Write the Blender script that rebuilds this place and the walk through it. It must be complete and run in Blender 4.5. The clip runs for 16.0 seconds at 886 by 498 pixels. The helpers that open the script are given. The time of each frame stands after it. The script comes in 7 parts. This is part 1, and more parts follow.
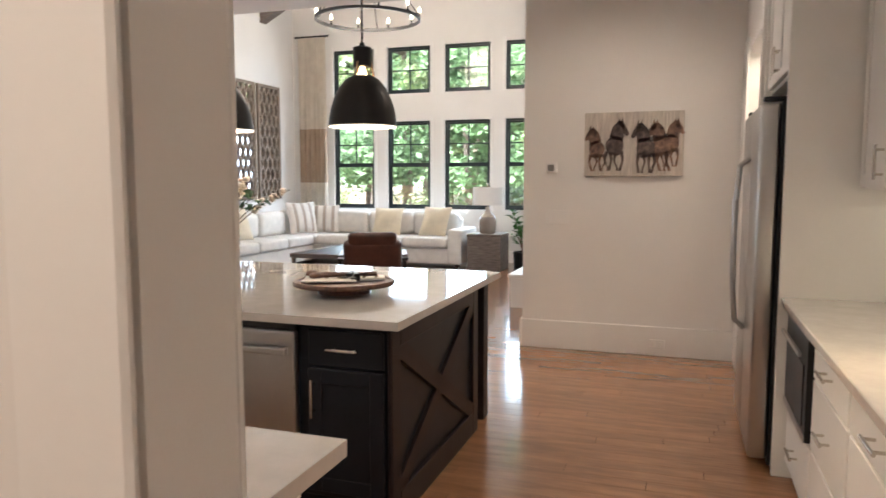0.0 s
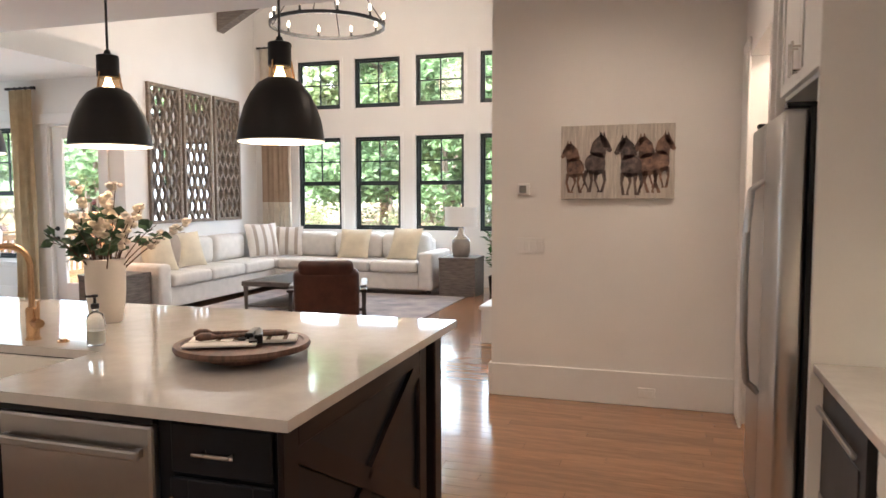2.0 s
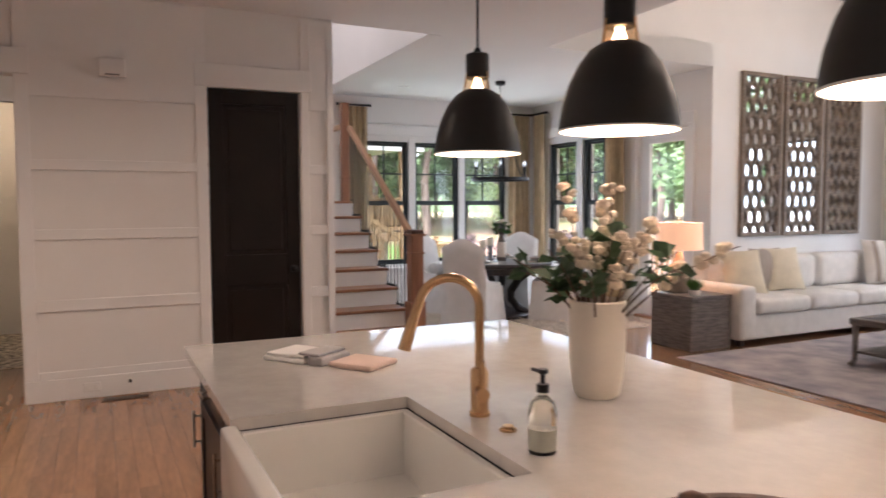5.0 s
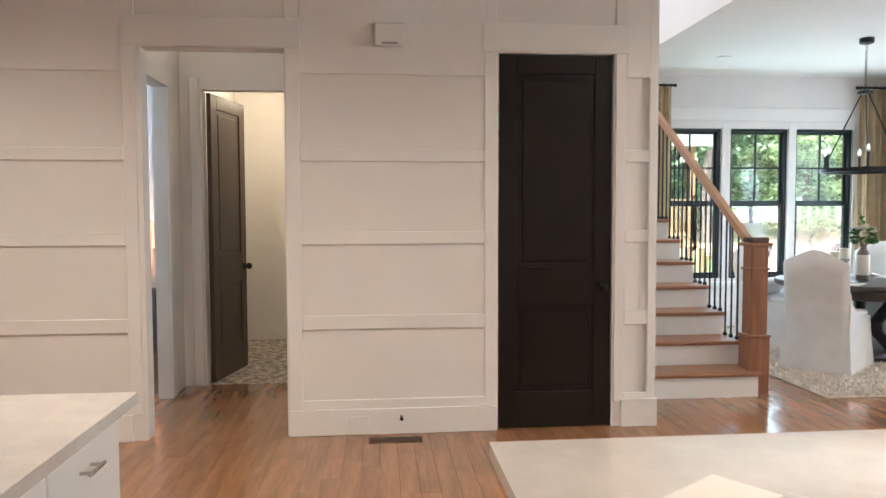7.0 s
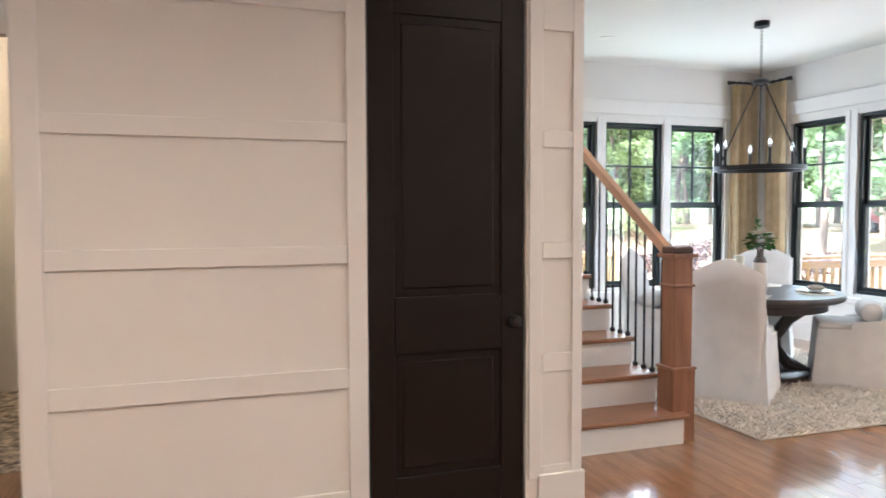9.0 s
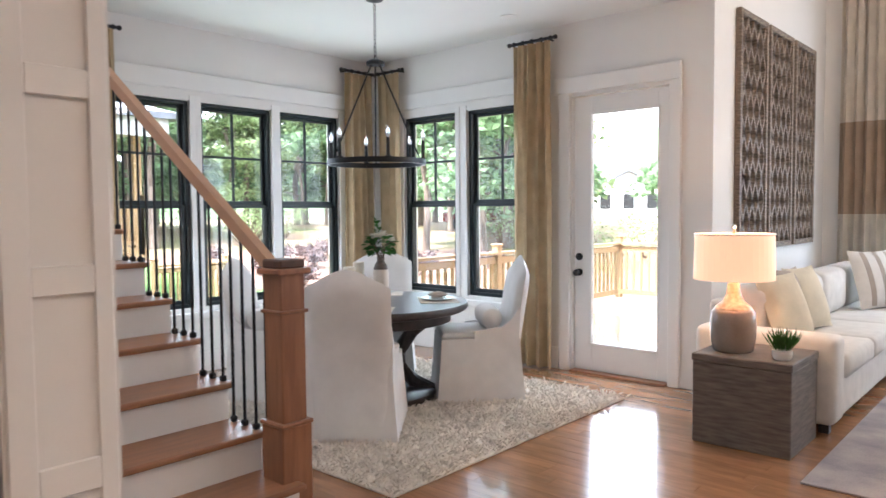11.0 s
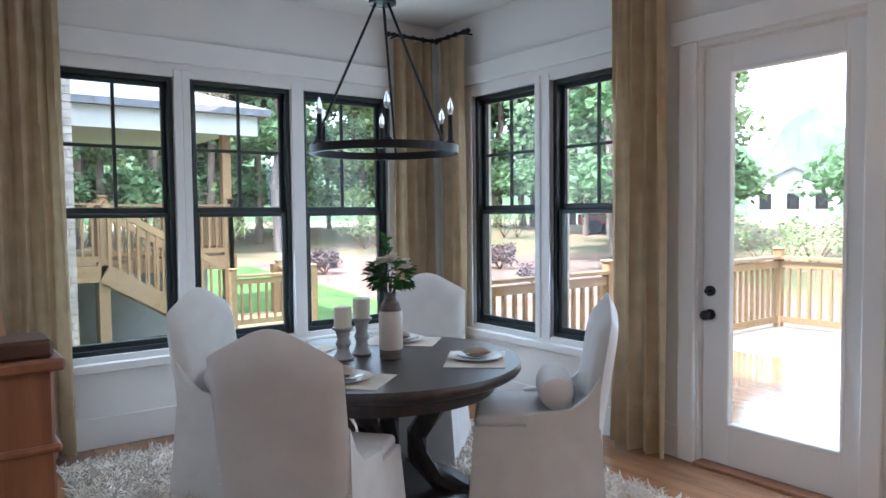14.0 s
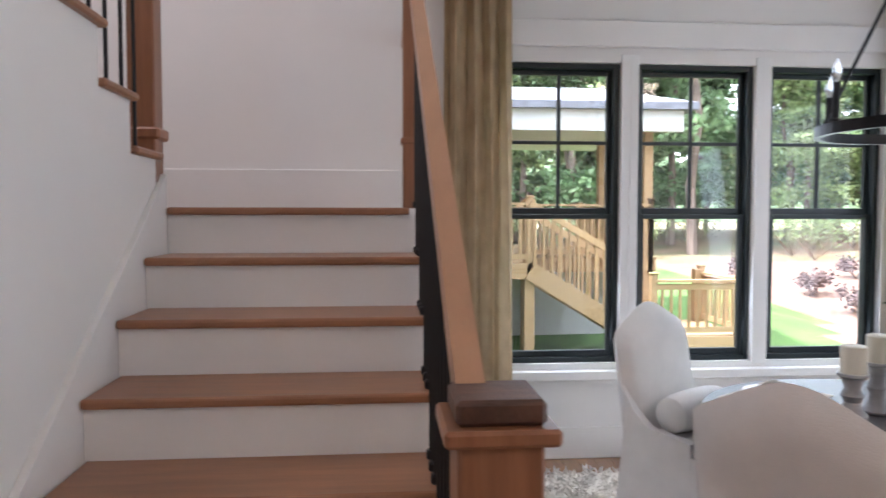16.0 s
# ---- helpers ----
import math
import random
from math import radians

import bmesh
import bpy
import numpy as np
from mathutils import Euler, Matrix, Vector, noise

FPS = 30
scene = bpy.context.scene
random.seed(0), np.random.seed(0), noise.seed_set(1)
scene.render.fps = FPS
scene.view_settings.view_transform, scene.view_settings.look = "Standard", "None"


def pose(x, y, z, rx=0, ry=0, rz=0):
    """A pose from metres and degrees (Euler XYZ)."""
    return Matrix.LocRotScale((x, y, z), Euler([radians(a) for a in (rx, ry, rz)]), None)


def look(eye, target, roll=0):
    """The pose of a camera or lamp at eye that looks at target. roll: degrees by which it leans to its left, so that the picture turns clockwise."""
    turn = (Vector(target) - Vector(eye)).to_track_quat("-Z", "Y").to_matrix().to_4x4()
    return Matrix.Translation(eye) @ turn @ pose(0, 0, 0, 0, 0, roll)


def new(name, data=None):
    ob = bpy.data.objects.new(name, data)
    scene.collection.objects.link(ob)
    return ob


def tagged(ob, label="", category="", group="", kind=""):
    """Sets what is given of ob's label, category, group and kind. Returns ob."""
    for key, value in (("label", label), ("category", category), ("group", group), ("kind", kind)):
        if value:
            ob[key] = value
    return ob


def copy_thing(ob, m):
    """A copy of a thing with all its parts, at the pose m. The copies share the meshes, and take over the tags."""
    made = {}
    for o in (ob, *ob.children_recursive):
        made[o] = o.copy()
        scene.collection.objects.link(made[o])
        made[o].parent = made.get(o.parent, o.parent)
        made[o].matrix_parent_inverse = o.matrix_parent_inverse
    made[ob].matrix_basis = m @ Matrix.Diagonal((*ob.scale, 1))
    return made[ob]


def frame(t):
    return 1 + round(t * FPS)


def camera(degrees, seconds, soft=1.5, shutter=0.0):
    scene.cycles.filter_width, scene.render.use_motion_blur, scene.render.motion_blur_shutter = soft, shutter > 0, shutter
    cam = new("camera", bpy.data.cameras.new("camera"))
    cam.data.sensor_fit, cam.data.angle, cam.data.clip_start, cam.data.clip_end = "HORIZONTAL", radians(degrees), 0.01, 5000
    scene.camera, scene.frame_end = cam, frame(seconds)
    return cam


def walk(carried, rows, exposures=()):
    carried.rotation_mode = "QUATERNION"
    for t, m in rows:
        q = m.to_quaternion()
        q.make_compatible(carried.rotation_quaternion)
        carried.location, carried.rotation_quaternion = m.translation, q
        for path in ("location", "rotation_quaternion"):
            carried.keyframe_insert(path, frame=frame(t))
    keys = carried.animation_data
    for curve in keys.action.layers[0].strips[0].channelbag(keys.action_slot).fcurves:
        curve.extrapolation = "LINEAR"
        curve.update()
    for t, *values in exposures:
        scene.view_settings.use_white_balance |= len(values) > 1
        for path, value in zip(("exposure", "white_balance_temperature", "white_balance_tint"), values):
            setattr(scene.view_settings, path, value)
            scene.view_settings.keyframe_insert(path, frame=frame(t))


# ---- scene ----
cam = camera(64.0, 16.0, shutter=0.25)
METRES, EYE, TILT, LEAN, TURN = 9.9, 1.42, 0.0, 0.0, 18.7
ROWS = [
    (0.0, 0.0, 0.0, 0.0, 0.0, -5.48, -0.01),
    (0.5, 0.0004, 0.016, 0.002, -5.74, -4.62, 0.02),
    (1.0, 0.0062, 0.0342, 0.0028, -6.18, -4.5, 0.1),
    (1.5, 0.0156, 0.0586, 0.0044, -5.77, -4.3, 0.15),
    (2.0, 0.0204, 0.0826, 0.0056, -1.35, -4.21, 0.14),
    (2.5, 0.0244, 0.1081, 0.0052, 0.57, -4.08, 0.21),
    (3.0, 0.0299, 0.1354, 0.0058, 9.81, -4.05, 0.4),
    (3.5, 0.0277, 0.1614, 0.0058, 18.82, -3.95, 0.33),
    (4.0, 0.0206, 0.1899, 0.0064, 22.28, -3.82, 0.33),
    (4.5, 0.0094, 0.2171, 0.0069, 32.62, -3.62, 0.37),
    (5.0, -0.0096, 0.2353, 0.0062, 45.34, -3.42, 0.23),
    (7.5, -0.1925, 0.303, 0.0026, 66.46, -3.0, 0.18),
    (8.0, -0.2259, 0.3144, 0.0035, 65.61, -3.02, 0.16),
    (8.5, -0.2629, 0.3292, 0.0038, 59.02, -3.0, 0.21),
    (9.0, -0.2974, 0.3498, 0.0042, 52.82, -2.94, 0.19),
    (9.5, -0.3273, 0.3714, 0.004, 42.06, -2.95, 0.12),
    (10.0, -0.3477, 0.3996, 0.0028, 33.64, -2.94, 0.26),
    (12.5, -0.3775, 0.5781, 0.0087, 17.42, -3.14, 0.57),
    (13.0, -0.3817, 0.6152, 0.0106, 28.62, -3.05, 0.66),
    (13.5, -0.3906, 0.6443, 0.0099, 32.39, -2.96, 0.51),
    (14.0, -0.398, 0.6705, 0.0092, 34.53, -2.84, 0.59),
    (14.5, -0.4031, 0.6923, 0.0106, 41.09, -2.67, 0.59),
    (15.0, -0.4138, 0.6982, 0.0104, 49.2, -2.59, 0.35),
    (15.5, -0.4384, 0.6945, 0.0114, 57.53, -2.62, 0.13),
    (16.0, -0.4671, 0.6924, 0.0107, 66.38, -2.7, -0.05),
]
walk(cam, [(t, pose(0, 0, EYE, TILT, LEAN, TURN) @ pose(METRES * x, METRES * y, METRES * z, 90 + pitch, roll, yaw)) for t, x, y, z, yaw, pitch, roll in ROWS],
     [(0.0, 2.5, 5850, 11), (1.0, 2.45, 5750, 9), (2.5, 2.3, 6250, 18), (3.5, 1.9, 6200, 20), (5.0, 2.0, 6150, 21), (7.3, 2.75, 5700, 8), (10.0, 2.7, 5900, 15), (12.3, 1.75, 5700, 15), (14.5, 1.62, 5350, 13), (16.0, 2.0, 5950, 20)])

# ---- world, sun and lamps ----
world = bpy.data.worlds.new("sky")
scene.world = world
world.use_nodes = True
wn = world.node_tree.nodes
sky = wn.new("ShaderNodeTexSky")
sky.sky_type, sky.sun_disc = "NISHITA", False
sky.sun_elevation, sky.sun_rotation = radians(62), radians(173)
sky.dust_density, sky.air_density = 8.0, 1.0
wn["Background"].inputs["Strength"].default_value = 0.15
haze = wn.new("ShaderNodeMix")
haze.data_type = "RGBA"
haze.inputs["Factor"].default_value, haze.inputs["B"].default_value = 0.7, (17.0, 17.8, 18.4, 1)
world.node_tree.links.new(sky.outputs["Color"], haze.inputs["A"])
world.node_tree.links.new(haze.outputs["Result"], wn["Background"].inputs["Color"])
sun_data = bpy.data.lights.new("sun", "SUN")
sun_data.energy, sun_data.angle, sun_data.color = 5.0, radians(2), (1.0, 0.95, 0.86)
sun_lamp = new("sun", sun_data)
sun_lamp.matrix_world = look((0, 0, 30), (-2.0, 16.0, 0))

WARM = (1.0, 0.79, 0.585)


def area_lamp(name, place, target, sx, sy, watts, colour=(1, 1, 1)):
    d = bpy.data.lights.new(name, "AREA")
    d.shape, d.size, d.size_y, d.energy, d.color = "RECTANGLE", sx, sy, watts, colour
    o = new(name, d)
    o.matrix_world = look(place, target)
    return o


def point_lamp(name, place, watts, radius=0.04, colour=WARM):
    d = bpy.data.lights.new(name, "POINT")
    d.energy, d.shadow_soft_size, d.color = watts, radius, colour
    o = new(name, d)
    o.location = place
    return o


# area lamps set in the window openings in place of the sky's light
DAY = (0.74, 0.89, 1.0)
for x in (-5.8, -4.71, -3.61, -2.52):
    area_lamp("daylight_living", (x, 11.96, 1.72), (x, 6.0, 1.3), 0.72, 1.45, 4.0, DAY)
area_lamp("daylight_nook_west", (-10.86, 7.0, 1.55), (-6.0, 7.0, 1.0), 2.4, 1.8, 6, DAY)
area_lamp("daylight_nook_north", (-9.6, 8.71, 1.55), (-9.6, 4.0, 1.0), 1.6, 1.8, 4, DAY)
area_lamp("daylight_deck_door", (-7.83, 8.71, 1.3), (-7.6, 4.0, 0.8), 0.6, 1.9, 3.5, DAY)
# added fill high in the stairwell, where no window is built
area_lamp("stairwell_fill", (-8.9, 3.2, 5.3), (-9.4, 3.6, 0.0), 1.6, 1.6, 13, (1.0, 0.94, 0.90))

# ---- materials ----


def mat(name, colour, rough=0.6, metal=0.0, vary=0.12, scale=6.0, bump=0.0, bscale=60.0, stretch=(1, 1, 1), rand=0.0, gloss=0.5, coat=0.0, second=None):
    m = bpy.data.materials.new(name)
    m.use_nodes = True
    nt = m.node_tree
    n, l = nt.nodes, nt.links
    b = n["Principled BSDF"]
    b.inputs["Roughness"].default_value, b.inputs["Metallic"].default_value = rough, metal
    b.inputs["Specular IOR Level"].default_value = gloss
    b.inputs["Coat Weight"].default_value = coat
    tc, mp = n.new("ShaderNodeTexCoord"), n.new("ShaderNodeMapping")
    mp.inputs["Scale"].default_value = stretch
    l.new(tc.outputs["Object"], mp.inputs["Vector"])
    tex = n.new("ShaderNodeTexNoise")
    tex.inputs["Scale"].default_value, tex.inputs["Detail"].default_value = scale, 6
    l.new(mp.outputs["Vector"], tex.inputs["Vector"])
    fine = n.new("ShaderNodeTexNoise")
    fine.inputs["Scale"].default_value, fine.inputs["Detail"].default_value = bscale, 4
    l.new(mp.outputs["Vector"], fine.inputs["Vector"])
    mix = n.new("ShaderNodeMix")
    mix.data_type = "RGBA"
    dark = second or tuple(c * (1 - 2 * vary) for c in colour)
    mix.inputs["A"].default_value, mix.inputs["B"].default_value = (*dark, 1), (*[min(1, c * (1 + vary * 0.6)) for c in colour], 1)
    ramp = n.new("ShaderNodeMapRange")
    ramp.inputs["From Min"].default_value, ramp.inputs["From Max"].default_value = 0.3, 0.7
    add = n.new("ShaderNodeMath")
    add.operation = "MULTIPLY_ADD"
    l.new(fine.outputs["Fac"], add.inputs[0])
    add.inputs[1].default_value = 0.3
    l.new(tex.outputs["Fac"], add.inputs[2])
    sub = n.new("ShaderNodeMath")
    sub.operation = "SUBTRACT"
    l.new(add.outputs[0], sub.inputs[0])
    sub.inputs[1].default_value = 0.15
    l.new(sub.outputs[0], ramp.inputs["Value"])
    if rand:
        info = n.new("ShaderNodeObjectInfo")
        geo = n.new("ShaderNodeNewGeometry")
        both = n.new("ShaderNodeMath")
        both.operation = "ADD"
        l.new(info.outputs["Random"], both.inputs[0])
        l.new(geo.outputs["Random Per Island"], both.inputs[1])
        wrap = n.new("ShaderNodeMath")
        wrap.operation = "FRACT"
        l.new(both.outputs[0], wrap.inputs[0])
        r2 = n.new("ShaderNodeMath")
        r2.operation = "MULTIPLY_ADD"
        l.new(wrap.outputs[0], r2.inputs[0])
        r2.inputs[1].default_value = rand
        l.new(ramp.outputs["Result"], r2.inputs[2])
        r3 = n.new("ShaderNodeMath")
        r3.operation = "SUBTRACT"
        r3.use_clamp = True
        l.new(r2.outputs[0], r3.inputs[0])
        r3.inputs[1].default_value = rand / 2
        l.new(r3.outputs[0], mix.inputs["Factor"])
    else:
        l.new(ramp.outputs["Result"], mix.inputs["Factor"])
    l.new(mix.outputs["Result"], b.inputs["Base Color"])
    if bump:
        bp = n.new("ShaderNodeBump")
        bp.inputs["Strength"].default_value, bp.inputs["Distance"].default_value = bump, 0.01
        l.new(fine.outputs["Fac"], bp.inputs["Height"])
        l.new(bp.outputs["Normal"], b.inputs["Normal"])
    rr = n.new("ShaderNodeMapRange")
    rr.inputs["To Min"].default_value, rr.inputs["To Max"].default_value = max(0, rough - 0.06), min(1, rough + 0.06)
    l.new(tex.outputs["Fac"], rr.inputs["Value"])
    l.new(rr.outputs["Result"], b.inputs["Roughness"])
    return m


def glow(name, colour, strength):
    m = bpy.data.materials.new(name)
    m.use_nodes = True
    b = m.node_tree.nodes["Principled BSDF"]
    b.inputs["Base Color"].default_value = (*colour, 1)
    b.inputs["Emission Color"].default_value, b.inputs["Emission Strength"].default_value = (*colour, 1), strength
    return m


def glass_mat(name, tint, rough=0.0, thin=True):
    m = bpy.data.materials.new(name)
    m.use_nodes = True
    n, l = m.node_tree.nodes, m.node_tree.links
    out = n["Material Output"]
    if thin:
        n.remove(n["Principled BSDF"])
        tr, gl, mx = n.new("ShaderNodeBsdfTransparent"), n.new("ShaderNodeBsdfGlossy"), n.new("ShaderNodeMixShader")
        tr.inputs["Color"].default_value = (*tint, 1)
        gl.inputs["Roughness"].default_value = rough
        mx.inputs[0].default_value = 0.035
        l.new(tr.outputs[0], mx.inputs[1]), l.new(gl.outputs[0], mx.inputs[2])
        l.new(mx.outputs[0], out.inputs["Surface"])
    else:
        b = n["Principled BSDF"]
        b.inputs["Base Color"].default_value = (*tint, 1)
        b.inputs["Transmission Weight"].default_value, b.inputs["Roughness"].default_value = 1.0, rough
    return m


M_WALL = mat("warm white wall paint", (0.80, 0.785, 0.76), 0.75, vary=0.015, scale=2, bump=0.05, bscale=250)
M_TRIM = mat("white trim paint", (0.82, 0.81, 0.79), 0.4, vary=0.015, scale=3)
M_CEIL = mat("ceiling paint", (0.80, 0.80, 0.78), 0.85, vary=0.01, scale=2, bump=0.05, bscale=200)
M_CAB = mat("white cabinet lacquer", (0.80, 0.79, 0.76), 0.35, vary=0.015, scale=4)
M_OAK = mat("oak floor", (0.34, 0.172, 0.085), 0.17, vary=0.14, scale=3, stretch=(0.7, 5, 1), bump=0.02, bscale=12, rand=0.5, coat=0.35)
M_GAP = mat("dark floor joint", (0.20, 0.105, 0.055), 0.8)
M_QUARTZ = mat("white quartz", (0.62, 0.59, 0.555), 0.07, vary=0.04, scale=12, gloss=0.6, coat=0.5)
M_NAVY = mat("black navy cabinet paint", (0.010, 0.013, 0.020), 0.38, vary=0.1, gloss=0.3)
M_ENDP = mat("espresso cabinet paint", (0.018, 0.012, 0.013), 0.4, vary=0.1, gloss=0.3)
M_BLACK = mat("black metal", (0.012, 0.012, 0.013), 0.42, 0.3, vary=0.1)
M_WINBLK = mat("black window frame", (0.008, 0.016, 0.018), 0.4, vary=0.08)
M_STEEL = mat("brushed stainless steel", (0.50, 0.49, 0.48), 0.30, 1.0, vary=0.03, scale=2, stretch=(1, 1, 1))
M_DARKSIDE = mat("dark fridge side", (0.025, 0.025, 0.027), 0.4, 0.2)
M_NICKEL = mat("brushed nickel", (0.62, 0.58, 0.52), 0.25, 1.0, vary=0.04)
M_BRASS = mat("champagne bronze", (0.62, 0.40, 0.22), 0.24, 1.0, vary=0.05)
M_SINK = mat("white fireclay", (0.83, 0.81, 0.77), 0.15, vary=0.01)
M_CREAM = mat("cream ceramic", (0.72, 0.66, 0.58), 0.3, vary=0.03)
M_DOOR = mat("espresso door paint", (0.014, 0.010, 0.008), 0.36, vary=0.12, scale=3, gloss=0.25)
M_TAN = mat("red oak stain", (0.33, 0.155, 0.08), 0.33, vary=0.14, scale=3, stretch=(10, 0.8, 1), bump=0.03, bscale=20)
M_TANV = mat("red oak upright grain", (0.30, 0.135, 0.07), 0.35, vary=0.14, scale=3, stretch=(9, 9, 0.8), bump=0.03, bscale=20)
M_RAIL = mat("pale oak handrail", (0.46, 0.26, 0.15), 0.35, vary=0.07, scale=3, stretch=(0.6, 5, 3))
M_SOFA = mat("off white linen weave", (0.72, 0.69, 0.65), 0.95, vary=0.05, scale=9, bump=0.25, bscale=350, gloss=0.1)
M_SLIP = mat("white slipcover cotton", (0.76, 0.74, 0.72), 0.95, vary=0.04, scale=7, bump=0.22, bscale=260, gloss=0.1)
M_YELLOW = mat("pale straw linen", (0.68, 0.60, 0.46), 0.95, vary=0.07, bump=0.2, bscale=260, gloss=0.1)
M_TAUPE = mat("taupe linen", (0.42, 0.36, 0.31), 0.95, vary=0.07, bump=0.2, bscale=260, gloss=0.1)
M_LEATHER = mat("brown leather", (0.085, 0.033, 0.024), 0.42, vary=0.2, scale=8, bump=0.15, bscale=120)
M_GREYWOOD = mat("weathered grey wood", (0.17, 0.14, 0.12), 0.55, vary=0.25, scale=4, stretch=(2, 2, 14), bump=0.1)
M_LATTICE = mat("driftwood lattice", (0.25, 0.19, 0.14), 0.6, vary=0.3, scale=6, stretch=(3, 3, 12), bump=0.1)
M_TABLE = mat("dark stained table wood", (0.055, 0.042, 0.038), 0.35, vary=0.25, scale=4, stretch=(12, 2, 2), bump=0.06)
M_DARKWOOD = mat("dark walnut tray", (0.14, 0.07, 0.045), 0.5, vary=0.3, scale=7, stretch=(8, 1, 1), bump=0.15)
M_CURTAIN = mat("gold linen curtain", (0.52, 0.40, 0.25), 0.9, vary=0.08, scale=8, bump=0.15, bscale=220, gloss=0.1)
M_CURTL = mat("ivory curtain", (0.70, 0.64, 0.55), 0.9, vary=0.05, bump=0.15, bscale=220, gloss=0.1)
M_CURTB = mat("tan curtain band", (0.40, 0.30, 0.22), 0.9, vary=0.06, bump=0.15, bscale=220, gloss=0.1)
M_RUGL = mat("faded grey blue rug", (0.42, 0.37, 0.36), 0.98, vary=0.2, scale=3.2, bump=0.4, bscale=90, second=(0.24, 0.23, 0.25), gloss=0.05)
M_SHAG = mat("beige shag pile", (0.80, 0.74, 0.66), 1.0, vary=0.1, scale=9, bump=0.6, bscale=60, gloss=0.05)
M_LEAF = mat("eucalyptus leaf", (0.07, 0.12, 0.06), 0.6, vary=0.3, rand=0.6)
M_PETAL = mat("ivory blossom", (0.80, 0.72, 0.62), 0.8, vary=0.06)
M_TWIG = mat("brown twig", (0.12, 0.07, 0.045), 0.8)
M_GREEN = mat("grass blade green", (0.045, 0.13, 0.025), 0.6, vary=0.3, rand=0.5)
M_SHADE_LIT = glow("lit linen shade", (1.0, 0.58, 0.34), 0.17)
M_SHADE = mat("white lamp shade", (0.80, 0.79, 0.77), 0.9, vary=0.02)
# emission stands in for the bulb's light on the dome's inside
M_INNER = glow("white pendant lining with emitted bulb light", (1.0, 0.90, 0.78), 0.42)
M_BULB = glow("lit filament bulb", (1.0, 0.80, 0.52), 3.5)
M_CAN = glow("downlight lens", (1.0, 0.82, 0.58), 0.7)
M_BULBOFF = glass_mat("clear bulb glass", (0.9, 0.9, 0.9), 0.02, False)
M_PANE = glass_mat("window glass", (0.97, 0.99, 0.985))
M_COLLAR = glass_mat("amber tinted clear glass", (1.0, 0.86, 0.68))
M_MIRROR = mat("mirror", (0.88, 0.90, 0.90), 0.02, 1.0, vary=0.0)
M_BOTTLE = glass_mat("clear soap bottle", (0.93, 0.95, 0.90), 0.0, False)
M_CANVAS = mat("whitewashed plank canvas", (0.60, 0.55, 0.49), 0.85, vary=0.15, scale=6, stretch=(12, 1, 1))
M_HORSE = mat("brown horse paint", (0.26, 0.16, 0.115), 0.85, vary=0.4, scale=22, second=(0.07, 0.045, 0.04))
M_HORSE2 = mat("dark horse paint", (0.16, 0.12, 0.105), 0.85, vary=0.4, scale=22, second=(0.035, 0.028, 0.03))
M_GREYPL = mat("grey plastic", (0.22, 0.22, 0.21), 0.5)
M_LINEN = mat("striped napkin linen", (0.62, 0.56, 0.48), 0.95, vary=0.1, bump=0.2)
M_PAPER = mat("white napkin", (0.80, 0.78, 0.75), 0.9, vary=0.03)
M_TILE = mat("pebble mosaic", (0.62, 0.55, 0.46), 0.6, vary=0.4, scale=15, second=(0.02, 0.015, 0.012))
M_STONE = mat("grey marble", (0.42, 0.41, 0.41), 0.4, vary=0.15, scale=10)
M_WAX = mat("ivory wax", (0.78, 0.73, 0.60), 0.5, vary=0.02)
M_PINE = mat("new treated pine", (0.34, 0.22, 0.11), 0.75, vary=0.18, scale=5, stretch=(6, 6, 6), rand=0.4)
M_DECK = mat("sunlit deck board", (0.21, 0.175, 0.135), 0.8, vary=0.15, scale=4, stretch=(8, 1, 1), rand=0.5)
M_BRICK = mat("whitewashed brick", (0.40, 0.36, 0.33), 0.9, vary=0.15, scale=8, rand=0.6, bump=0.3)
M_MORTAR = mat("pale mortar", (0.45, 0.43, 0.41), 0.95)
M_SIDING = mat("pale house siding", (0.48, 0.48, 0.47), 0.8, vary=0.04)
M_ROOF = mat("grey roof shingle", (0.16, 0.17, 0.20), 0.9, vary=0.25, scale=12)
M_GRASS = mat("lawn", (0.075, 0.15, 0.03), 0.95, vary=0.25, scale=1.2, bump=0.4, bscale=40)
M_GROUND = mat("pale pine straw ground", (0.19, 0.115, 0.08), 0.95, vary=0.3, scale=0.35, bump=0.3, bscale=12, second=(0.085, 0.10, 0.035))
M_STRAW = mat("pine straw bed", (0.20, 0.12, 0.09), 0.95, vary=0.2, scale=1.5, bump=0.4, bscale=30)
M_BARK = mat("pine bark", (0.22, 0.17, 0.14), 0.95, vary=0.3, scale=6, stretch=(1, 1, 0.2), bump=0.5, bscale=18)
M_FOL = mat("woodland foliage", (0.24, 0.37, 0.19), 0.7, vary=0.3, scale=0.8, rand=0.8)
M_FOL2 = mat("yellow green foliage", (0.36, 0.46, 0.22), 0.7, vary=0.35, scale=0.8, rand=0.8)
M_REDFOL = mat("red shrub foliage", (0.30, 0.05, 0.03), 0.7, vary=0.3, rand=0.8)
M_SHRUB = mat("dusky purple shrub", (0.12, 0.08, 0.08), 0.9, vary=0.3, rand=0.6)



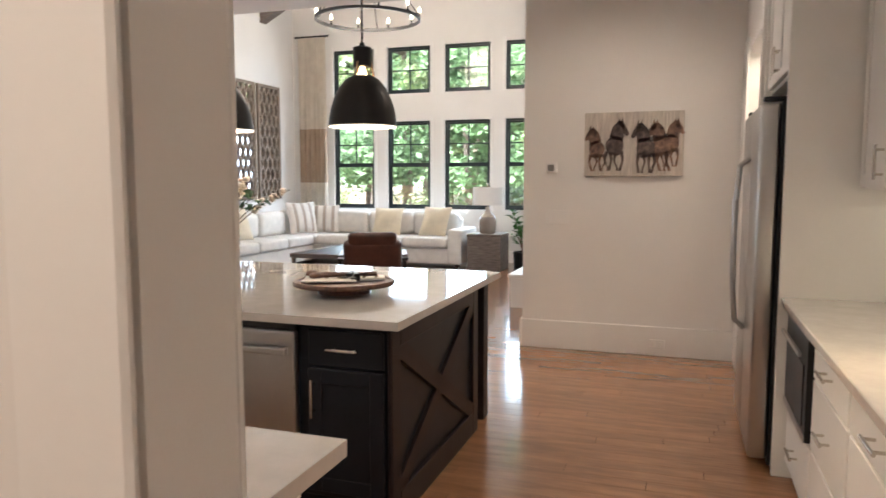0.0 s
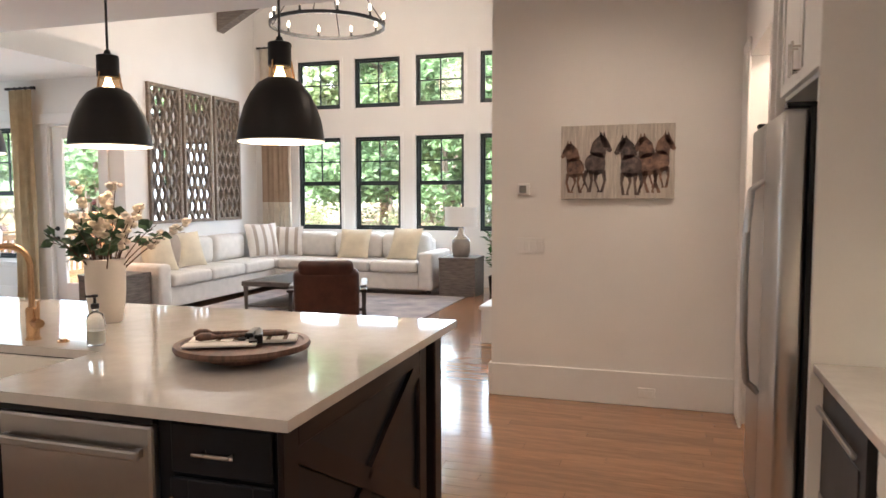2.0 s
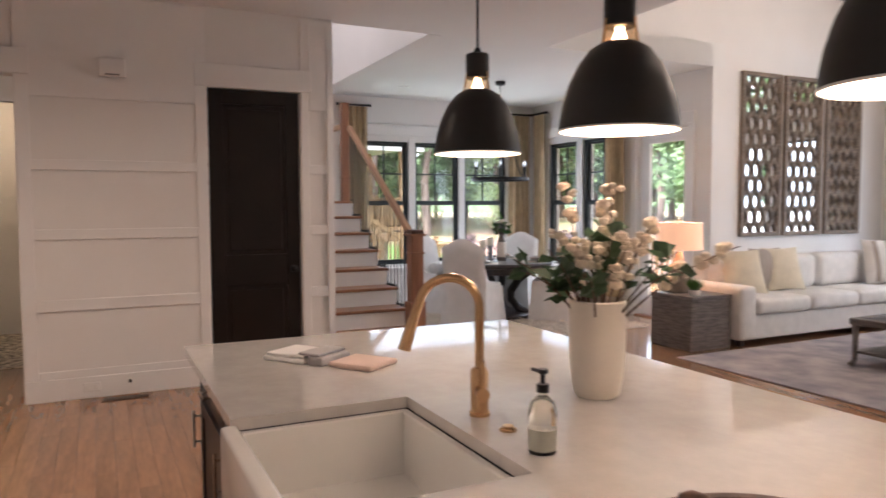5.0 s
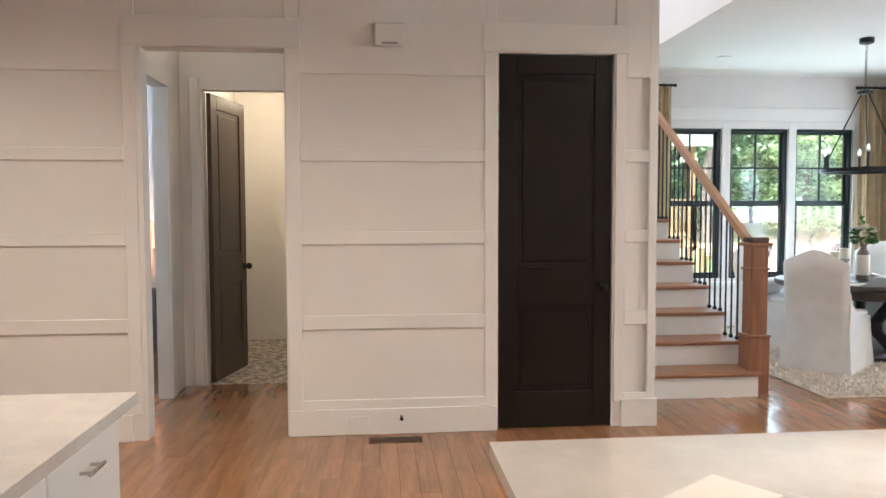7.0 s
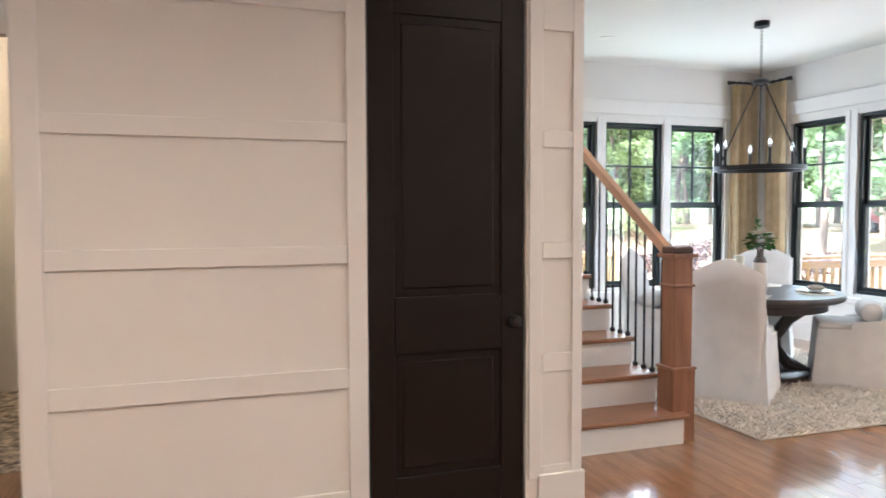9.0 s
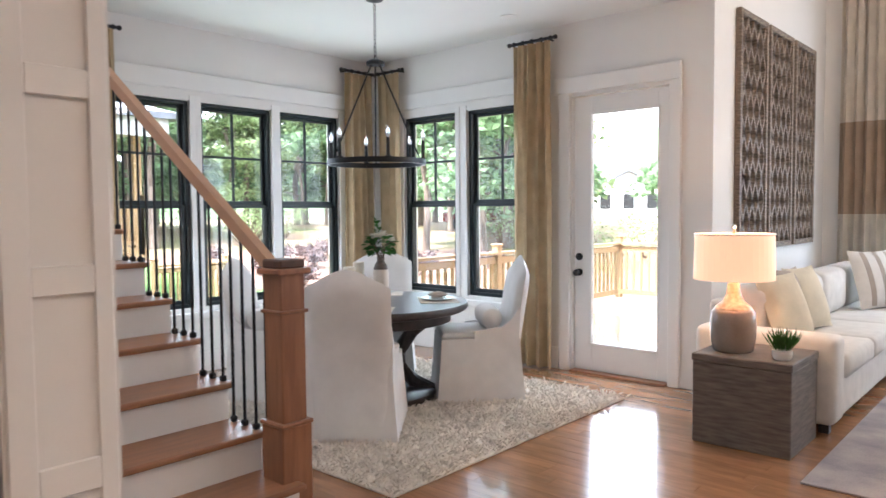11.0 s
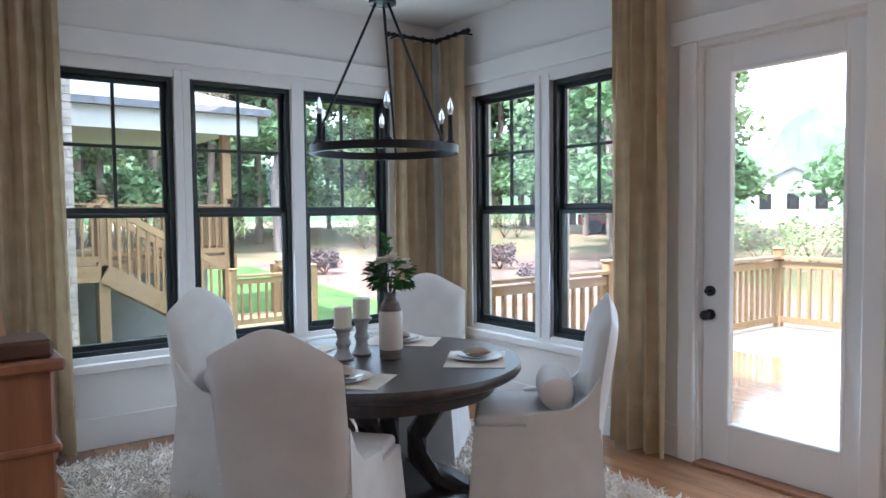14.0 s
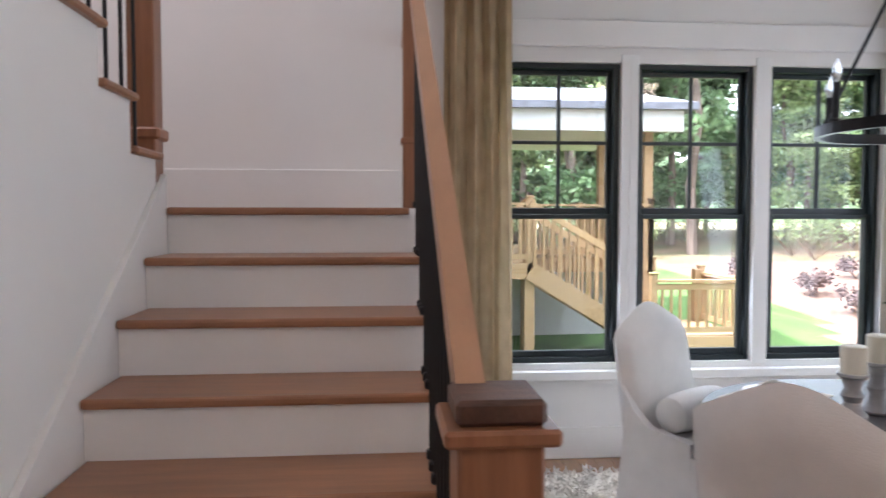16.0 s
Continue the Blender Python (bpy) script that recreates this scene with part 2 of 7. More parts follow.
def leafy(m, share=0.45):
    """Lets light through thin leaves."""
    n, l = m.node_tree.nodes, m.node_tree.links
    b = n["Principled BSDF"]
    tl, mx = n.new("ShaderNodeBsdfTranslucent"), n.new("ShaderNodeMixShader")
    l.new(b.inputs["Base Color"].links[0].from_socket, tl.inputs["Color"])
    mx.inputs[0].default_value = share
    l.new(b.outputs[0], mx.inputs[1]), l.new(tl.outputs[0], mx.inputs[2])
    l.new(mx.outputs[0], n["Material Output"].inputs["Surface"])


for m_ in (M_FOL, M_FOL2, M_REDFOL, M_GREEN, M_LEAF, M_PETAL):
    leafy(m_, 0.55)
leafy(M_CURTAIN, 0.3)
leafy(M_CURTL, 0.3)

# ---- mesh helpers ----


def bx(bm, a, b, bev=0.0, seg=1):
    """A box from corner a to corner b, its edges bevelled."""
    c = [(a[i] + b[i]) / 2 for i in range(3)]
    s = [abs(b[i] - a[i]) for i in range(3)]
    r = bmesh.ops.create_cube(bm, size=1.0, matrix=Matrix.Translation(c) @ Matrix.Diagonal((*s, 1)))
    if bev:
        es = {e for v in r["verts"] for e in v.link_edges}
        bmesh.ops.bevel(bm, geom=list(es), offset=min(bev, 0.45 * min(s)), segments=seg, affect="EDGES", profile=0.5)
    return bm


def box(a, b, bev=0.0, seg=1):
    return bx(bmesh.new(), a, b, bev, seg)


def rod(bm, p, q, r0, r1=None, seg=10):
    """A round bar from p to q."""
    p, q = Vector(p), Vector(q)
    d = q - p
    m = Matrix.Translation((p + q) / 2) @ d.to_track_quat("Z", "Y").to_matrix().to_4x4()
    bmesh.ops.create_cone(bm, cap_ends=True, segments=seg, radius1=r0, radius2=r0 if r1 is None else r1, depth=d.length, matrix=m)
    return bm


def beam(bm, p, q, w, h):
    """A square bar from p to q, w wide and h deep."""
    p, q = Vector(p), Vector(q)
    d = q - p
    m = Matrix.Translation((p + q) / 2) @ d.to_track_quat("X", "Z").to_matrix().to_4x4() @ Matrix.Diagonal((d.length, w, h, 1))
    bmesh.ops.create_cube(bm, size=1.0, matrix=m)
    return bm


def lathe(bm, profile, seg=24, at=(0, 0, 0)):
    """A turned shape from (radius, height) pairs."""
    rings = []
    for r, z in profile:
        rings.append([bm.verts.new((at[0] + r * math.cos(2 * math.pi * i / seg), at[1] + r * math.sin(2 * math.pi * i / seg), at[2] + z)) for i in range(seg)])
    for lo, hi in zip(rings, rings[1:]):
        for i in range(seg):
            bm.faces.new((lo[i], lo[(i + 1) % seg], hi[(i + 1) % seg], hi[i]))
    closed = profile[0] == profile[-1]
    if profile[0][0] > 0.002 and not closed:
        bm.faces.new(rings[0][::-1])
    if profile[-1][0] > 0.002 and not closed:
        bm.faces.new(rings[-1])
    return bm


def tube(bm, pts, r, seg=10):
    """A bent pipe along pts."""
    rings = []
    pts = [Vector(p) for p in pts]
    for i, p in enumerate(pts):
        d = (pts[min(i + 1, len(pts) - 1)] - pts[max(i - 1, 0)]).normalized()
        q = d.to_track_quat("Z", "Y")
        rr = r[i] if isinstance(r, (list, tuple)) else r
        rings.append([bm.verts.new(p + q @ Vector((rr * math.cos(2 * math.pi * k / seg), rr * math.sin(2 * math.pi * k / seg), 0))) for k in range(seg)])
    for lo, hi in zip(rings, rings[1:]):
        best = min(range(seg), key=lambda s: (lo[0].co - hi[s].co).length)
        for k in range(seg):
            bm.faces.new((lo[k], lo[(k + 1) % seg], hi[(k + 1 + best) % seg], hi[(k + best) % seg]))
    bm.faces.new(rings[0][::-1])
    bm.faces.new(rings[-1])
    return bm


def prism(bm, outline, axis, a, b):
    """An outline of (u, v) pairs pushed along an axis from a to b; x: (y, z), y: (x, z), z: (x, y)."""
    def at(u, v, w):
        return {"x": (w, u, v), "y": (u, w, v), "z": (u, v, w)}[axis]
    lo = [bm.verts.new(at(u, v, a)) for u, v in outline]
    hi = [bm.verts.new(at(u, v, b)) for u, v in outline]
    bm.faces.new(lo[::-1]), bm.faces.new(hi)
    k = len(outline)
    for i in range(k):
        bm.faces.new((lo[i], lo[(i + 1) % k], hi[(i + 1) % k], hi[i]))
    bmesh.ops.recalc_face_normals(bm, faces=bm.faces)
    return bm


def pillow_mesh(w, h, d, seg=10, power=0.55):
    """A stuffed cushion, w by h, standing in the xz plane, d thick."""
    bm = bmesh.new()
    grid = {}
    for side in (-1, 1):
        for i in range(seg + 1):
            for j in range(seg + 1):
                u, v = i / seg * 2 - 1, j / seg * 2 - 1
                edge = abs(u) == 1 or abs(v) == 1
                if edge and side == 1:
                    grid[side, i, j] = grid[-1, i, j]
                    continue
                t = ((1 - u * u) * (1 - v * v)) ** power
                pinch = 1 - 0.07 * (1 - u * u) * (abs(v) ** 3) - 0.0
                pinch2 = 1 - 0.07 * (1 - v * v) * (abs(u) ** 3)
                grid[side, i, j] = bm.verts.new((u * w / 2 * pinch2, side * d / 2 * t, h / 2 + v * h / 2 * pinch))
    for side in (-1, 1):
        for i in range(seg):
            for j in range(seg):
                f = [grid[side, i, j], grid[side, i + 1, j], grid[side, i + 1, j + 1], grid[side, i, j + 1]]
                bm.faces.new(f if side == -1 else f[::-1])
    return bm


def soft_box(a, b, bulge=0.02, bev=0.04):
    """An upholstered block: rounded edges and a slightly domed top."""
    bm = bmesh.new()
    bx(bm, a, b, bev, 3)
    return bm


def finish(name, bm, material, smooth=False):
    me = bpy.data.meshes.new(name)
    bm.normal_update()
    bm.to_mesh(me)
    bm.free()
    for m in (material if isinstance(material, (list, tuple)) else [material]):
        me.materials.append(m)
    if smooth:
        for p in me.polygons:
            p.use_smooth = True
        me.set_sharp_from_angle(angle=radians(40))
    return me


def part(name, bm, material, parent, label="", smooth=False, at=None):
    ob = new(name, finish(name, bm, material, smooth))
    ob.parent = parent
    if at is not None:
        ob.matrix_basis = at
    return tagged(ob, label)


def thing(name, m, label, category, group="", kind=""):
    ob = new(name)
    ob.matrix_basis = m
    ob.empty_display_size = 0.1
    return tagged(ob, label, category, group, kind)


def solid(name, bm, material, label, category, group="", kind="", smooth=False, m=None):
    ob = new(name, finish(name, bm, material, smooth))
    if m is not None:
        ob.matrix_basis = m
    return tagged(ob, label, category, group, kind)


def setting(name, bm, material, label, category):
    return solid(name, bm, material, label, category, kind="structure")


# ---- the shell of the house ----


def holed(axis, a0, a1, u0, u1, z0, z1, holes):
    """A wall that lies across axis from a0 to a1, reaches from u0 to u1 and z0 to z1, with rectangular holes (u0, u1, z0, z1)."""
    bm = bmesh.new()
    us = sorted({u0, u1, *[h[0] for h in holes], *[h[1] for h in holes]})
    zs = sorted({z0, z1, *[h[2] for h in holes], *[h[3] for h in holes]})
    for p, q in zip(us, us[1:]):
        run = None
        for r, s in zip(zs, zs[1:]):
            open_here = any(h[0] <= p and q <= h[1] and h[2] <= r and s <= h[3] for h in holes)
            if open_here:
                if run:
                    emit(bm, axis, a0, a1, p, q, *run)
                run = None
            else:
                run = (run[0], s) if run else (r, s)
        if run:
            emit(bm, axis, a0, a1, p, q, *run)
    bmesh.ops.remove_doubles(bm, verts=bm.verts, dist=0.0005)
    return bm


def emit(bm, axis, a0, a1, p, q, r, s):
    if axis == "x":
        bx(bm, (a0, p, r), (a1, q, s))
    else:
        bx(bm, (p, a0, r), (q, a1, s))


CEIL = 3.12
W_NOOK = [(5.75, 6.49), (6.60, 7.36), (7.46, 8.22)]
N_NOOK = [(-10.43, -9.69), (-9.54, -8.79)]
N_LIV = [(-6.20, -5.39), (-5.12, -4.30), (-4.03, -3.20), (-2.93, -2.10)]
NZ, LZ, UZ = (0.60, 2.47), (0.92, 2.49), (2.98, 3.80)
DOORZ = 2.47

setting("wall_nook_west", holed("x", -11.1, -10.9, 5.2, 8.95, -0.9, 3.5, [(a, b, *NZ) for a, b in W_NOOK]), M_WALL, "warm white wall with three tall windows", "wall")
setting("wall_stair_west", holed("x", -11.1, -10.9, 2.6, 5.2, -0.9, 6.0, []), M_WALL, "white wall behind the stair landing", "wall")
setting("wall_nook_north", holed("y", 8.75, 8.95, -10.9, -7.05, -0.9, 3.5, [(a, b, *NZ) for a, b in N_NOOK] + [(-8.32, -7.41, 0.0, DOORZ)]), M_WALL, "warm white wall with two windows and a glazed door", "wall")
setting("wall_living_west", holed("x", -7.25, -7.05, 8.95, 12.0, -0.9, 5.6, []), M_WALL, "warm white wall behind the sectional sofa", "wall")
setting("wall_living_north", holed("y", 12.0, 12.2, -7.25, -1.0, -0.9, 6.4, [(a, b, *LZ) for a, b in N_LIV] + [(a, b, *UZ) for a, b in N_LIV]), M_WALL, "white wall with two rows of black windows", "wall")
setting("wall_living_east", holed("x", -1.27, -1.05, 6.09, 12.0, 0, 6.4, []), M_WALL, "plain white wall beside the hearth", "wall")
setting("wall_picture", holed("y", 5.95, 6.09, -1.29, 1.2, 0, 5.6, []), M_WALL, "cream wall with a horse picture", "wall")
setting("wall_pantry_side", holed("x", 0.42, 0.55, 4.72, 5.95, 0, CEIL, [(4.80, 5.72, 0, 2.35)]), M_WALL, "cream wall with a cased doorway", "wall")
setting("wall_kitchen_east", holed("x", 1.12, 1.3, -2.6, 6.0, 0, CEIL, []), M_WALL, "cream wall behind the counter", "wall")
setting("wall_kitchen_south", holed("y", 0.51, 0.65, -4.72, 1.12, 0, CEIL, [(-0.46, 0.60, 0, 2.45)]), M_WALL, "cream wall with a cased opening", "wall")
setting("wall_entry_south", holed("y", -2.8, -2.6, -11.1, 1.3, 0, CEIL, []), M_WALL, "plain cream wall", "wall")
setting("wall_panelled", holed("x", -7.09, -6.97, -2.6, 4.07, 0, CEIL, [(0.77, 1.64, 0, DOORZ), (3.01, 3.78, 0, DOORZ)]), M_WALL, "white panelled wall with a dark door", "wall")
setting("wall_hall_west", holed("x", -8.5, -8.4, 0.50, 1.78, 0, CEIL, [(0.80, 1.52, 0, 2.45)]), M_WALL, "grey white wall of a small hall", "wall")
setting("wall_hall_north", holed("y", 1.64, 1.78, -8.4, -7.09, 0, CEIL, []), M_WALL, "grey white wall of a small hall", "wall")
setting("wall_hall_south", holed("y", 0.52, 0.62, -8.4, -7.09, 0, CEIL, [(-8.0, -7.2, 0, 2.4)]), M_WALL, "grey white wall with a doorway", "wall")
setting("wall_side_room", holed("y", -1.5, -1.4, -10.5, -7.09, 0, CEIL, []), M_WALL, "pale wall of a side room", "wall")
setting("wall_bath", holed("x", -10.6, -10.5, -1.5, 2.6, 0, CEIL, []), M_WALL, "cream bathroom wall", "wall")
setting("wall_bath_north", holed("y", 1.78, 1.88, -10.5, -8.4, 0, CEIL, []), M_WALL, "cream bathroom wall", "wall")
setting("wall_bath_south", holed("y", 0.55, 0.65, -10.5, -8.5, 0, CEIL, []), M_WALL, "cream bathroom wall", "wall")
setting("wall_stair_south", holed("y", 2.6, 2.75, -10.9, -7.09, 0, 6.0, []), M_WALL, "white wall of the stairwell", "wall")

# stairwell closed above the ceiling
setting("wall_stairwell_east", holed("x", -7.07, -6.95, 2.75, 5.2, CEIL + 0.28, 6.0, []), M_WALL, "white wall of the stairwell above", "wall")
setting("wall_stairwell_north", holed("y", 5.06, 5.2, -10.9, -7.07, CEIL, 6.0, []), M_WALL, "white wall of the stairwell above", "wall")
setting("ceiling_stairwell", box((-11.1, 2.6, 6.0), (-6.95, 5.2, 6.15)), M_CEIL, "white ceiling high over the stairs", "ceiling")

# flat ceilings, with the stairwell left open
bm = bmesh.new()
bx(bm, (-11.1, -2.8, CEIL), (1.3, 2.75, CEIL + 0.28))
bx(bm, (-7.05, 2.75, CEIL), (1.3, 6.40, CEIL + 0.28))
bx(bm, (-11.1, 5.2, CEIL + 0.001), (-7.05, 8.95, CEIL + 0.28))
setting("ceiling_kitchen", bm, M_CEIL, "flat pale ceiling over kitchen and breakfast nook", "ceiling")
setting("wall_over_kitchen", holed("y", 6.28, 6.40, -7.05, -1.05, CEIL + 0.28, 6.4, []), M_WALL, "white wall above the kitchen ceiling's edge", "wall")
setting("wall_over_nook", bx(holed("x", -7.25, -7.05, 6.40, 8.75, CEIL + 0.003, 5.6, []), (-7.25, 8.75, 3.501), (-7.05, 8.95, 5.6)), M_WALL, "white wall above the opening to the nook", "wall")

# vaulted living room ceiling with a ridge along y
bm = bmesh.new()
prism(bm, [(-7.25, 4.55), (-4.15, 6.1), (-1.0, 4.55), (-1.0, 4.75), (-4.15, 6.3), (-7.25, 4.75)], "y", 6.30, 12.2)
setting("ceiling_living", bm, M_CEIL, "white vaulted ceiling", "ceiling")
for y in (8.9, 11.0):
    t = thing("ceiling_beam", pose(0, y, 0), "brown wooden beam under the vaulted ceiling", "beam", "beams under the vault")
    bm = bmesh.new()
    prism(bm, [(-7.04, 4.15), (-4.15, 5.65), (-1.28, 4.15), (-1.28, 4.50), (-4.15, 6.05), (-7.04, 4.50)], "y", -0.09, 0.09)
    part("timber", bm, M_GREYWOOD, t)

# trim: baseboards, window heads, casings
trims = bmesh.new()
bx(trims, (-1.29, 5.928, 0), (0.40, 5.948, 0.24), 0.004)
bx(trims, (-1.31, 5.93, 0), (-1.292, 6.6, 0.24), 0.004)
bx(trims, (-10.898, 5.2, 0), (-10.88, 8.75, 0.2), 0.004)
bx(trims, (-10.88, 8.732, 0), (-8.45, 8.748, 0.2), 0.004)
bx(trims, (-7.048, 8.76, 0), (-7.03, 11.98, 0.2), 0.004)
bx(trims, (-7.03, 11.98, 0), (-1.28, 11.998, 0.2), 0.004)
bx(trims, (-6.968, -2.6, 0), (-6.945, 0.68, 0.17), 0.004)
bx(trims, (-6.968, 1.65, 0), (-6.945, 3.0, 0.17), 0.004)
bx(trims, (-6.968, 3.84, 0), (-6.945, 4.09, 0.19), 0.004)
bx(trims, (-8.398, 1.52, 0), (-8.38, 1.63, 0.2), 0.004)
setting("baseboard", trims, M_TRIM, "tall white painted baseboard", "baseboard")
t = bmesh.new()
bx(t, (-10.898, 5.55, 2.56), (-10.865, 8.74, 2.72), 0.006)
bx(t, (-10.865, 8.715, 2.56), (-8.66, 8.748, 2.72), 0.006)
bx(t, (-8.50, 8.715, 2.50), (-7.30, 8.747, 2.64), 0.006)
bx(t, (-7.40, 8.72, 0), (-7.30, 8.747, 2.50), 0.006)
bx(t, (-8.44, 8.72, 0), (-8.33, 8.747, 2.50), 0.006)
bx(t, (-10.93, 5.6, 0.50), (-10.85, 8.3, 0.56), 0.006)
bx(t, (-10.5, 8.70, 0.50), (-8.7, 8.77, 0.56), 0.006)
bx(t, (-6.9565, 0.66, DOORZ + 0.004), (-6.948, 1.75, DOORZ + 0.19), 0.004)
bx(t, (-6.9565, 2.91, DOORZ + 0.004), (-6.948, 3.88, DOORZ + 0.19), 0.004)
for x0 in (-8.09, -7.2):
    bx(t, (x0, 0.621, 0), (x0 + 0.09, 0.64, 2.4), 0.004)
bx(t, (-8.11, 0.621, 2.401), (-7.095, 0.642, 2.52), 0.004)
bx(t, (-0.60, 0.49, 0), (-0.462, 0.508, 2.5), 0.006)
bx(t, (-0.58, 0.652, 0), (-0.462, 0.672, 2.5), 0.006)
bx(t, (0.40, 5.62, 0), (0.418, 5.94, 2.45), 0.006)
for y0 in (1.55, 0.70):
    bx(t, (-8.398, y0, 0), (-8.375, y0 + 0.08, 2.55), 0.005)
setting("trim", t, M_TRIM, "white painted casings and window heads", "trim")

# flat panel frames on the panelled wall
PANEL_Z = [(0.23, 0.69), (0.78, 1.24), (1.32, 1.77), (1.85, 2.32)]
for k, (y0, y1) in enumerate([(-1.6, 0.66), (1.74, 2.92), (3.86, 4.02)]):
    lo, hi = {0: (-2.6, 0.74), 1: (1.65, 3.0), 2: (3.79, 4.07)}[k]
    wp = thing("wall_panelling", Matrix(), "white board panelling with recessed squares", "panelling", kind="structure")
    zs = [0.17] + [z for p in PANEL_Z for z in p] + [3.1]
    for z0, z1 in zip(zs[0::2], zs[1::2]):
        part("rail_board", box((-6.969, y0, z0), (-6.957, y1, z1), 0.003), M_TRIM, wp)
    part("stile_board", box((-6.969, lo, 0.17), (-6.957, y0, 3.1), 0.003), M_TRIM, wp)
    part("stile_board", box((-6.969, y1, 0.17), (-6.957, hi, 3.1), 0.003), M_TRIM, wp)

# floors under the planks, and other floors
setting("floor", box((-11.0, -2.7, -0.2), (1.2, 12.1, -0.012)), M_GAP, "oak plank floor in a warm satin finish", "floor")
setting("floor_bath", box((-10.5, 0.65, -0.011), (-8.42, 1.78, 0.006)), M_TILE, "black and cream pebble mosaic floor", "floor")


# ---- windows and outer door ----


def window(name, axis, u0, u1, z0, z1, face, outward, double=True):
    """A black sash window in a hole of the wall; face: the wall's inner plane; outward: +1 or -1 along the axis."""
    w = thing(name, Matrix(), "black framed sash window with clear panes", "window", kind="structure")

    def slab(d0, d1, p, q, r, s, bev=0.004):
        a, b = face + outward * d0, face + outward * d1
        return box((a, p, r), (b, q, s), bev) if axis == "x" else box((p, a, r), (q, b, s), bev)

    f = 0.035
    part("window_frame", slab(0.03, 0.15, u0, u0 + f, z0, z1), M_WINBLK, w)
    part("window_frame", slab(0.03, 0.15, u1 - f, u1, z0, z1), M_WINBLK, w)
    part("window_frame", slab(0.03, 0.15, u0 + f, u1 - f, z1 - f, z1), M_WINBLK, w)
    part("window_frame", slab(0.03, 0.15, u0 + f, u1 - f, z0, z0 + f), M_WINBLK, w)
    part("casing", slab(-0.012, 0.02, u0 - 0.055, u0, z0 - 0.02, z1 + 0.05), M_TRIM, w)
    part("casing", slab(-0.012, 0.02, u1, u1 + 0.055, z0 - 0.02, z1 + 0.05), M_TRIM, w)
    mid = (z0 + z1) / 2
    sashes = [(z0 + f, mid, 0.05, False), (mid, z1 - f, 0.085, True)] if double else [(z0 + f, z1 - f, 0.06, True)]
    for a, b, d, grid in sashes:
        s = 0.03
        bm = slab(d, d + 0.03, u0 + f, u0 + f + s, a, b)
        for more in (slab(d, d + 0.03, u1 - f - s, u1 - f, a, b), slab(d, d + 0.03, u0 + f + s, u1 - f - s, a, a + s + 0.01), slab(d, d + 0.03, u0 + f + s, u1 - f - s, b - s, b)):
            tmp = bpy.data.meshes.new("tmp")
            more.to_mesh(tmp)
            bm.from_mesh(tmp)
            more.free()
            bpy.data.meshes.remove(tmp)
        sash = part("sash", bm, M_WINBLK, w)
        if grid:
            um, zm = (u0 + u1) / 2, (a + b) / 2
            part("muntin", slab(d + 0.004, d + 0.026, um - 0.011, um + 0.011, a + s, b - s, 0.002), M_WINBLK, sash)
            part("muntin", slab(d + 0.005, d + 0.025, u0 + f + s, u1 - f - s, zm - 0.011, zm + 0.011, 0.002), M_WINBLK, sash)
        pane = part("pane", slab(d + 0.013, d + 0.017, u0 + f + s, u1 - f - s, a + s, b - s, 0), M_PANE, sash)
        pane.visible_shadow = False
    return w


n_win = 1
for a, b in W_NOOK:
    window("window_%d" % n_win, "x", a, b, *NZ, -10.9, -1)
    n_win += 1
for a, b in N_NOOK:
    window("window_%d" % n_win, "y", a, b, *NZ, 8.75, 1)
    n_win += 1
for a, b in N_LIV:
    window("window_%d" % n_win, "y", a, b, *LZ, 12.0, 1)
    window("window_%d" % (n_win + 1), "y", a, b, *UZ, 12.0, 1, False)
    n_win += 2

d = thing("door_1", Matrix(), "white glazed deck door with black knobs", "door", kind="structure")
bm = bmesh.new()
for a, b in (((-8.31, 8.79, 0.02), (-8.14, 8.835, 2.46)), ((-7.52, 8.79, 0.02), (-7.42, 8.835, 2.46)), ((-8.14, 8.79, 0.02), (-7.52, 8.835, 0.27)), ((-8.14, 8.79, 2.30), (-7.52, 8.835, 2.46))):
    bx(bm, a, b, 0.003)
part("door_leaf", bm, M_TRIM, d)
pn = part("pane", box((-8.14, 8.81, 0.27), (-7.52, 8.815, 2.30)), M_PANE, d)
pn.visible_shadow = False
bm = bmesh.new()
for a, b in (((-8.16, 8.782, 0.25), (-8.14, 8.79, 2.32)), ((-7.52, 8.782, 0.25), (-7.50, 8.79, 2.32)), ((-8.14, 8.782, 0.25), (-7.52, 8.79, 0.27)), ((-8.14, 8.782, 2.30), (-7.52, 8.79, 2.32))):
    bx(bm, a, b, 0.003)
part("glazing_bead", bm, M_TRIM, d)
for z in (0.90, 1.04):
    bm = bmesh.new()
    rod(bm, (-8.26, 8.79, z), (-8.26, 8.775, z), 0.032, seg=16)
    rod(bm, (-8.26, 8.775, z), (-8.26, 8.74, z), 0.014)
    if z < 1:
        bmesh.ops.create_uvsphere(bm, u_segments=14, v_segments=8, radius=0.03, matrix=Matrix.Translation((-8.26, 8.73, z)))
    part("door_knob", bm, M_BLACK, d, "black round knob", True)
part("threshold", box((-8.32, 8.70, 0.0), (-7.41, 8.93, 0.018), 0.004), M_TAN, d, "brown wooden threshold")


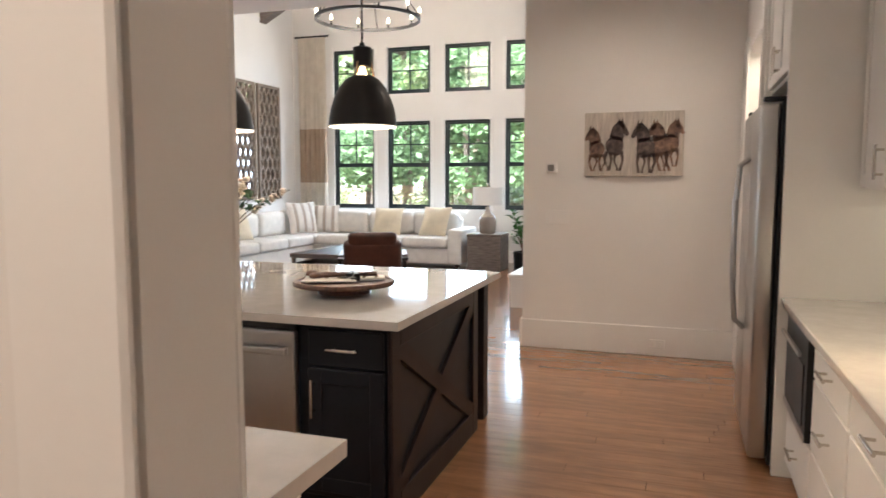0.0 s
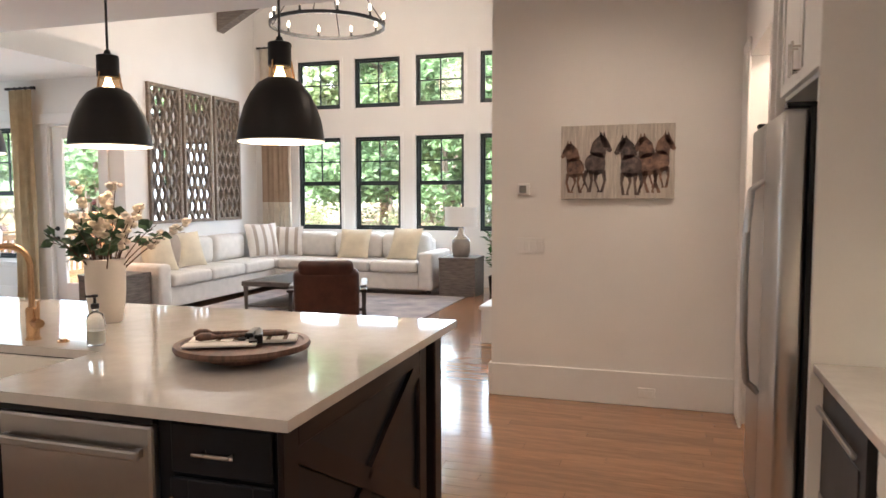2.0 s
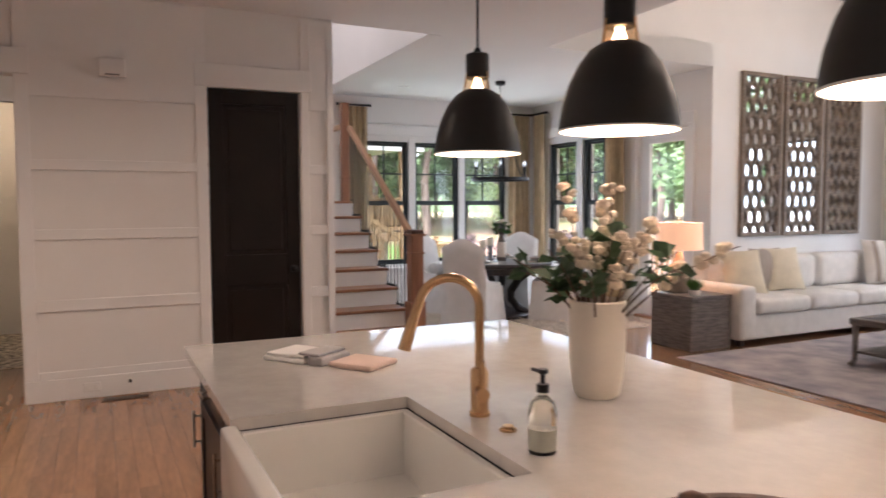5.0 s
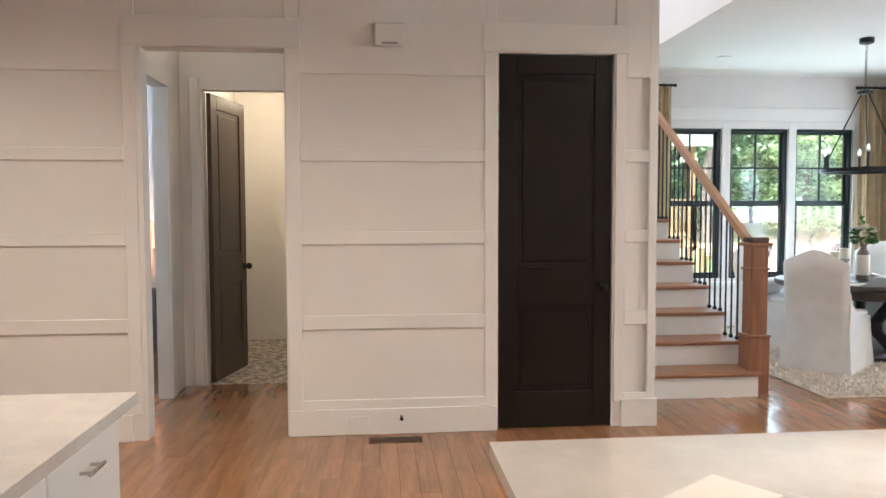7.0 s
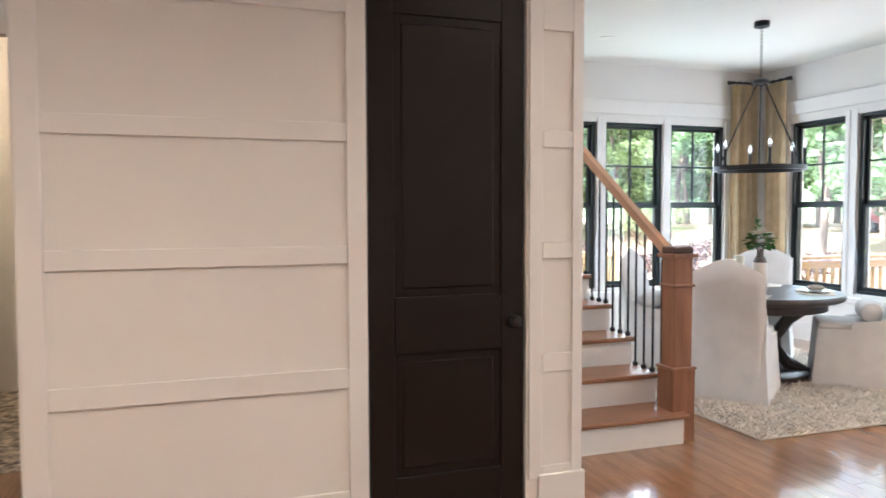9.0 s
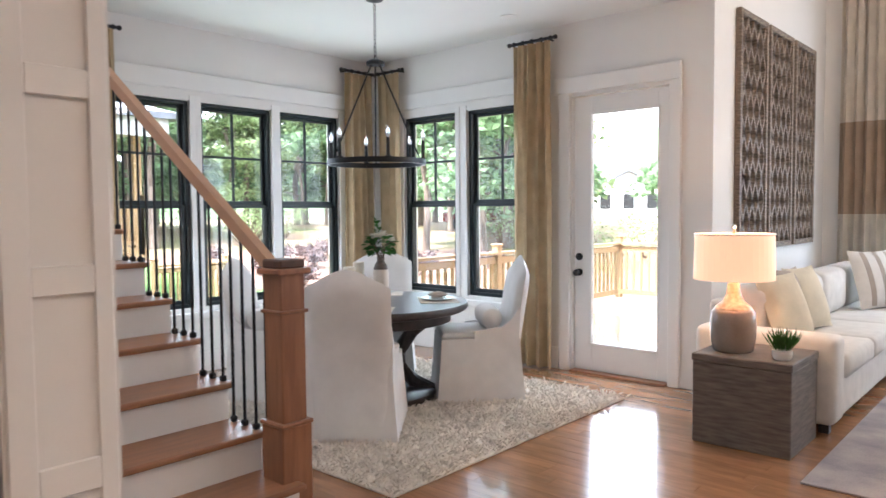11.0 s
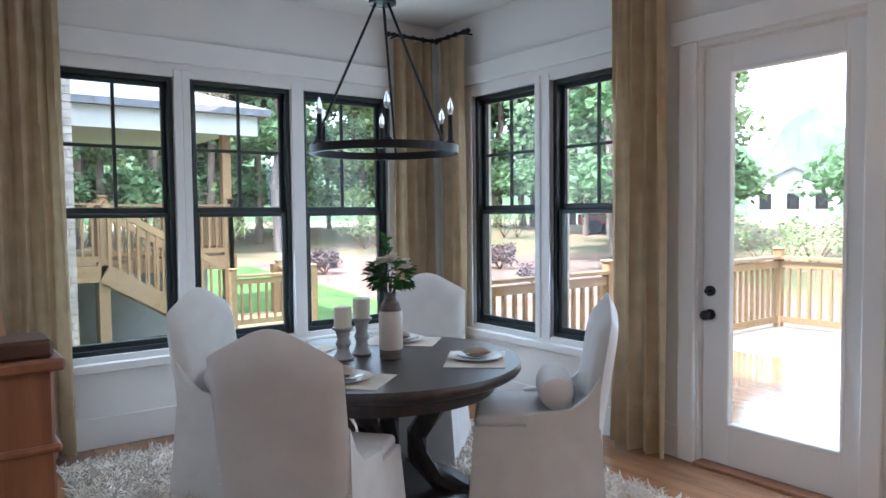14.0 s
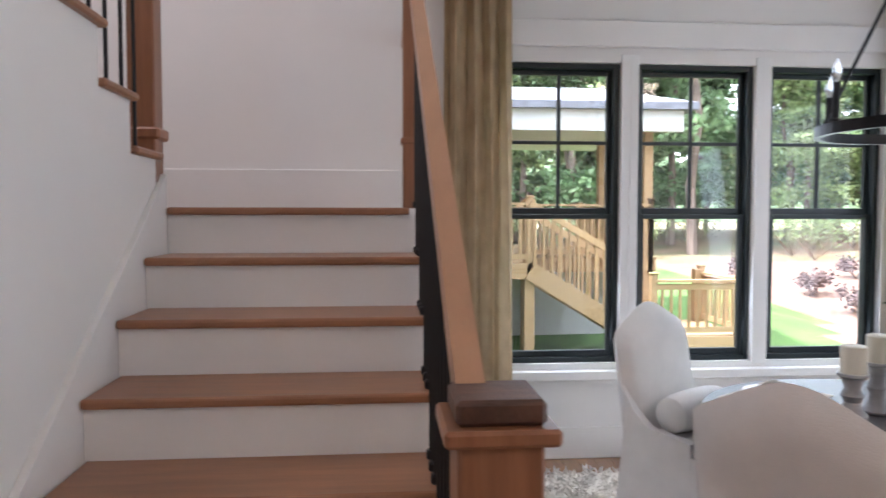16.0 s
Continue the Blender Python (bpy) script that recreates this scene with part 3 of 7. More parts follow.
def panel_door(name, m, w, h, material, label, knob_side=1):
    """A two-panel door leaf, lying in the yz plane of its pose, hinged at y = 0, face towards +x."""
    d = thing(name, m, label, "door", kind="structure")
    bm = bmesh.new()
    st = 0.115
    for a, b in (((0, 0, 0), (0.04, st, h)), ((0, w - st, 0), (0.04, w, h)), ((0, st, 0), (0.04, w - st, 0.24)), ((0, st, 0.81), (0.04, w - st, 1.07)), ((0, st, 2.35 - 2.47 + h), (0.04, w - st, h))):
        bx(bm, a, b, 0.003)
    part("door_leaf", bm, material, d)
    for z0, z1 in ((0.24, 0.81), (1.07, h - 0.12)):
        bm = bmesh.new()
        bx(bm, (0.012, st, z0), (0.028, w - st, z1))
        bx(bm, (0.008, st + 0.035, z0 + 0.035), (0.034, w - st - 0.035, z1 - 0.035), 0.008)
        part("panel", bm, material, d)
    y = w - 0.06 if knob_side > 0 else 0.06
    bm = bmesh.new()
    rod(bm, (0.04, y, 0.94), (0.048, y, 0.94), 0.032, seg=16)
    rod(bm, (0.048, y, 0.94), (0.08, y, 0.94), 0.012)
    bmesh.ops.create_uvsphere(bm, u_segments=14, v_segments=8, radius=0.03, matrix=Matrix.Translation((0.088, y, 0.94)))
    part("door_knob", bm, M_BLACK, d, "black round knob", True)
    return d


panel_door("door_2", pose(-7.02, 3.02, 0.008), 0.75, 2.455, M_DOOR, "closed dark espresso two-panel closet door")
panel_door("door_3", pose(-8.46, 0.815, 0.012, 0, 0, 78), 0.70, 2.42, mat("brown door paint", (0.085, 0.058, 0.040), 0.35, vary=0.12), "open dark brown two-panel bathroom door")

# ---- stairs ----
RISE, RUN, X0 = 0.195, 0.295, -7.60
st = thing("staircase", Matrix(), "oak stair treads with white risers and iron balusters", "staircase")
for k in range(1, 9):
    xf = X0 - RUN * (k - 1)
    back = xf - RUN if k < 8 else -10.89
    part("riser", box((xf - 0.02, 4.11, RISE * (k - 1)), (xf, 5.17, RISE * k - 0.032)), M_TRIM, st)
    y1 = 5.195 if k < 8 else 5.13
    part("tread", box((back - (0.02 if k < 8 else 0), 4.11, RISE * k - 0.032), (xf + 0.03, y1, RISE * k), 0.01, 2), M_TAN, st)
    bm = box((back, 5.13, 0.0), (xf - 0.02, 5.17, RISE * k - 0.034))
    part("stringer", bm, M_TRIM, st)
bm = bmesh.new()
prism(bm, [(X0 + 0.05, 0), (X0 + 0.05, 0.25), (X0 - 7 * RUN, RISE * 8 + 0.14), (-9.66, RISE * 8 + 0.14), (-9.66, RISE * 8), (X0 - 7 * RUN, RISE * 8 - 0.3), (X0 - 0.3, 0)], "y", 4.085, 4.108)
part("skirt_board", bm, M_TRIM, st)
part("skirt_board", box((-10.898, 2.78, RISE * 8 + 0.001), (-10.875, 5.12, RISE * 8 + 0.24), 0.004), M_TRIM, st)

# wall under the upper flight, stepping up towards the kitchen
LZ0 = RISE * 8
bm = bmesh.new()
outline = [(-6.97, 0), (-6.97, 4.2)]
for k in range(6, -1, -1):
    outline += [(-9.60 + 0.29 * (k + 1), LZ0 + RISE * (k + 1)), (-9.60 + 0.29 * k, LZ0 + RISE * (k + 1))]
outline += [(-9.60, 0)]
prism(bm, outline, "y", 3.96, 4.083)
setting("wall_upper_flight", bm, M_WALL, "white wall under the upper stair flight", "wall")
st2 = thing("upper_stair_flight", Matrix(), "upper oak stair flight with iron balusters", "staircase")
for k in range(7):
    x0 = -9.60 + 0.29 * k
    part("tread", box((x0 - 0.03, 2.78, LZ0 + RISE * (k + 1)), (x0 + 0.29, 4.11, LZ0 + RISE * (k + 1) + 0.03), 0.008), M_TAN, st2)
    for f in (0.08, 0.22):
        bm = rod(bmesh.new(), (x0 + f, 4.03, LZ0 + RISE * (k + 1) + 0.03), (x0 + f, 4.03, LZ0 + RISE * (k + 1) + 0.92), 0.008, seg=8)
        part("baluster", bm, M_BLACK, st2)
bm = bmesh.new()
bx(bm, (-9.72, 3.97, LZ0 + 0.05), (-9.61, 4.08, LZ0 + 1.35), 0.006)
bx(bm, (-9.74, 3.95, LZ0 + 0.28), (-9.60, 4.10, LZ0 + 0.33), 0.01)
part("newel", bm, M_TANV, st2)
part("handrail", beam(bmesh.new(), (-9.62, 4.03, LZ0 + 1.12), (-7.2, 4.03, LZ0 + 1.12 + 2.42 * RISE / 0.29), 0.06, 0.06), M_TAN, st2)
part("landing", box((-10.89, 2.78, LZ0 - 0.035), (-9.60, 4.105, LZ0 - 0.001), 0.004), M_TAN, st2)

# newel at the foot
NX, NY = -7.72, 5.195
nw = part("newel", box((NX - 0.069, NY - 0.069, 0.0), (NX + 0.069, NY + 0.069, 1.18), 0.006), M_TANV, st)
for nm_, r_, z0, z1 in (("plinth", 0.085, 0, 0.456), ("moulding", 0.092, 0.455, 0.475), ("moulding", 0.082, 0.985, 1.003), ("moulding", 0.092, 1.17, 1.198)):
    part(nm_, box((NX - r_, NY - r_, z0), (NX + r_, NY + r_, z1), 0.006), M_TANV, nw)
part("cap", box((NX - 0.072, NY - 0.072, 1.198), (NX + 0.072, NY + 0.072, 1.24), 0.008), M_DARKWOOD, nw)
hx0, hz0 = -7.67, 1.14
hx1 = -9.75
hz1 = hz0 + (hx0 - hx1) * RISE / RUN
part("handrail", beam(bmesh.new(), (hx0, 5.16, hz0), (hx1, 5.16, hz1), 0.052, 0.06), M_RAIL, st)
for k in range(1, 9):
    for f in (0.03, 0.13, 0.23):
        x = X0 - RUN * (k - 1) - f
        if x < -9.78 or x > NX - 0.11:
            continue
        top = hz0 + (hx0 - x) * RISE / RUN - 0.02
        bal = part("baluster", rod(bmesh.new(), (x, 5.16, RISE * k), (x, 5.16, top), 0.008, seg=8), M_BLACK, st, "slim black iron baluster")
        part("shoe", box((x - 0.016, 5.144, RISE * k), (x + 0.016, 5.176, RISE * k + 0.03), 0.006), M_BLACK, bal)
bm = bx(bx(bmesh.new(), (-10.0, 5.11, LZ0), (-9.90, 5.21, LZ0 + 1.3), 0.006), (-10.01, 5.10, LZ0 + 0.3), (-9.89, 5.22, LZ0 + 0.33), 0.006)
part("newel", bm, M_TANV, st)
part("rail_landing", beam(bmesh.new(), (-9.95, 5.16, LZ0 + 1.0), (-10.89, 5.16, LZ0 + 1.0), 0.06, 0.06), M_RAIL, st)

# ---- kitchen ----
IX0, IX1, IY0, IY1, TOP = -4.10, -1.03, 2.50, 4.13, 0.875
SX0, SX1, SY1 = -2.90, -2.17, 3.05


def bar_pull(bm, p, q, out):
    """A bar handle from p to q on two posts; out: the way to the front."""
    p, q, out = Vector(p), Vector(q), Vector(out)
    rod(bm, p + out * 0.032, q + out * 0.032, 0.006, seg=10)
    for f in (0.15, 0.85):
        c = p.lerp(q, f)
        rod(bm, c, c + out * 0.032, 0.005, seg=8)
    return bm


isl = thing("kitchen_island", Matrix(), "dark navy kitchen island with crossed end panels", "island")
BX0, BX1, BY0, BY1 = IX0 + 0.04, IX1 - 0.05, IY0 + 0.06, IY1 - 0.32
bm = bmesh.new()
bx(bm, (BX0, BY0 + 0.02, 0.09), (SX0 - 0.01, BY1, TOP - 0.04), 0.003)
bx(bm, (SX1 + 0.01, BY0 + 0.02, 0.09), (BX1 - 0.02, BY1, TOP - 0.04), 0.003)
bx(bm, (SX0 - 0.01, BY0 + 0.02, 0.09), (SX1 + 0.01, BY1, 0.60), 0.003)
bx(bm, (SX0 - 0.01, SY1 + 0.03, 0.60), (SX1 + 0.01, BY1, TOP - 0.04), 0.003)
body = part("body", bm, M_NAVY, isl)
part("plinth", box((BX0 + 0.03, BY0 + 0.08, 0.0), (BX1 - 0.03, BY1 - 0.03, 0.09)), M_NAVY, isl)
# crossed boards on the two ends
for x, s in ((BX1 - 0.02, 1), (BX0, -1)):
    bm = bmesh.new()
    for a, b in (((BY0, 0.0), (BY0 + 0.09, TOP - 0.04)), ((BY1 - 0.09, 0.0), (BY1, TOP - 0.04))):
        bx(bm, (x, a[0], a[1]), (x + s * 0.02, b[0], b[1]), 0.003)
    bx(bm, (x, BY0 + 0.09, 0.0), (x + s * 0.02, BY1 - 0.09, 0.13), 0.003)
    bx(bm, (x, BY0 + 0.09, TOP - 0.13), (x + s * 0.02, BY1 - 0.09, TOP - 0.04), 0.003)
    part("end_frame", bm, M_ENDP, isl)
    for za, zb in ((0.13, TOP - 0.13), (TOP - 0.13, 0.13)):
        part("cross_board", beam(bmesh.new(), (x + s * 0.009, BY0 + 0.08, za), (x + s * 0.009, BY1 - 0.08, zb), 0.018, 0.08), M_ENDP, isl)
# bracket legs under the overhang
for x in (BX0 + 0.06, BX1 - 0.06):
    part("post", box((x - 0.05, IY1 - 0.16, 0), (x + 0.05, IY1 - 0.06, TOP - 0.04), 0.006), M_ENDP, isl)
# front: drawer and door beside the dishwasher, doors under the sink
for x0, x1, z0, z1, nm in ((-1.46, -1.12, 0.66, 0.81, "drawer"), (-1.46, -1.12, 0.12, 0.645, "door"), (-2.84, -2.51, 0.12, 0.58, "door"), (-2.50, -2.17, 0.12, 0.58, "door"), (-3.45, -2.90, 0.12, 0.645, "door"), (-4.05, -3.46, 0.12, 0.645, "door"), (-3.45, -2.90, 0.66, 0.81, "drawer"), (-4.05, -3.46, 0.66, 0.81, "drawer")):
    bm = bmesh.new()
    bx(bm, (x0, BY0 + 0.004, z0), (x1, BY0 + 0.02, z1), 0.003)
    p = part(nm, bm, M_NAVY, isl)
    if nm == "door":
        for a, b in (((x0, z0), (x0 + 0.06, z1)), ((x1 - 0.06, z0), (x1, z1)), ((x0 + 0.06, z0), (x1 - 0.06, z0 + 0.06)), ((x0 + 0.06, z1 - 0.06), (x1 - 0.06, z1))):
            part("frame_board", box((a[0], BY0 - 0.004, a[1]), (b[0], BY0 + 0.004, b[1]), 0.002), M_NAVY, p)
    xm = (x0 + x1) / 2
    if nm == "drawer":
        part("handle", bar_pull(bmesh.new(), (xm - 0.07, BY0, (z0 + z1) / 2), (xm + 0.07, BY0, (z0 + z1) / 2), (0, -1, 0)), M_NICKEL, p, "brushed nickel bar handle")
    else:
        part("handle", bar_pull(bmesh.new(), (x0 + 0.03, BY0 - 0.004, z1 - 0.2), (x0 + 0.03, BY0 - 0.004, z1 - 0.04), (0, -1, 0)), M_NICKEL, p, "brushed nickel bar handle")
bm = bmesh.new()
for a, b in (((IX0, IY0, TOP - 0.035), (SX0, IY1, TOP)), ((SX1, IY0, TOP - 0.035), (IX1, IY1, TOP)), ((SX0, SY1, TOP - 0.035), (SX1, IY1, TOP))):
    bx(bm, a, b)
bmesh.ops.remove_doubles(bm, verts=bm.verts, dist=0.0005)
solid("island_worktop", bm, M_QUARTZ, "polished white quartz worktop on the island", "worktop")

dw = thing("dishwasher", pose(-2.11, BY0, 0.1), "stainless steel dishwasher built into the island", "dishwasher")
part("door", box((0.01, -0.02, 0.03), (0.60, 0.02, 0.70), 0.012, 2), M_STEEL, dw)
bm = bmesh.new()
bx(bm, (0.03, -0.06, 0.60), (0.58, -0.04, 0.635), 0.009, 2)
for x in (0.04, 0.55):
    bx(bm, (x, -0.045, 0.605), (x + 0.02, -0.019, 0.63))
part("handle", bm, M_STEEL, dw)
part("control_strip", box((0.01, -0.012, 0.70), (0.60, 0.02, 0.735), 0.003), M_BLACK, dw)

sink = thing("farmhouse_sink", Matrix(), "white apron-front fireclay sink in the island", "sink")
bm = bmesh.new()
w = 0.028
bx(bm, (SX0 + 0.002, IY0 - 0.03, 0.61), (SX1 - 0.002, IY0 + 0.02, TOP - 0.015), 0.012, 3)
part("apron", bm, M_SINK, sink, smooth=True)
part("side", box((SX0 + 0.002, IY0 + 0.02, 0.61), (SX0 + w, SY1 - 0.002, TOP - 0.037), 0.004), M_SINK, sink)
part("side", box((SX1 - w, IY0 + 0.02, 0.61), (SX1 - 0.002, SY1 - 0.002, TOP - 0.037), 0.004), M_SINK, sink)
part("side", box((SX0 + w, SY1 - w, 0.61), (SX1 - w, SY1 - 0.002, TOP - 0.037), 0.004), M_SINK, sink)
part("basin", box((SX0 + 0.01, IY0, 0.605), (SX1 - 0.01, SY1 - 0.01, 0.64), 0.004), M_SINK, sink)
part("drain", rod(bmesh.new(), (-2.5, 2.8, 0.64), (-2.5, 2.8, 0.645), 0.05, seg=20), M_NICKEL, sink)

fc = thing("kitchen_faucet", pose(-2.62, 3.16, TOP, 0, 0, -20), "champagne bronze gooseneck kitchen faucet", "faucet")
part("base", lathe(bmesh.new(), [(0.03, 0), (0.03, 0.01), (0.026, 0.012), (0.026, 0.13), (0.02, 0.14)], 20), M_BRASS, fc, smooth=True)
arc = [(0, 0, 0.12), (0, 0, 0.31)] + [(0, -0.088 + 0.088 * math.cos(a), 0.315 + 0.088 * math.sin(a)) for a in np.linspace(0.15, math.pi * 0.92, 12)]
end = Vector(arc[-1])
arc += [tuple(end + Vector((0, -0.018, -0.05)))]
part("spout", tube(bmesh.new(), arc, 0.0135, 12), M_BRASS, fc, smooth=True)
part("spray_head", rod(bmesh.new(), end + Vector((0, -0.018, -0.05)), end + Vector((0, -0.045, -0.14)), 0.016, 0.019, 14), M_BRASS, fc, smooth=True)
bm = bmesh.new()
rod(bm, (0.02, 0, 0.075), (0.065, 0, 0.075), 0.02, seg=14)
rod(bm, (0.055, 0, 0.08), (0.06, 0, 0.17), 0.007, seg=8)
part("lever", bm, M_BRASS, fc, smooth=True)
solid("air_switch", lathe(bmesh.new(), [(0.024, 0), (0.024, 0.006), (0.015, 0.009), (0.015, 0.014), (0.0, 0.014)], 18), M_BRASS, "small round bronze button on the worktop", "button", m=pose(-2.46, 3.16, TOP))

sp = thing("soap_bottle", pose(-2.28, 3.15, TOP), "clear glass soap bottle with black pump", "soap bottle")
part("bottle", lathe(bmesh.new(), [(0.034, 0), (0.036, 0.01), (0.036, 0.10), (0.03, 0.125), (0.013, 0.14), (0.013, 0.15)], 20), M_BOTTLE, sp, smooth=True)
part("soap", lathe(bmesh.new(), [(0.031, 0.008), (0.031, 0.06), (0.0, 0.06)], 20), mat("pale soap", (0.74, 0.73, 0.66), 0.2, vary=0.02), sp)
bm = lathe(bmesh.new(), [(0.016, 0.15), (0.016, 0.17), (0.006, 0.172), (0.006, 0.195), (0.013, 0.197), (0.013, 0.207)], 14)
rod(bm, (0, 0, 0.2), (-0.045, 0, 0.197), 0.005, seg=8)
part("pump", bm, M_BLACK, sp, smooth=True)


def leaf_quad(bm, c, d, n, ln, wd):
    """A pointed leaf of four vertices at c along d."""
    d, n = Vector(d).normalized(), Vector(n)
    s = d.cross(n)
    if s.length < 1e-4:
        s = d.cross(Vector((1, 0, 0)))
    s.normalize()
    c = Vector(c)
    up = s.cross(d) * ln * 0.12
    v = [bm.verts.new(p) for p in (c, c + d * ln * 0.5 + s * wd / 2 + up, c + d * ln, c + d * ln * 0.5 - s * wd / 2 + up)]
    bm.faces.new(v)


rng = random.Random(7)
vs = thing("flower_vase", pose(-2.64, 3.60, TOP), "cream ceramic vase of blossom and eucalyptus", "vase")
prof = [(0.062, 0), (0.072, 0.01), (0.083, 0.07), (0.09, 0.16), (0.091, 0.305), (0.084, 0.31), (0.084, 0.28), (0.078, 0.1), (0.0, 0.09)]
part("vase", lathe(bmesh.new(), prof, 32), M_CREAM, vs, smooth=True)
stems, leaves, bloss = bmesh.new(), bmesh.new(), bmesh.new()
for i in range(27):
    a, sp_ = rng.uniform(0, 6.28), rng.uniform(0.07, 0.30)
    kind = i % 3
    h = rng.uniform(0.16, 0.42) if kind == 0 else rng.uniform(0.06, 0.26)
    if i == 24:
        a, sp_, h = 0.75, 0.48, 0.20
    p0 = Vector((0.03 * math.cos(a), 0.03 * math.sin(a), 0.2))
    p2 = Vector((sp_ * math.cos(a) * (0.7 if kind == 0 and i != 24 else 1), sp_ * math.sin(a) * (0.7 if kind == 0 else 1), 0.29 + h))
    p1 = (p0 + p2) / 2 + Vector((0, 0, 0.07))
    pts = [p0 * (1 - t) ** 2 + p1 * 2 * t * (1 - t) + p2 * t * t for t in np.linspace(0, 1, 7)]
    tube(stems, pts, [0.004, 0.004, 0.0035, 0.003, 0.0025, 0.002, 0.0015], 5)
    for k in range(22):
        t = rng.uniform(0.42, 1.0)
        p = p0 * (1 - t) ** 2 + p1 * 2 * t * (1 - t) + p2 * t * t
        dv = Vector((rng.uniform(-1, 1), rng.uniform(-1, 1), rng.uniform(-0.4, 0.9)))
        if kind == 0:
            if k < 17:
                bmesh.ops.create_icosphere(bloss, subdivisions=1, radius=rng.uniform(0.010, 0.024), matrix=Matrix.Translation(p + dv * 0.022) @ Matrix.Diagonal((1, 1, 0.8, 1)))
        elif k < 8:
            leaf_quad(leaves, p, dv, (rng.uniform(-1, 1), rng.uniform(-1, 1), 1), rng.uniform(0.05, 0.085), rng.uniform(0.045, 0.07))
part("stems", stems, M_TWIG, vs, "thin brown stems")
part("eucalyptus", leaves, M_LEAF, vs, "dusty green eucalyptus leaves")
part("blossom", bloss, M_PETAL, vs, "ivory blossom clusters", True)

tray = thing("cake_stand", pose(-1.57, 3.12, TOP, 0, 0, 20), "round dark walnut pedestal tray", "tray")
part("foot", lathe(bmesh.new(), [(0.13, 0), (0.13, 0.015), (0.11, 0.03), (0.11, 0.035)], 28), M_DARKWOOD, tray, smooth=True)
part("plate", lathe(bmesh.new(), [(0.19, 0.034), (0.245, 0.04), (0.25, 0.05), (0.245, 0.062), (0.225, 0.062), (0.22, 0.056), (0.0, 0.056)], 48), M_DARKWOOD, tray, smooth=True)
tw = thing("striped_tea_towel", pose(-1.57, 3.12, TOP + 0.062, 0, 0, 25), "folded cream striped towel on the walnut tray", "towel")
bm = bmesh.new()
bx(bm, (-0.19, -0.05, 0), (0.20, 0.06, 0.014), 0.006, 2)
bx(bm, (-0.20, -0.11, 0.001), (0.06, -0.045, 0.010), 0.004, 2)
part("cloth", bm, M_PAPER, tw)
for x in (-0.15, -0.09, -0.03, 0.03, 0.09, 0.15):
    part("stripe", box((x, -0.051, 0.0142), (x + 0.016, 0.061, 0.0152)), M_TWIG, tw)
ut = thing("wooden_utensil", pose(-1.55, 3.13, TOP + 0.076, 0, 0, 32), "dark wooden serving spoon tied with ribbon", "utensil", "utensils on the tray")
part("handle", tube(bmesh.new(), [(-0.13, 0, 0.008), (0, 0, 0.012), (0.14, 0.01, 0.01)], [0.009, 0.008, 0.011], 8), M_DARKWOOD, ut, smooth=True)
part("bowl", tube(bmesh.new(), [(-0.19, 0.0, 0.008), (-0.17, 0, 0.008), (-0.14, 0, 0.008), (-0.12, 0, 0.008)], [0.008, 0.019, 0.018, 0.009], 12), M_DARKWOOD, ut, smooth=True)
part("ribbon", bx(bx(bmesh.new(), (0.02, -0.07, -0.012), (0.05, 0.06, 0.022), 0.004), (0.0, -0.10, 0.0), (0.03, 0.05, 0.006), 0.002), M_BLACK, ut)
copy_thing(ut, pose(-1.59, 3.16, TOP + 0.076, 0, 0, 18))

np_ = thing("stack_of_napkins", pose(-3.58, 2.93, TOP, 0, 0, 35), "folded white and grey napkins on the worktop", "napkins")
part("white_napkin", bx(bx(bmesh.new(), (-0.17, -0.10, 0), (0.04, 0.10, 0.02), 0.008, 2), (-0.16, -0.09, 0.021), (0.03, 0.09, 0.032), 0.006, 2), M_PAPER, np_)
part("grey_napkin", bx(bx(bmesh.new(), (0.0, -0.085, 0.033), (0.10, 0.085, 0.045), 0.005, 2), (0.045, -0.09, 0.0), (0.12, 0.09, 0.032), 0.008, 2), M_STONE, np_)
part("blush_napkin", bx(bmesh.new(), (0.14, -0.08, 0), (0.34, 0.10, 0.022), 0.009, 2), mat("blush napkin linen", (0.72, 0.55, 0.47), 0.9, vary=0.06), np_)


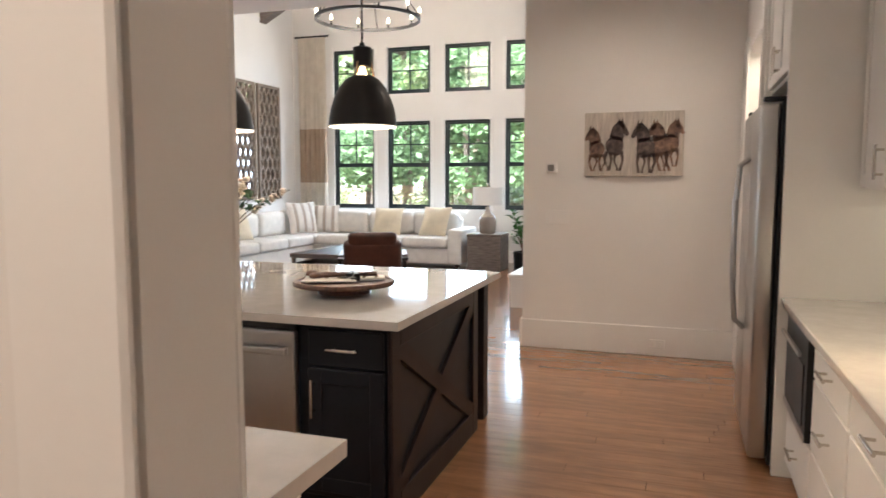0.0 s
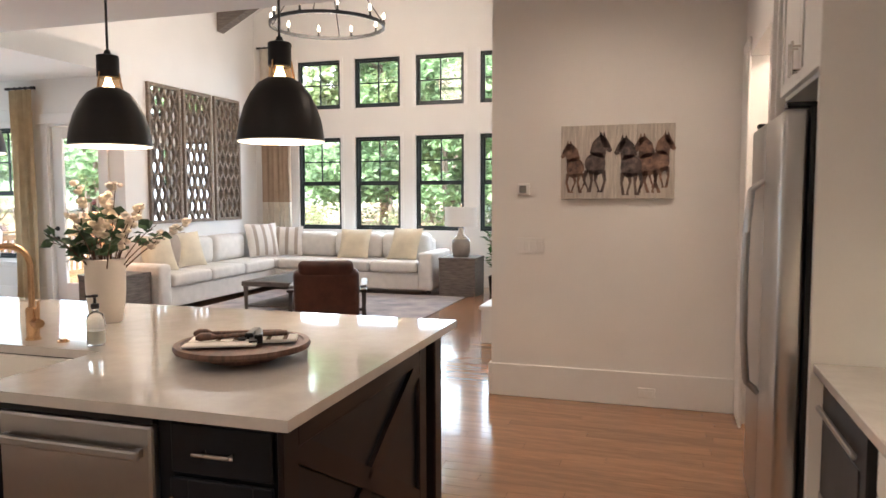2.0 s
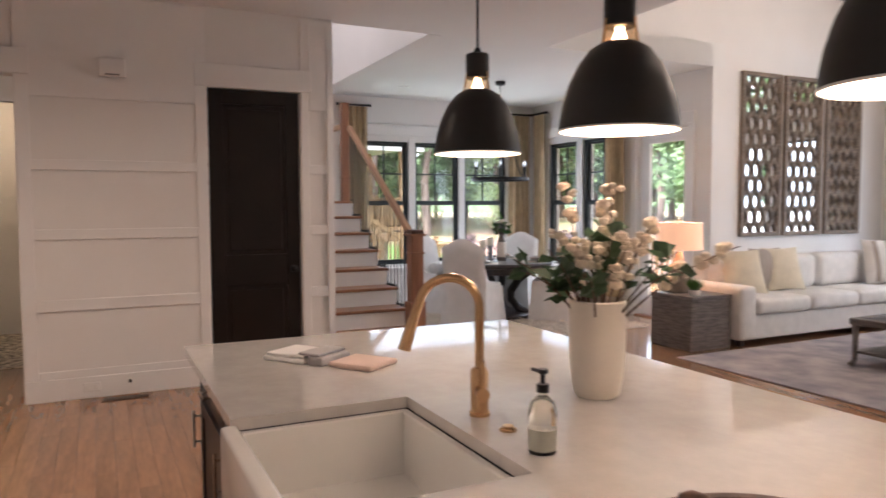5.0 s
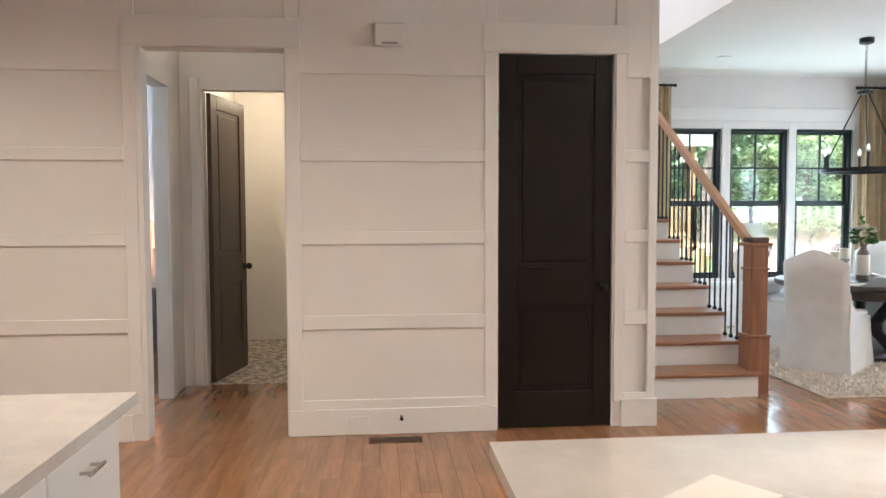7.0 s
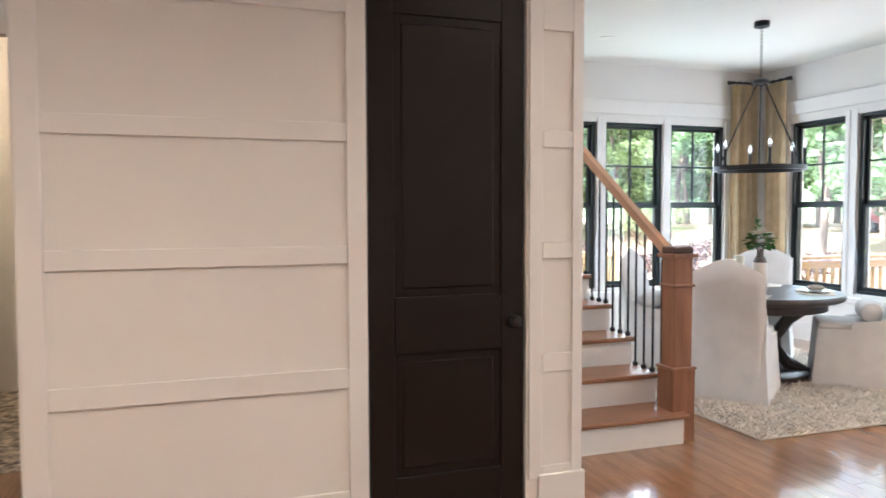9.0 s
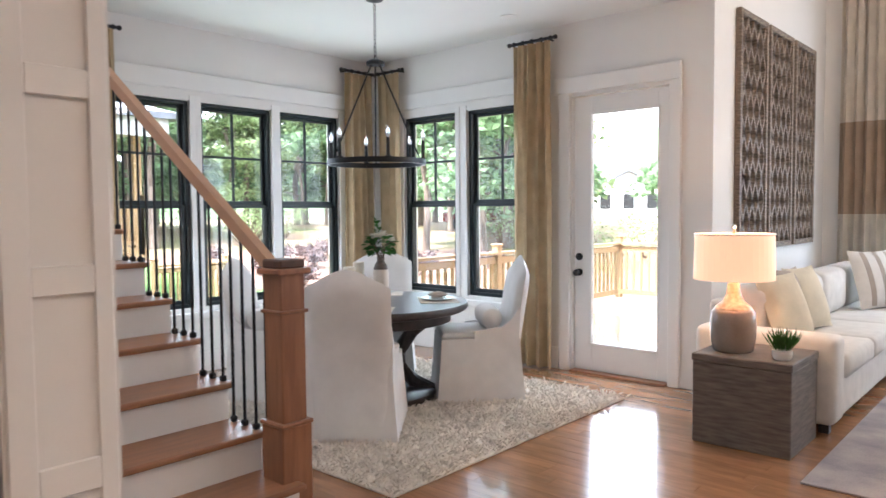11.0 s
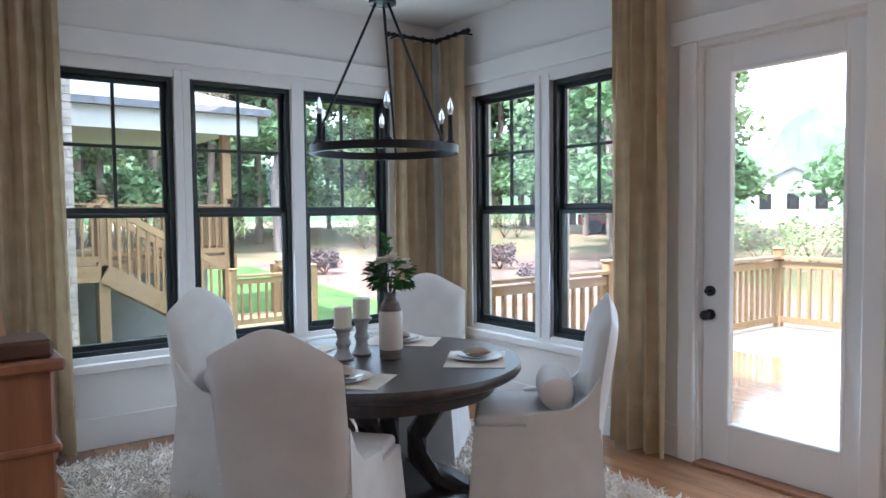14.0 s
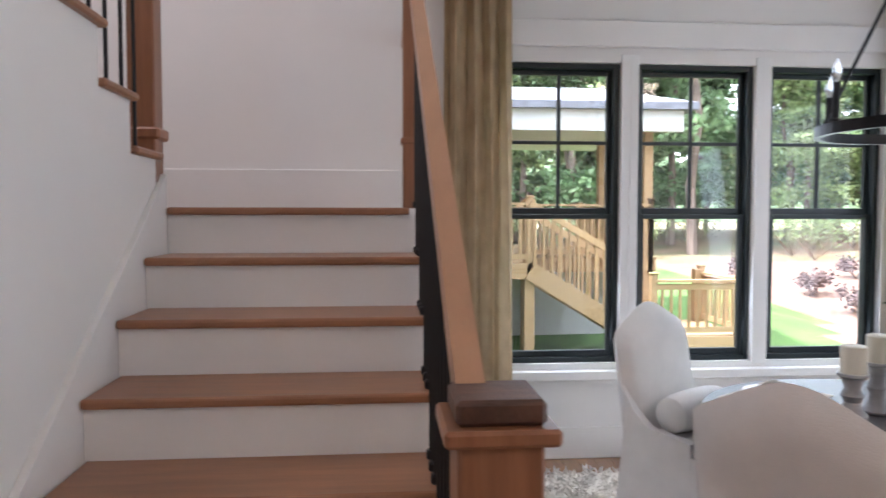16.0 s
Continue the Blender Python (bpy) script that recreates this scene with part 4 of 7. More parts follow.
def pendant(x, y, z, label="black dome pendant lamp with a white lining lit by emission"):
    t = thing("pendant_lamp", pose(x, y, z), label, "pendant lamp", "pendants over the island")
    outer = [(0.195, 0.0), (0.192, 0.035), (0.183, 0.09), (0.163, 0.155), (0.134, 0.215), (0.098, 0.262), (0.06, 0.285)]
    inner = [(0.057, 0.279), (0.094, 0.256), (0.129, 0.21), (0.158, 0.152), (0.178, 0.088), (0.187, 0.035), (0.1905, 0.0)]
    bm = lathe(bmesh.new(), outer, 40)
    for f in [f for f in bm.faces if len(f.verts) > 4]:
        bm.faces.remove(f)
    part("shade", bm, M_BLACK, t, "matt black metal dome", True)
    # inside of the dome; its glow imitates light from the bulb
    bm = lathe(bmesh.new(), inner, 40)
    for f in [f for f in bm.faces if len(f.verts) > 4]:
        bm.faces.remove(f)
    part("lining", bm, M_INNER, t, "white lining, bulb light put in as emission", True)
    part("rim", lathe(bmesh.new(), [(0.1905, 0), (0.1955, 0), (0.1955, 0.006), (0.1905, 0.006), (0.1905, 0)], 40), M_SHADE, t)
    part("glass_collar", lathe(bmesh.new(), [(0.052, 0.284), (0.048, 0.335)], 24), M_COLLAR, t, "clear glass collar round the bulb", True)
    part("cap", lathe(bmesh.new(), [(0.047, 0.335), (0.052, 0.34), (0.052, 0.44), (0.045, 0.445), (0.02, 0.447), (0.012, 0.47)], 24), M_BLACK, t, smooth=True)
    for a in (0.4, 2.5, 4.6):
        part("bracket", rod(bmesh.new(), (0.05 * math.cos(a), 0.05 * math.sin(a), 0.36), (0.064 * math.cos(a), 0.064 * math.sin(a), 0.278), 0.005, seg=6), M_BRASS, t)
    part("cord", rod(bmesh.new(), (0, 0, 0.46), (0, 0, CEIL - z - 0.02), 0.006, seg=8), M_BLACK, t)
    part("canopy", lathe(bmesh.new(), [(0.06, CEIL - z - 0.025), (0.06, CEIL - z)], 24), M_BLACK, t)
    part("bulb", lathe(bmesh.new(), [(0.0, 0.215), (0.026, 0.225), (0.034, 0.255), (0.028, 0.29), (0.014, 0.325), (0.014, 0.345)], 16), M_BULB, t, smooth=True)
    point_lamp("pendant_light", (x, y, z + 0.05), 1.1, 0.04)
    return t


PEND = [(-1.74, 3.72, 1.725), (-2.69, 3.72, 1.725), (-3.65, 3.72, 1.715)]
for p in PEND:
    pendant(*p)


def bar_cabinet(name, m, w, d, h, fronts, label, group, out):
    """A cabinet box with fronts (u0, u1, z0, z1, kind); it faces -x, u along y."""
    t = thing(name, m, label, "cabinet", group)
    part("body", box((0.02, 0, 0), (d, w, h), 0.002), M_CAB, t)
    for u0, u1, z0, z1, k in fronts:
        bm = box((0.004, u0, z0), (0.02, u1, z1), 0.002)
        r = 0.055
        p = part("drawer" if k == "drawer" else "door", bm, M_CAB, t)
        if k != "drawer":
            for a, b in (((u0, z0), (u0 + r, z1)), ((u1 - r, z0), (u1, z1)), ((u0 + r, z0), (u1 - r, z0 + r)), ((u0 + r, z1 - r), (u1 - r, z1))):
                part("frame_board", box((-0.004, a[0], a[1]), (0.004, b[0], b[1]), 0.002), M_CAB, p)
        um, zm = (u0 + u1) / 2, (z0 + z1) / 2
        if k == "drawer":
            bm = bar_pull(bmesh.new(), (0.004, um - 0.07, zm), (0.004, um + 0.07, zm), (-1, 0, 0))
        else:
            u = u0 + 0.03 if k == "left" else u1 - 0.03
            zz = z0 + 0.03
            bm = bar_pull(bmesh.new(), (-0.004, u, zz), (-0.004, u, zz + 0.14), (-1, 0, 0))
        part("handle", bm, M_NICKEL, p, "brushed nickel bar handle")
    return t


# east run: base units, worktop, wall units, fridge
CF = 0.49
for y0, w_ in ((0.95, 0.70), (1.66, 0.70), (2.37, 0.62)):
    bar_cabinet("base_cabinet", pose(CF, y0, 0.09), w_, 0.60, 0.745, [(0.01, w_ - 0.01, 0.58, 0.735, "drawer"), (0.01, w_ - 0.01, 0.30, 0.57, "drawer"), (0.01, w_ - 0.01, 0.01, 0.29, "drawer")], "white base cabinet with three drawers", "base cabinets along the wall", -1)
mwc = bar_cabinet("microwave_cabinet", pose(CF, 3.0, 0.09), 0.62, 0.60, 0.745, [(0.01, 0.61, 0.01, 0.28, "drawer")], "white base cabinet holding a built-in microwave", "base cabinets along the wall", -1)
mw = thing("microwave", pose(CF - 0.012, 3.02, 0.39), "black and steel drawer microwave under the worktop", "microwave")
part("body", box((0.0, 0, 0), (0.03, 0.58, 0.42), 0.004), M_BLACK, mw)
part("window", box((-0.006, 0.06, 0.05), (0.0, 0.52, 0.30), 0.002), M_DARKSIDE, mw)
part("handle", box((-0.03, 0.04, 0.335), (-0.015, 0.54, 0.355), 0.004), M_STEEL, mw)
part("strip", box((-0.004, 0.0, 0.0), (0.0, 0.58, 0.03), 0.001), M_STEEL, mw)
solid("plinth_board", box((CF + 0.07, 0.95, 0), (CF + 0.10, 3.62, 0.09)), M_CAB, "white toe-kick board under the cabinets", "plinth")
solid("east_worktop", box((CF - 0.04, 0.92, 0.838), (1.118, 3.64, TOP), 0.004), M_QUARTZ, "polished white quartz worktop along the wall", "worktop")
solid("fridge_side_panel", box((0.44, 3.645, 0), (1.118, 3.675, 3.0), 0.003), M_CAB, "tall white panel beside the fridge", "panel")
solid("fridge_far_panel", box((0.44, 4.69, 0), (1.118, 4.716, 3.0), 0.003), M_CAB, "tall white panel beside the fridge", "panel")
for y0, w_ in ((0.95, 1.03), (1.99, 1.20)):
    bar_cabinet("wall_cabinet", pose(0.75, y0, 1.385), w_, 0.368, 1.395, [(0.01, w_ / 2 - 0.002, 0.01, 1.385, "right"), (w_ / 2 + 0.002, w_ - 0.01, 0.01, 1.385, "left")], "tall white wall cabinet with shaker doors", "wall cabinets over the worktop", -1)
bar_cabinet("wall_cabinet", pose(0.75, 3.20, 1.385), 0.43, 0.368, 1.395, [(0.01, 0.42, 0.01, 1.385, "left")], "narrow white wall cabinet with one shaker door", "wall cabinets over the worktop", -1)
bar_cabinet("over_fridge_cabinet", pose(0.46, 3.69, 1.93), 0.99, 0.65, 1.0, [(0.01, 0.493, 0.02, 0.99, "right"), (0.497, 0.98, 0.02, 0.99, "left")], "white cabinet above the fridge", "wall cabinets over the worktop", -1)
solid("cabinet_filler", box((0.75, 0.95, 2.79), (1.118, 3.64, CEIL - 0.002)), M_CAB, "white filler board above the wall cabinets", "filler")
solid("cabinet_filler", box((0.46, 3.68, 2.94), (1.118, 4.70, CEIL - 0.002)), M_CAB, "white filler board above the fridge cabinet", "filler")
area_lamp("under_cabinet_light", (0.95, 2.3, 1.372), (1.06, 2.3, 0.9), 0.06, 2.4, 1.5, (1.0, 0.70, 0.38))
solid("under_cabinet_strip", box((0.92, 1.0, 1.378), (0.98, 3.55, 1.3835)), M_CAN, "thin warm light strip under the wall cabinets", "light strip")

fr = thing("refrigerator", pose(0.30, 3.715, 0), "stainless steel side-by-side fridge with dark sides", "refrigerator")
part("body", box((0.13, 0, 0.02), (0.81, 0.93, 1.80), 0.006), M_DARKSIDE, fr)
for y0, y1, hy in ((0.0, 0.46, 0.43), (0.465, 0.93, 0.495)):
    dr = part("door", box((0.035, y0, 0.05), (0.125, y1, 1.79), 0.018, 3), M_STEEL, fr, smooth=True)
    pts = [(0.03, hy, 0.62), (-0.015, hy, 0.66), (-0.03, hy, 0.85), (-0.034, hy, 1.10), (-0.03, hy, 1.32), (-0.015, hy, 1.50), (0.03, hy, 1.54)]
    part("handle", tube(bmesh.new(), pts, 0.013, 10), M_STEEL, dr, "curved steel handle", True)
for y in (0.05, 0.88):
    part("foot", box((0.15, y - 0.03, 0), (0.22, y + 0.03, 0.03)), M_BLACK, fr)
    part("hinge", box((0.05, y - 0.03, 1.80), (0.2, y + 0.03, 1.82), 0.004), M_BLACK, fr)

# canister, cup on saucer, press pot
can = thing("flour_canister", pose(1.01, 3.53, TOP), "white enamel canister lettered in black script", "canister")
part("body", lathe(bmesh.new(), [(0.075, 0), (0.08, 0.005), (0.08, 0.17), (0.076, 0.175)], 28), M_SINK, can, smooth=True)
part("lid", lathe(bmesh.new(), [(0.082, 0.175), (0.082, 0.19), (0.03, 0.2), (0.012, 0.205), (0.016, 0.225), (0.0, 0.23)], 28), M_SINK, can, smooth=True)
cu = bpy.data.curves.new("lettering", "FONT")
cu.body, cu.size, cu.shear, cu.extrude, cu.align_x = "flour", 0.055, 0.25, 0.001, "CENTER"
txt = new("lettering_curve", cu)
bpy.context.view_layer.update()
tm = bpy.data.meshes.new_from_object(txt.evaluated_get(bpy.context.evaluated_depsgraph_get()))
bpy.data.objects.remove(txt)
tm.materials.clear()
tm.materials.append(M_BLACK)
for v in tm.vertices:
    a = v.co.x / 0.0815
    r = 0.0812 + v.co.z
    v.co = Vector((r * math.sin(a), -r * math.cos(a), 0.08 + v.co.y))
lt = new("lettering", tm)
lt.parent = can
lt.rotation_euler = (0, 0, radians(-45))
tagged(lt, "black script lettering")
cup = thing("teacup_on_saucer", pose(0.93, 3.37, TOP), "white cup on a saucer on the worktop", "cup")
part("saucer", lathe(bmesh.new(), [(0.04, 0), (0.075, 0.012), (0.078, 0.015), (0.04, 0.006), (0.0, 0.006)], 26), M_SINK, cup, smooth=True)
part("cup", lathe(bmesh.new(), [(0.028, 0.007), (0.04, 0.02), (0.05, 0.08), (0.047, 0.08), (0.037, 0.022), (0.0, 0.015)], 26), M_SINK, cup, smooth=True)
part("handle", tube(bmesh.new(), [(-0.045, 0, 0.07), (-0.075, 0, 0.065), (-0.075, 0, 0.035), (-0.042, 0, 0.03)], 0.005, 8), M_SINK, cup, smooth=True)
fp = thing("press_pot", pose(0.94, 3.17, TOP), "glass coffee press in a black frame", "coffee press")
part("glass", lathe(bmesh.new(), [(0.04, 0.02), (0.043, 0.03), (0.043, 0.14)], 22), M_BOTTLE, fp, smooth=True)
bm = bmesh.new()
for a in (0.3, 1.87, 3.44, 5.0):
    rod(bm, (0.047 * math.cos(a), 0.047 * math.sin(a), 0.0), (0.047 * math.cos(a), 0.047 * math.sin(a), 0.14), 0.004, seg=6)
lathe(bm, [(0.048, 0.02), (0.05, 0.02), (0.05, 0.028), (0.048, 0.028), (0.048, 0.02)], 22)
part("frame", bm, M_BLACK, fp)
part("lid", lathe(bmesh.new(), [(0.05, 0.14), (0.05, 0.155), (0.03, 0.17), (0.006, 0.175), (0.006, 0.2), (0.014, 0.205), (0.014, 0.22), (0.0, 0.225)], 22), M_BLACK, fp, smooth=True)
part("handle", tube(bmesh.new(), [(-0.047, 0, 0.13), (-0.09, 0, 0.125), (-0.09, 0, 0.04), (-0.047, 0, 0.035)], 0.007, 8), M_BLACK, fp, smooth=True)

# south run
for x0, SF in ((-4.62, 1.43), (-3.65, 1.43), (-2.68, 1.43), (-1.71, 1.285)):
    t = thing("base_cabinet", pose(x0, SF, 0.0), "white base cabinet with two doors", "cabinet", "south base cabinets")
    part("body", box((0, 0.66 - SF, 0.09), (0.965, -0.02, 0.835), 0.002), M_CAB, t)
    for u in (0.01, 0.487):
        bm = box((u, -0.02, 0.1), (u + 0.468, 0.0, 0.825), 0.002)
        p = part("door", bm, M_CAB, t)
        part("handle", bar_pull(bmesh.new(), (u + 0.2, 0, 0.75), (u + 0.3, 0, 0.75), (0, 1, 0)), M_NICKEL, p)
bm = bx(box((-4.70, 0.655, 0.838), (-1.70, 1.46, TOP)), (-1.70, 0.655, 0.838), (-0.66, 1.315, TOP))
bmesh.ops.remove_doubles(bm, verts=bm.verts, dist=0.0005)
solid("south_worktop", bm, M_QUARTZ, "white quartz worktop along the south wall", "worktop")
t = thing("wall_cabinet", pose(-1.36, 0.655, 1.30), "white wall cabinet beside the opening", "cabinet")
part("body", box((0, 0, 0), (0.66, 0.33, 1.5), 0.003), M_CAB, t)
part("door", box((0.005, 0.332, 0.005), (0.655, 0.35, 1.495), 0.003), M_CAB, t)

# wall things
pic = thing("horse_picture", pose(-0.395, 5.947, 1.715), "plank wall picture of running brown horses", "picture")
for k in range(6):
    part("plank", box((-0.385 + k * 0.1284, -0.03, -0.255), (-0.385 + (k + 1) * 0.1284 - 0.002, 0, 0.255), 0.002), M_CANVAS, pic)


def horse_shape(x, z, s, f, layer, lean):
    """A galloping animal seen from the front quarter: chest, flank, neck, head, ears, mane and four legs."""
    bm = bmesh.new()
    y0, y1 = -0.0332 - 0.0011 * layer, -0.0305

    def flat(pts):
        prism(bm, [(x + f * s * u, z + s * v) for u, v in pts], "y", y0, y1)

    flat([(0.055 * math.cos(q) * (1.5 if math.cos(q) > 0 else 0.9), 0.075 * math.sin(q) - 0.02) for q in np.linspace(0, 2 * math.pi, 19)[:-1]])
    flat([(-0.045, 0.01), (0.035, 0.035), (0.01, 0.115), (-0.015, 0.165), (-0.05, 0.15), (-0.058, 0.10)])
    flat([(-0.015, 0.165), (-0.05, 0.15), (-0.073, 0.11), (-0.092, 0.065), (-0.078, 0.05), (-0.058, 0.062), (-0.04, 0.10), (-0.018, 0.125)])
    for u in (-0.042, -0.020):
        flat([(u - 0.009, 0.148), (u + 0.009, 0.154), (u + 0.003, 0.187)])
    flat([(-0.018, 0.168), (0.03, 0.12), (0.052, 0.05), (0.03, 0.035), (0.005, 0.10)])
    for u, k in ((-0.035, -lean), (0.0, lean), (0.045, -lean * 0.7), (0.068, lean * 1.2)):
        flat([(u - 0.014, -0.06), (u + 0.016, -0.06), (u + 0.010 + k * 0.5, -0.13), (u - 0.006 + k * 0.5, -0.13)])
        flat([(u - 0.006 + k * 0.5, -0.125), (u + 0.009 + k * 0.5, -0.125), (u + 0.006 - k * 0.3, -0.19), (u + 0.012 - k * 0.3, -0.205), (u - 0.010 - k * 0.3, -0.205)])
    return bm


for k, (x, z, s, f, lean, m_) in enumerate([(-0.30, -0.02, 0.95, 1, 0.03, M_HORSE), (0.30, 0.02, 0.98, -1, 0.02, M_HORSE), (0.20, 0.0, 1.05, 1, -0.03, M_HORSE), (-0.13, 0.01, 1.08, -1, 0.03, M_HORSE2), (0.08, -0.01, 1.08, 1, 0.02, M_HORSE2)]):
    part("painted_shape", horse_shape(x, z, s, f, k, lean), m_, pic, "brown and black painted animal shape")
th = thing("thermostat", pose(-1.05, 5.947, 1.53), "small grey wall thermostat", "thermostat")
part("body", box((-0.045, -0.02, -0.04), (0.045, 0, 0.04), 0.004), M_TRIM, th)
part("screen", box((-0.03, -0.023, -0.028), (0.02, -0.0202, 0.025)), M_GREYPL, th)
sw = thing("light_switches", pose(-1.0, 5.947, 1.12), "white four-gang light switch plate", "light switch")
part("plate", box((-0.10, -0.006, -0.058), (0.10, 0, 0.058), 0.003), M_TRIM, sw)
for k in range(4):
    part("rocker", box((-0.087 + k * 0.046, -0.010, -0.033), (-0.052 + k * 0.046, -0.006, 0.033), 0.002), M_TRIM, sw)
for n_, m_ in (("wall_outlet", pose(-0.17, 5.925, 0.10)), ("wall_outlet", pose(-6.942, 2.10, 0.09, 0, 0, 90))):
    o = thing(n_, m_, "white wall outlet in the baseboard", "outlet")
    part("plate", box((-0.06, -0.006, -0.035), (0.06, 0.002, 0.035), 0.003), M_TRIM, o)
    for x in (-0.026, 0.026):
        part("socket", box((x - 0.014, -0.009, -0.017), (x + 0.014, -0.006, 0.017), 0.002), M_CAB, o)
chime = thing("door_chime", pose(-6.945, 2.31, 2.56), "white plastic door chime box high on the wall", "door chime")
part("box", box((0, -0.095, -0.07), (0.05, 0.095, 0.07), 0.008, 2), M_TRIM, chime)
part("grille", box((0.05, -0.05, -0.062), (0.052, 0.05, -0.05)), M_GREYPL, chime)
reg = thing("floor_register", pose(-6.82, 2.33, 0.0), "dark bronze floor vent in the oak floor", "floor vent")
part("frame", box((-0.055, -0.17, 0), (0.055, 0.17, 0.006), 0.002), M_TWIG, reg)
for k in range(14):
    part("slat", box((-0.04, -0.15 + k * 0.0225, 0.006), (0.04, -0.14 + k * 0.0225, 0.010)), M_BLACK, reg)
stp = solid("door_stop", rod(rod(bmesh.new(), (-6.943, 2.37, 0.12), (-6.88, 2.37, 0.12), 0.008, seg=8), (-6.88, 2.37, 0.12), (-6.87, 2.37, 0.12), 0.013, seg=10), M_BLACK, "small dark door stop on the baseboard", "door stop")

# recessed downlights; the last is added out of view to brighten the opening's jamb
for x, y, w_ in ((-0.4, 1.6, 4.5), (-2.2, 1.6, 1), (-4.9, 1.6, 9), (-0.5, 4.9, 3.6), (-2.6, 5.2, 2.5), (-5.4, 4.2, 5), (-8.6, 8.2, 0.4), (-5.3, -0.4, 9), (-9.9, 6.0, 0.4), (-0.75, -0.5, 12)):
    t = thing("downlight", pose(x, y, CEIL - 0.004), "white recessed ceiling downlight", "downlight", "recessed ceiling lights")
    part("ring", lathe(bmesh.new(), [(0.055, 0), (0.08, -0.003), (0.08, 0.003), (0.055, 0.003), (0.055, 0)], 24), M_TRIM, t)
    part("lens", lathe(bmesh.new(), [(0.054, 0.0), (0.054, 0.003)], 24), M_CAN if w_ > 0.5 else M_TRIM, t)
    if w_ < 0.5:
        continue
    d_ = bpy.data.lights.new("downlight_beam", "SPOT")
    d_.energy, d_.spot_size, d_.spot_blend, d_.shadow_soft_size, d_.color = w_ * 3.2, radians(155), 1.0, 0.05, WARM
    o = new("downlight_beam", d_)
    o.location = (x, y, CEIL - 0.02)
# added fill lamps without fixtures, to brighten the rooms beyond the doorways
point_lamp("bathroom_light", (-9.5, 1.2, 2.6), 3.0, 0.1, (1.0, 0.74, 0.46))
point_lamp("hall_light", (-7.7, 1.0, 2.9), 0.4, 0.1)
point_lamp("side_room_light", (-8.6, -0.6, 2.5), 6.0, 0.1, DAY)
point_lamp("side_passage_light", (0.85, 5.3, 2.6), 4, 0.1)
setting("ceiling_hall", box((-10.6, -1.5, CEIL - 0.02), (-7.09, 1.88, CEIL - 0.003)), M_CEIL, "white ceiling of the small hall", "ceiling")

# ---- living room ----


def sofa():
    t = thing("sectional_sofa", Matrix(), "off-white linen L-shaped sectional sofa", "sofa")
    x0, x1, y0, y1 = -6.93, -6.02, 8.12, 11.78
    xe, yf = -3.36, 10.84
    part("base", box((x0 + 0.02, y0 + 0.02, 0.07), (x1 - 0.03, y1 - 0.02, 0.33), 0.02, 2), M_SOFA, t)
    part("base", box((x1 - 0.03, yf + 0.03, 0.07), (xe - 0.02, y1 - 0.02, 0.33), 0.02, 2), M_SOFA, t)
    part("arm", box((x0, y0, 0.07), (x1 + 0.0, y0 + 0.24, 0.64), 0.05, 3), M_SOFA, t, smooth=True)
    part("arm", box((xe - 0.24, yf - 0.02, 0.07), (xe, y1, 0.64), 0.05, 3), M_SOFA, t, smooth=True)
    part("back_frame", box((x0, y0 + 0.24, 0.3), (x0 + 0.22, y1, 0.80), 0.05, 3), M_SOFA, t, smooth=True)
    part("back_frame", box((x0 + 0.22, y1 - 0.22, 0.3), (xe - 0.24, y1, 0.80), 0.05, 3), M_SOFA, t, smooth=True)
    for a, b in ((8.37, 9.18), (9.19, 10.0), (10.01, 10.83)):
        part("seat_cushion", box((x0 + 0.2, a, 0.33), (x1 + 0.02, b, 0.50), 0.05, 3), M_SOFA, t, smooth=True)
        part("back_cushion", box((x0 + 0.12, a + 0.01, 0.49), (x0 + 0.40, b - 0.01, 0.90), 0.09, 3), M_SOFA, t, smooth=True)
    part("seat_cushion", box((x0 + 0.2, 10.84, 0.33), (x1 + 0.02, y1 - 0.2, 0.50), 0.05, 3), M_SOFA, t, smooth=True)
    part("back_cushion", box((x0 + 0.12, 10.84, 0.49), (x0 + 0.40, y1 - 0.12, 0.90), 0.09, 3), M_SOFA, t, smooth=True)
    for a, b in ((-6.0, -5.25), (-5.24, -4.42), (-4.41, -3.61)):
        part("seat_cushion", box((a + 0.02, yf - 0.02, 0.33), (b, y1 - 0.2, 0.50), 0.05, 3), M_SOFA, t, smooth=True)
        part("back_cushion", box((a, y1 - 0.40, 0.49), (b, y1 - 0.12, 0.90), 0.09, 3), M_SOFA, t, smooth=True)
    for x, y in ((-6.1, 8.2), (-6.85, 8.2), (-3.45, 10.92), (-3.45, 11.7)):
        part("foot", box((x - 0.03, y - 0.03, 0.012), (x + 0.03, y + 0.03, 0.075)), M_TABLE, t)
    return t


sofa()


def throw_pillow(x, y, z, rz, lean, mat_, label, w=0.52, stripes=None):
    t = thing("throw_pillow", pose(x, y, z, lean, 0, rz), label, "pillow", "pillows on the sofa")
    part("cover", pillow_mesh(w, w, 0.17), mat_, t, smooth=True)
    if stripes:
        for u in (-0.15, 0.0, 0.15):
            bm = bmesh.new()
            grid = []
            for j in range(9):
                v = (j / 8 * 2 - 1) * 0.9
                row = []
                for du in (-0.028, 0.028):
                    uu = (u + du) / (w / 2)
                    dd = ((1 - uu * uu) * (1 - v * v)) ** 0.55 * 0.085 + 0.002
                    row.append(bm.verts.new((uu * w / 2, -dd, w / 2 + v * w / 2)))
                grid.append(row)
            for p, q in zip(grid, grid[1:]):
                bm.faces.new((p[0], p[1], q[1], q[0]))
            part("stripe", bm, stripes, t, smooth=True)
    return t


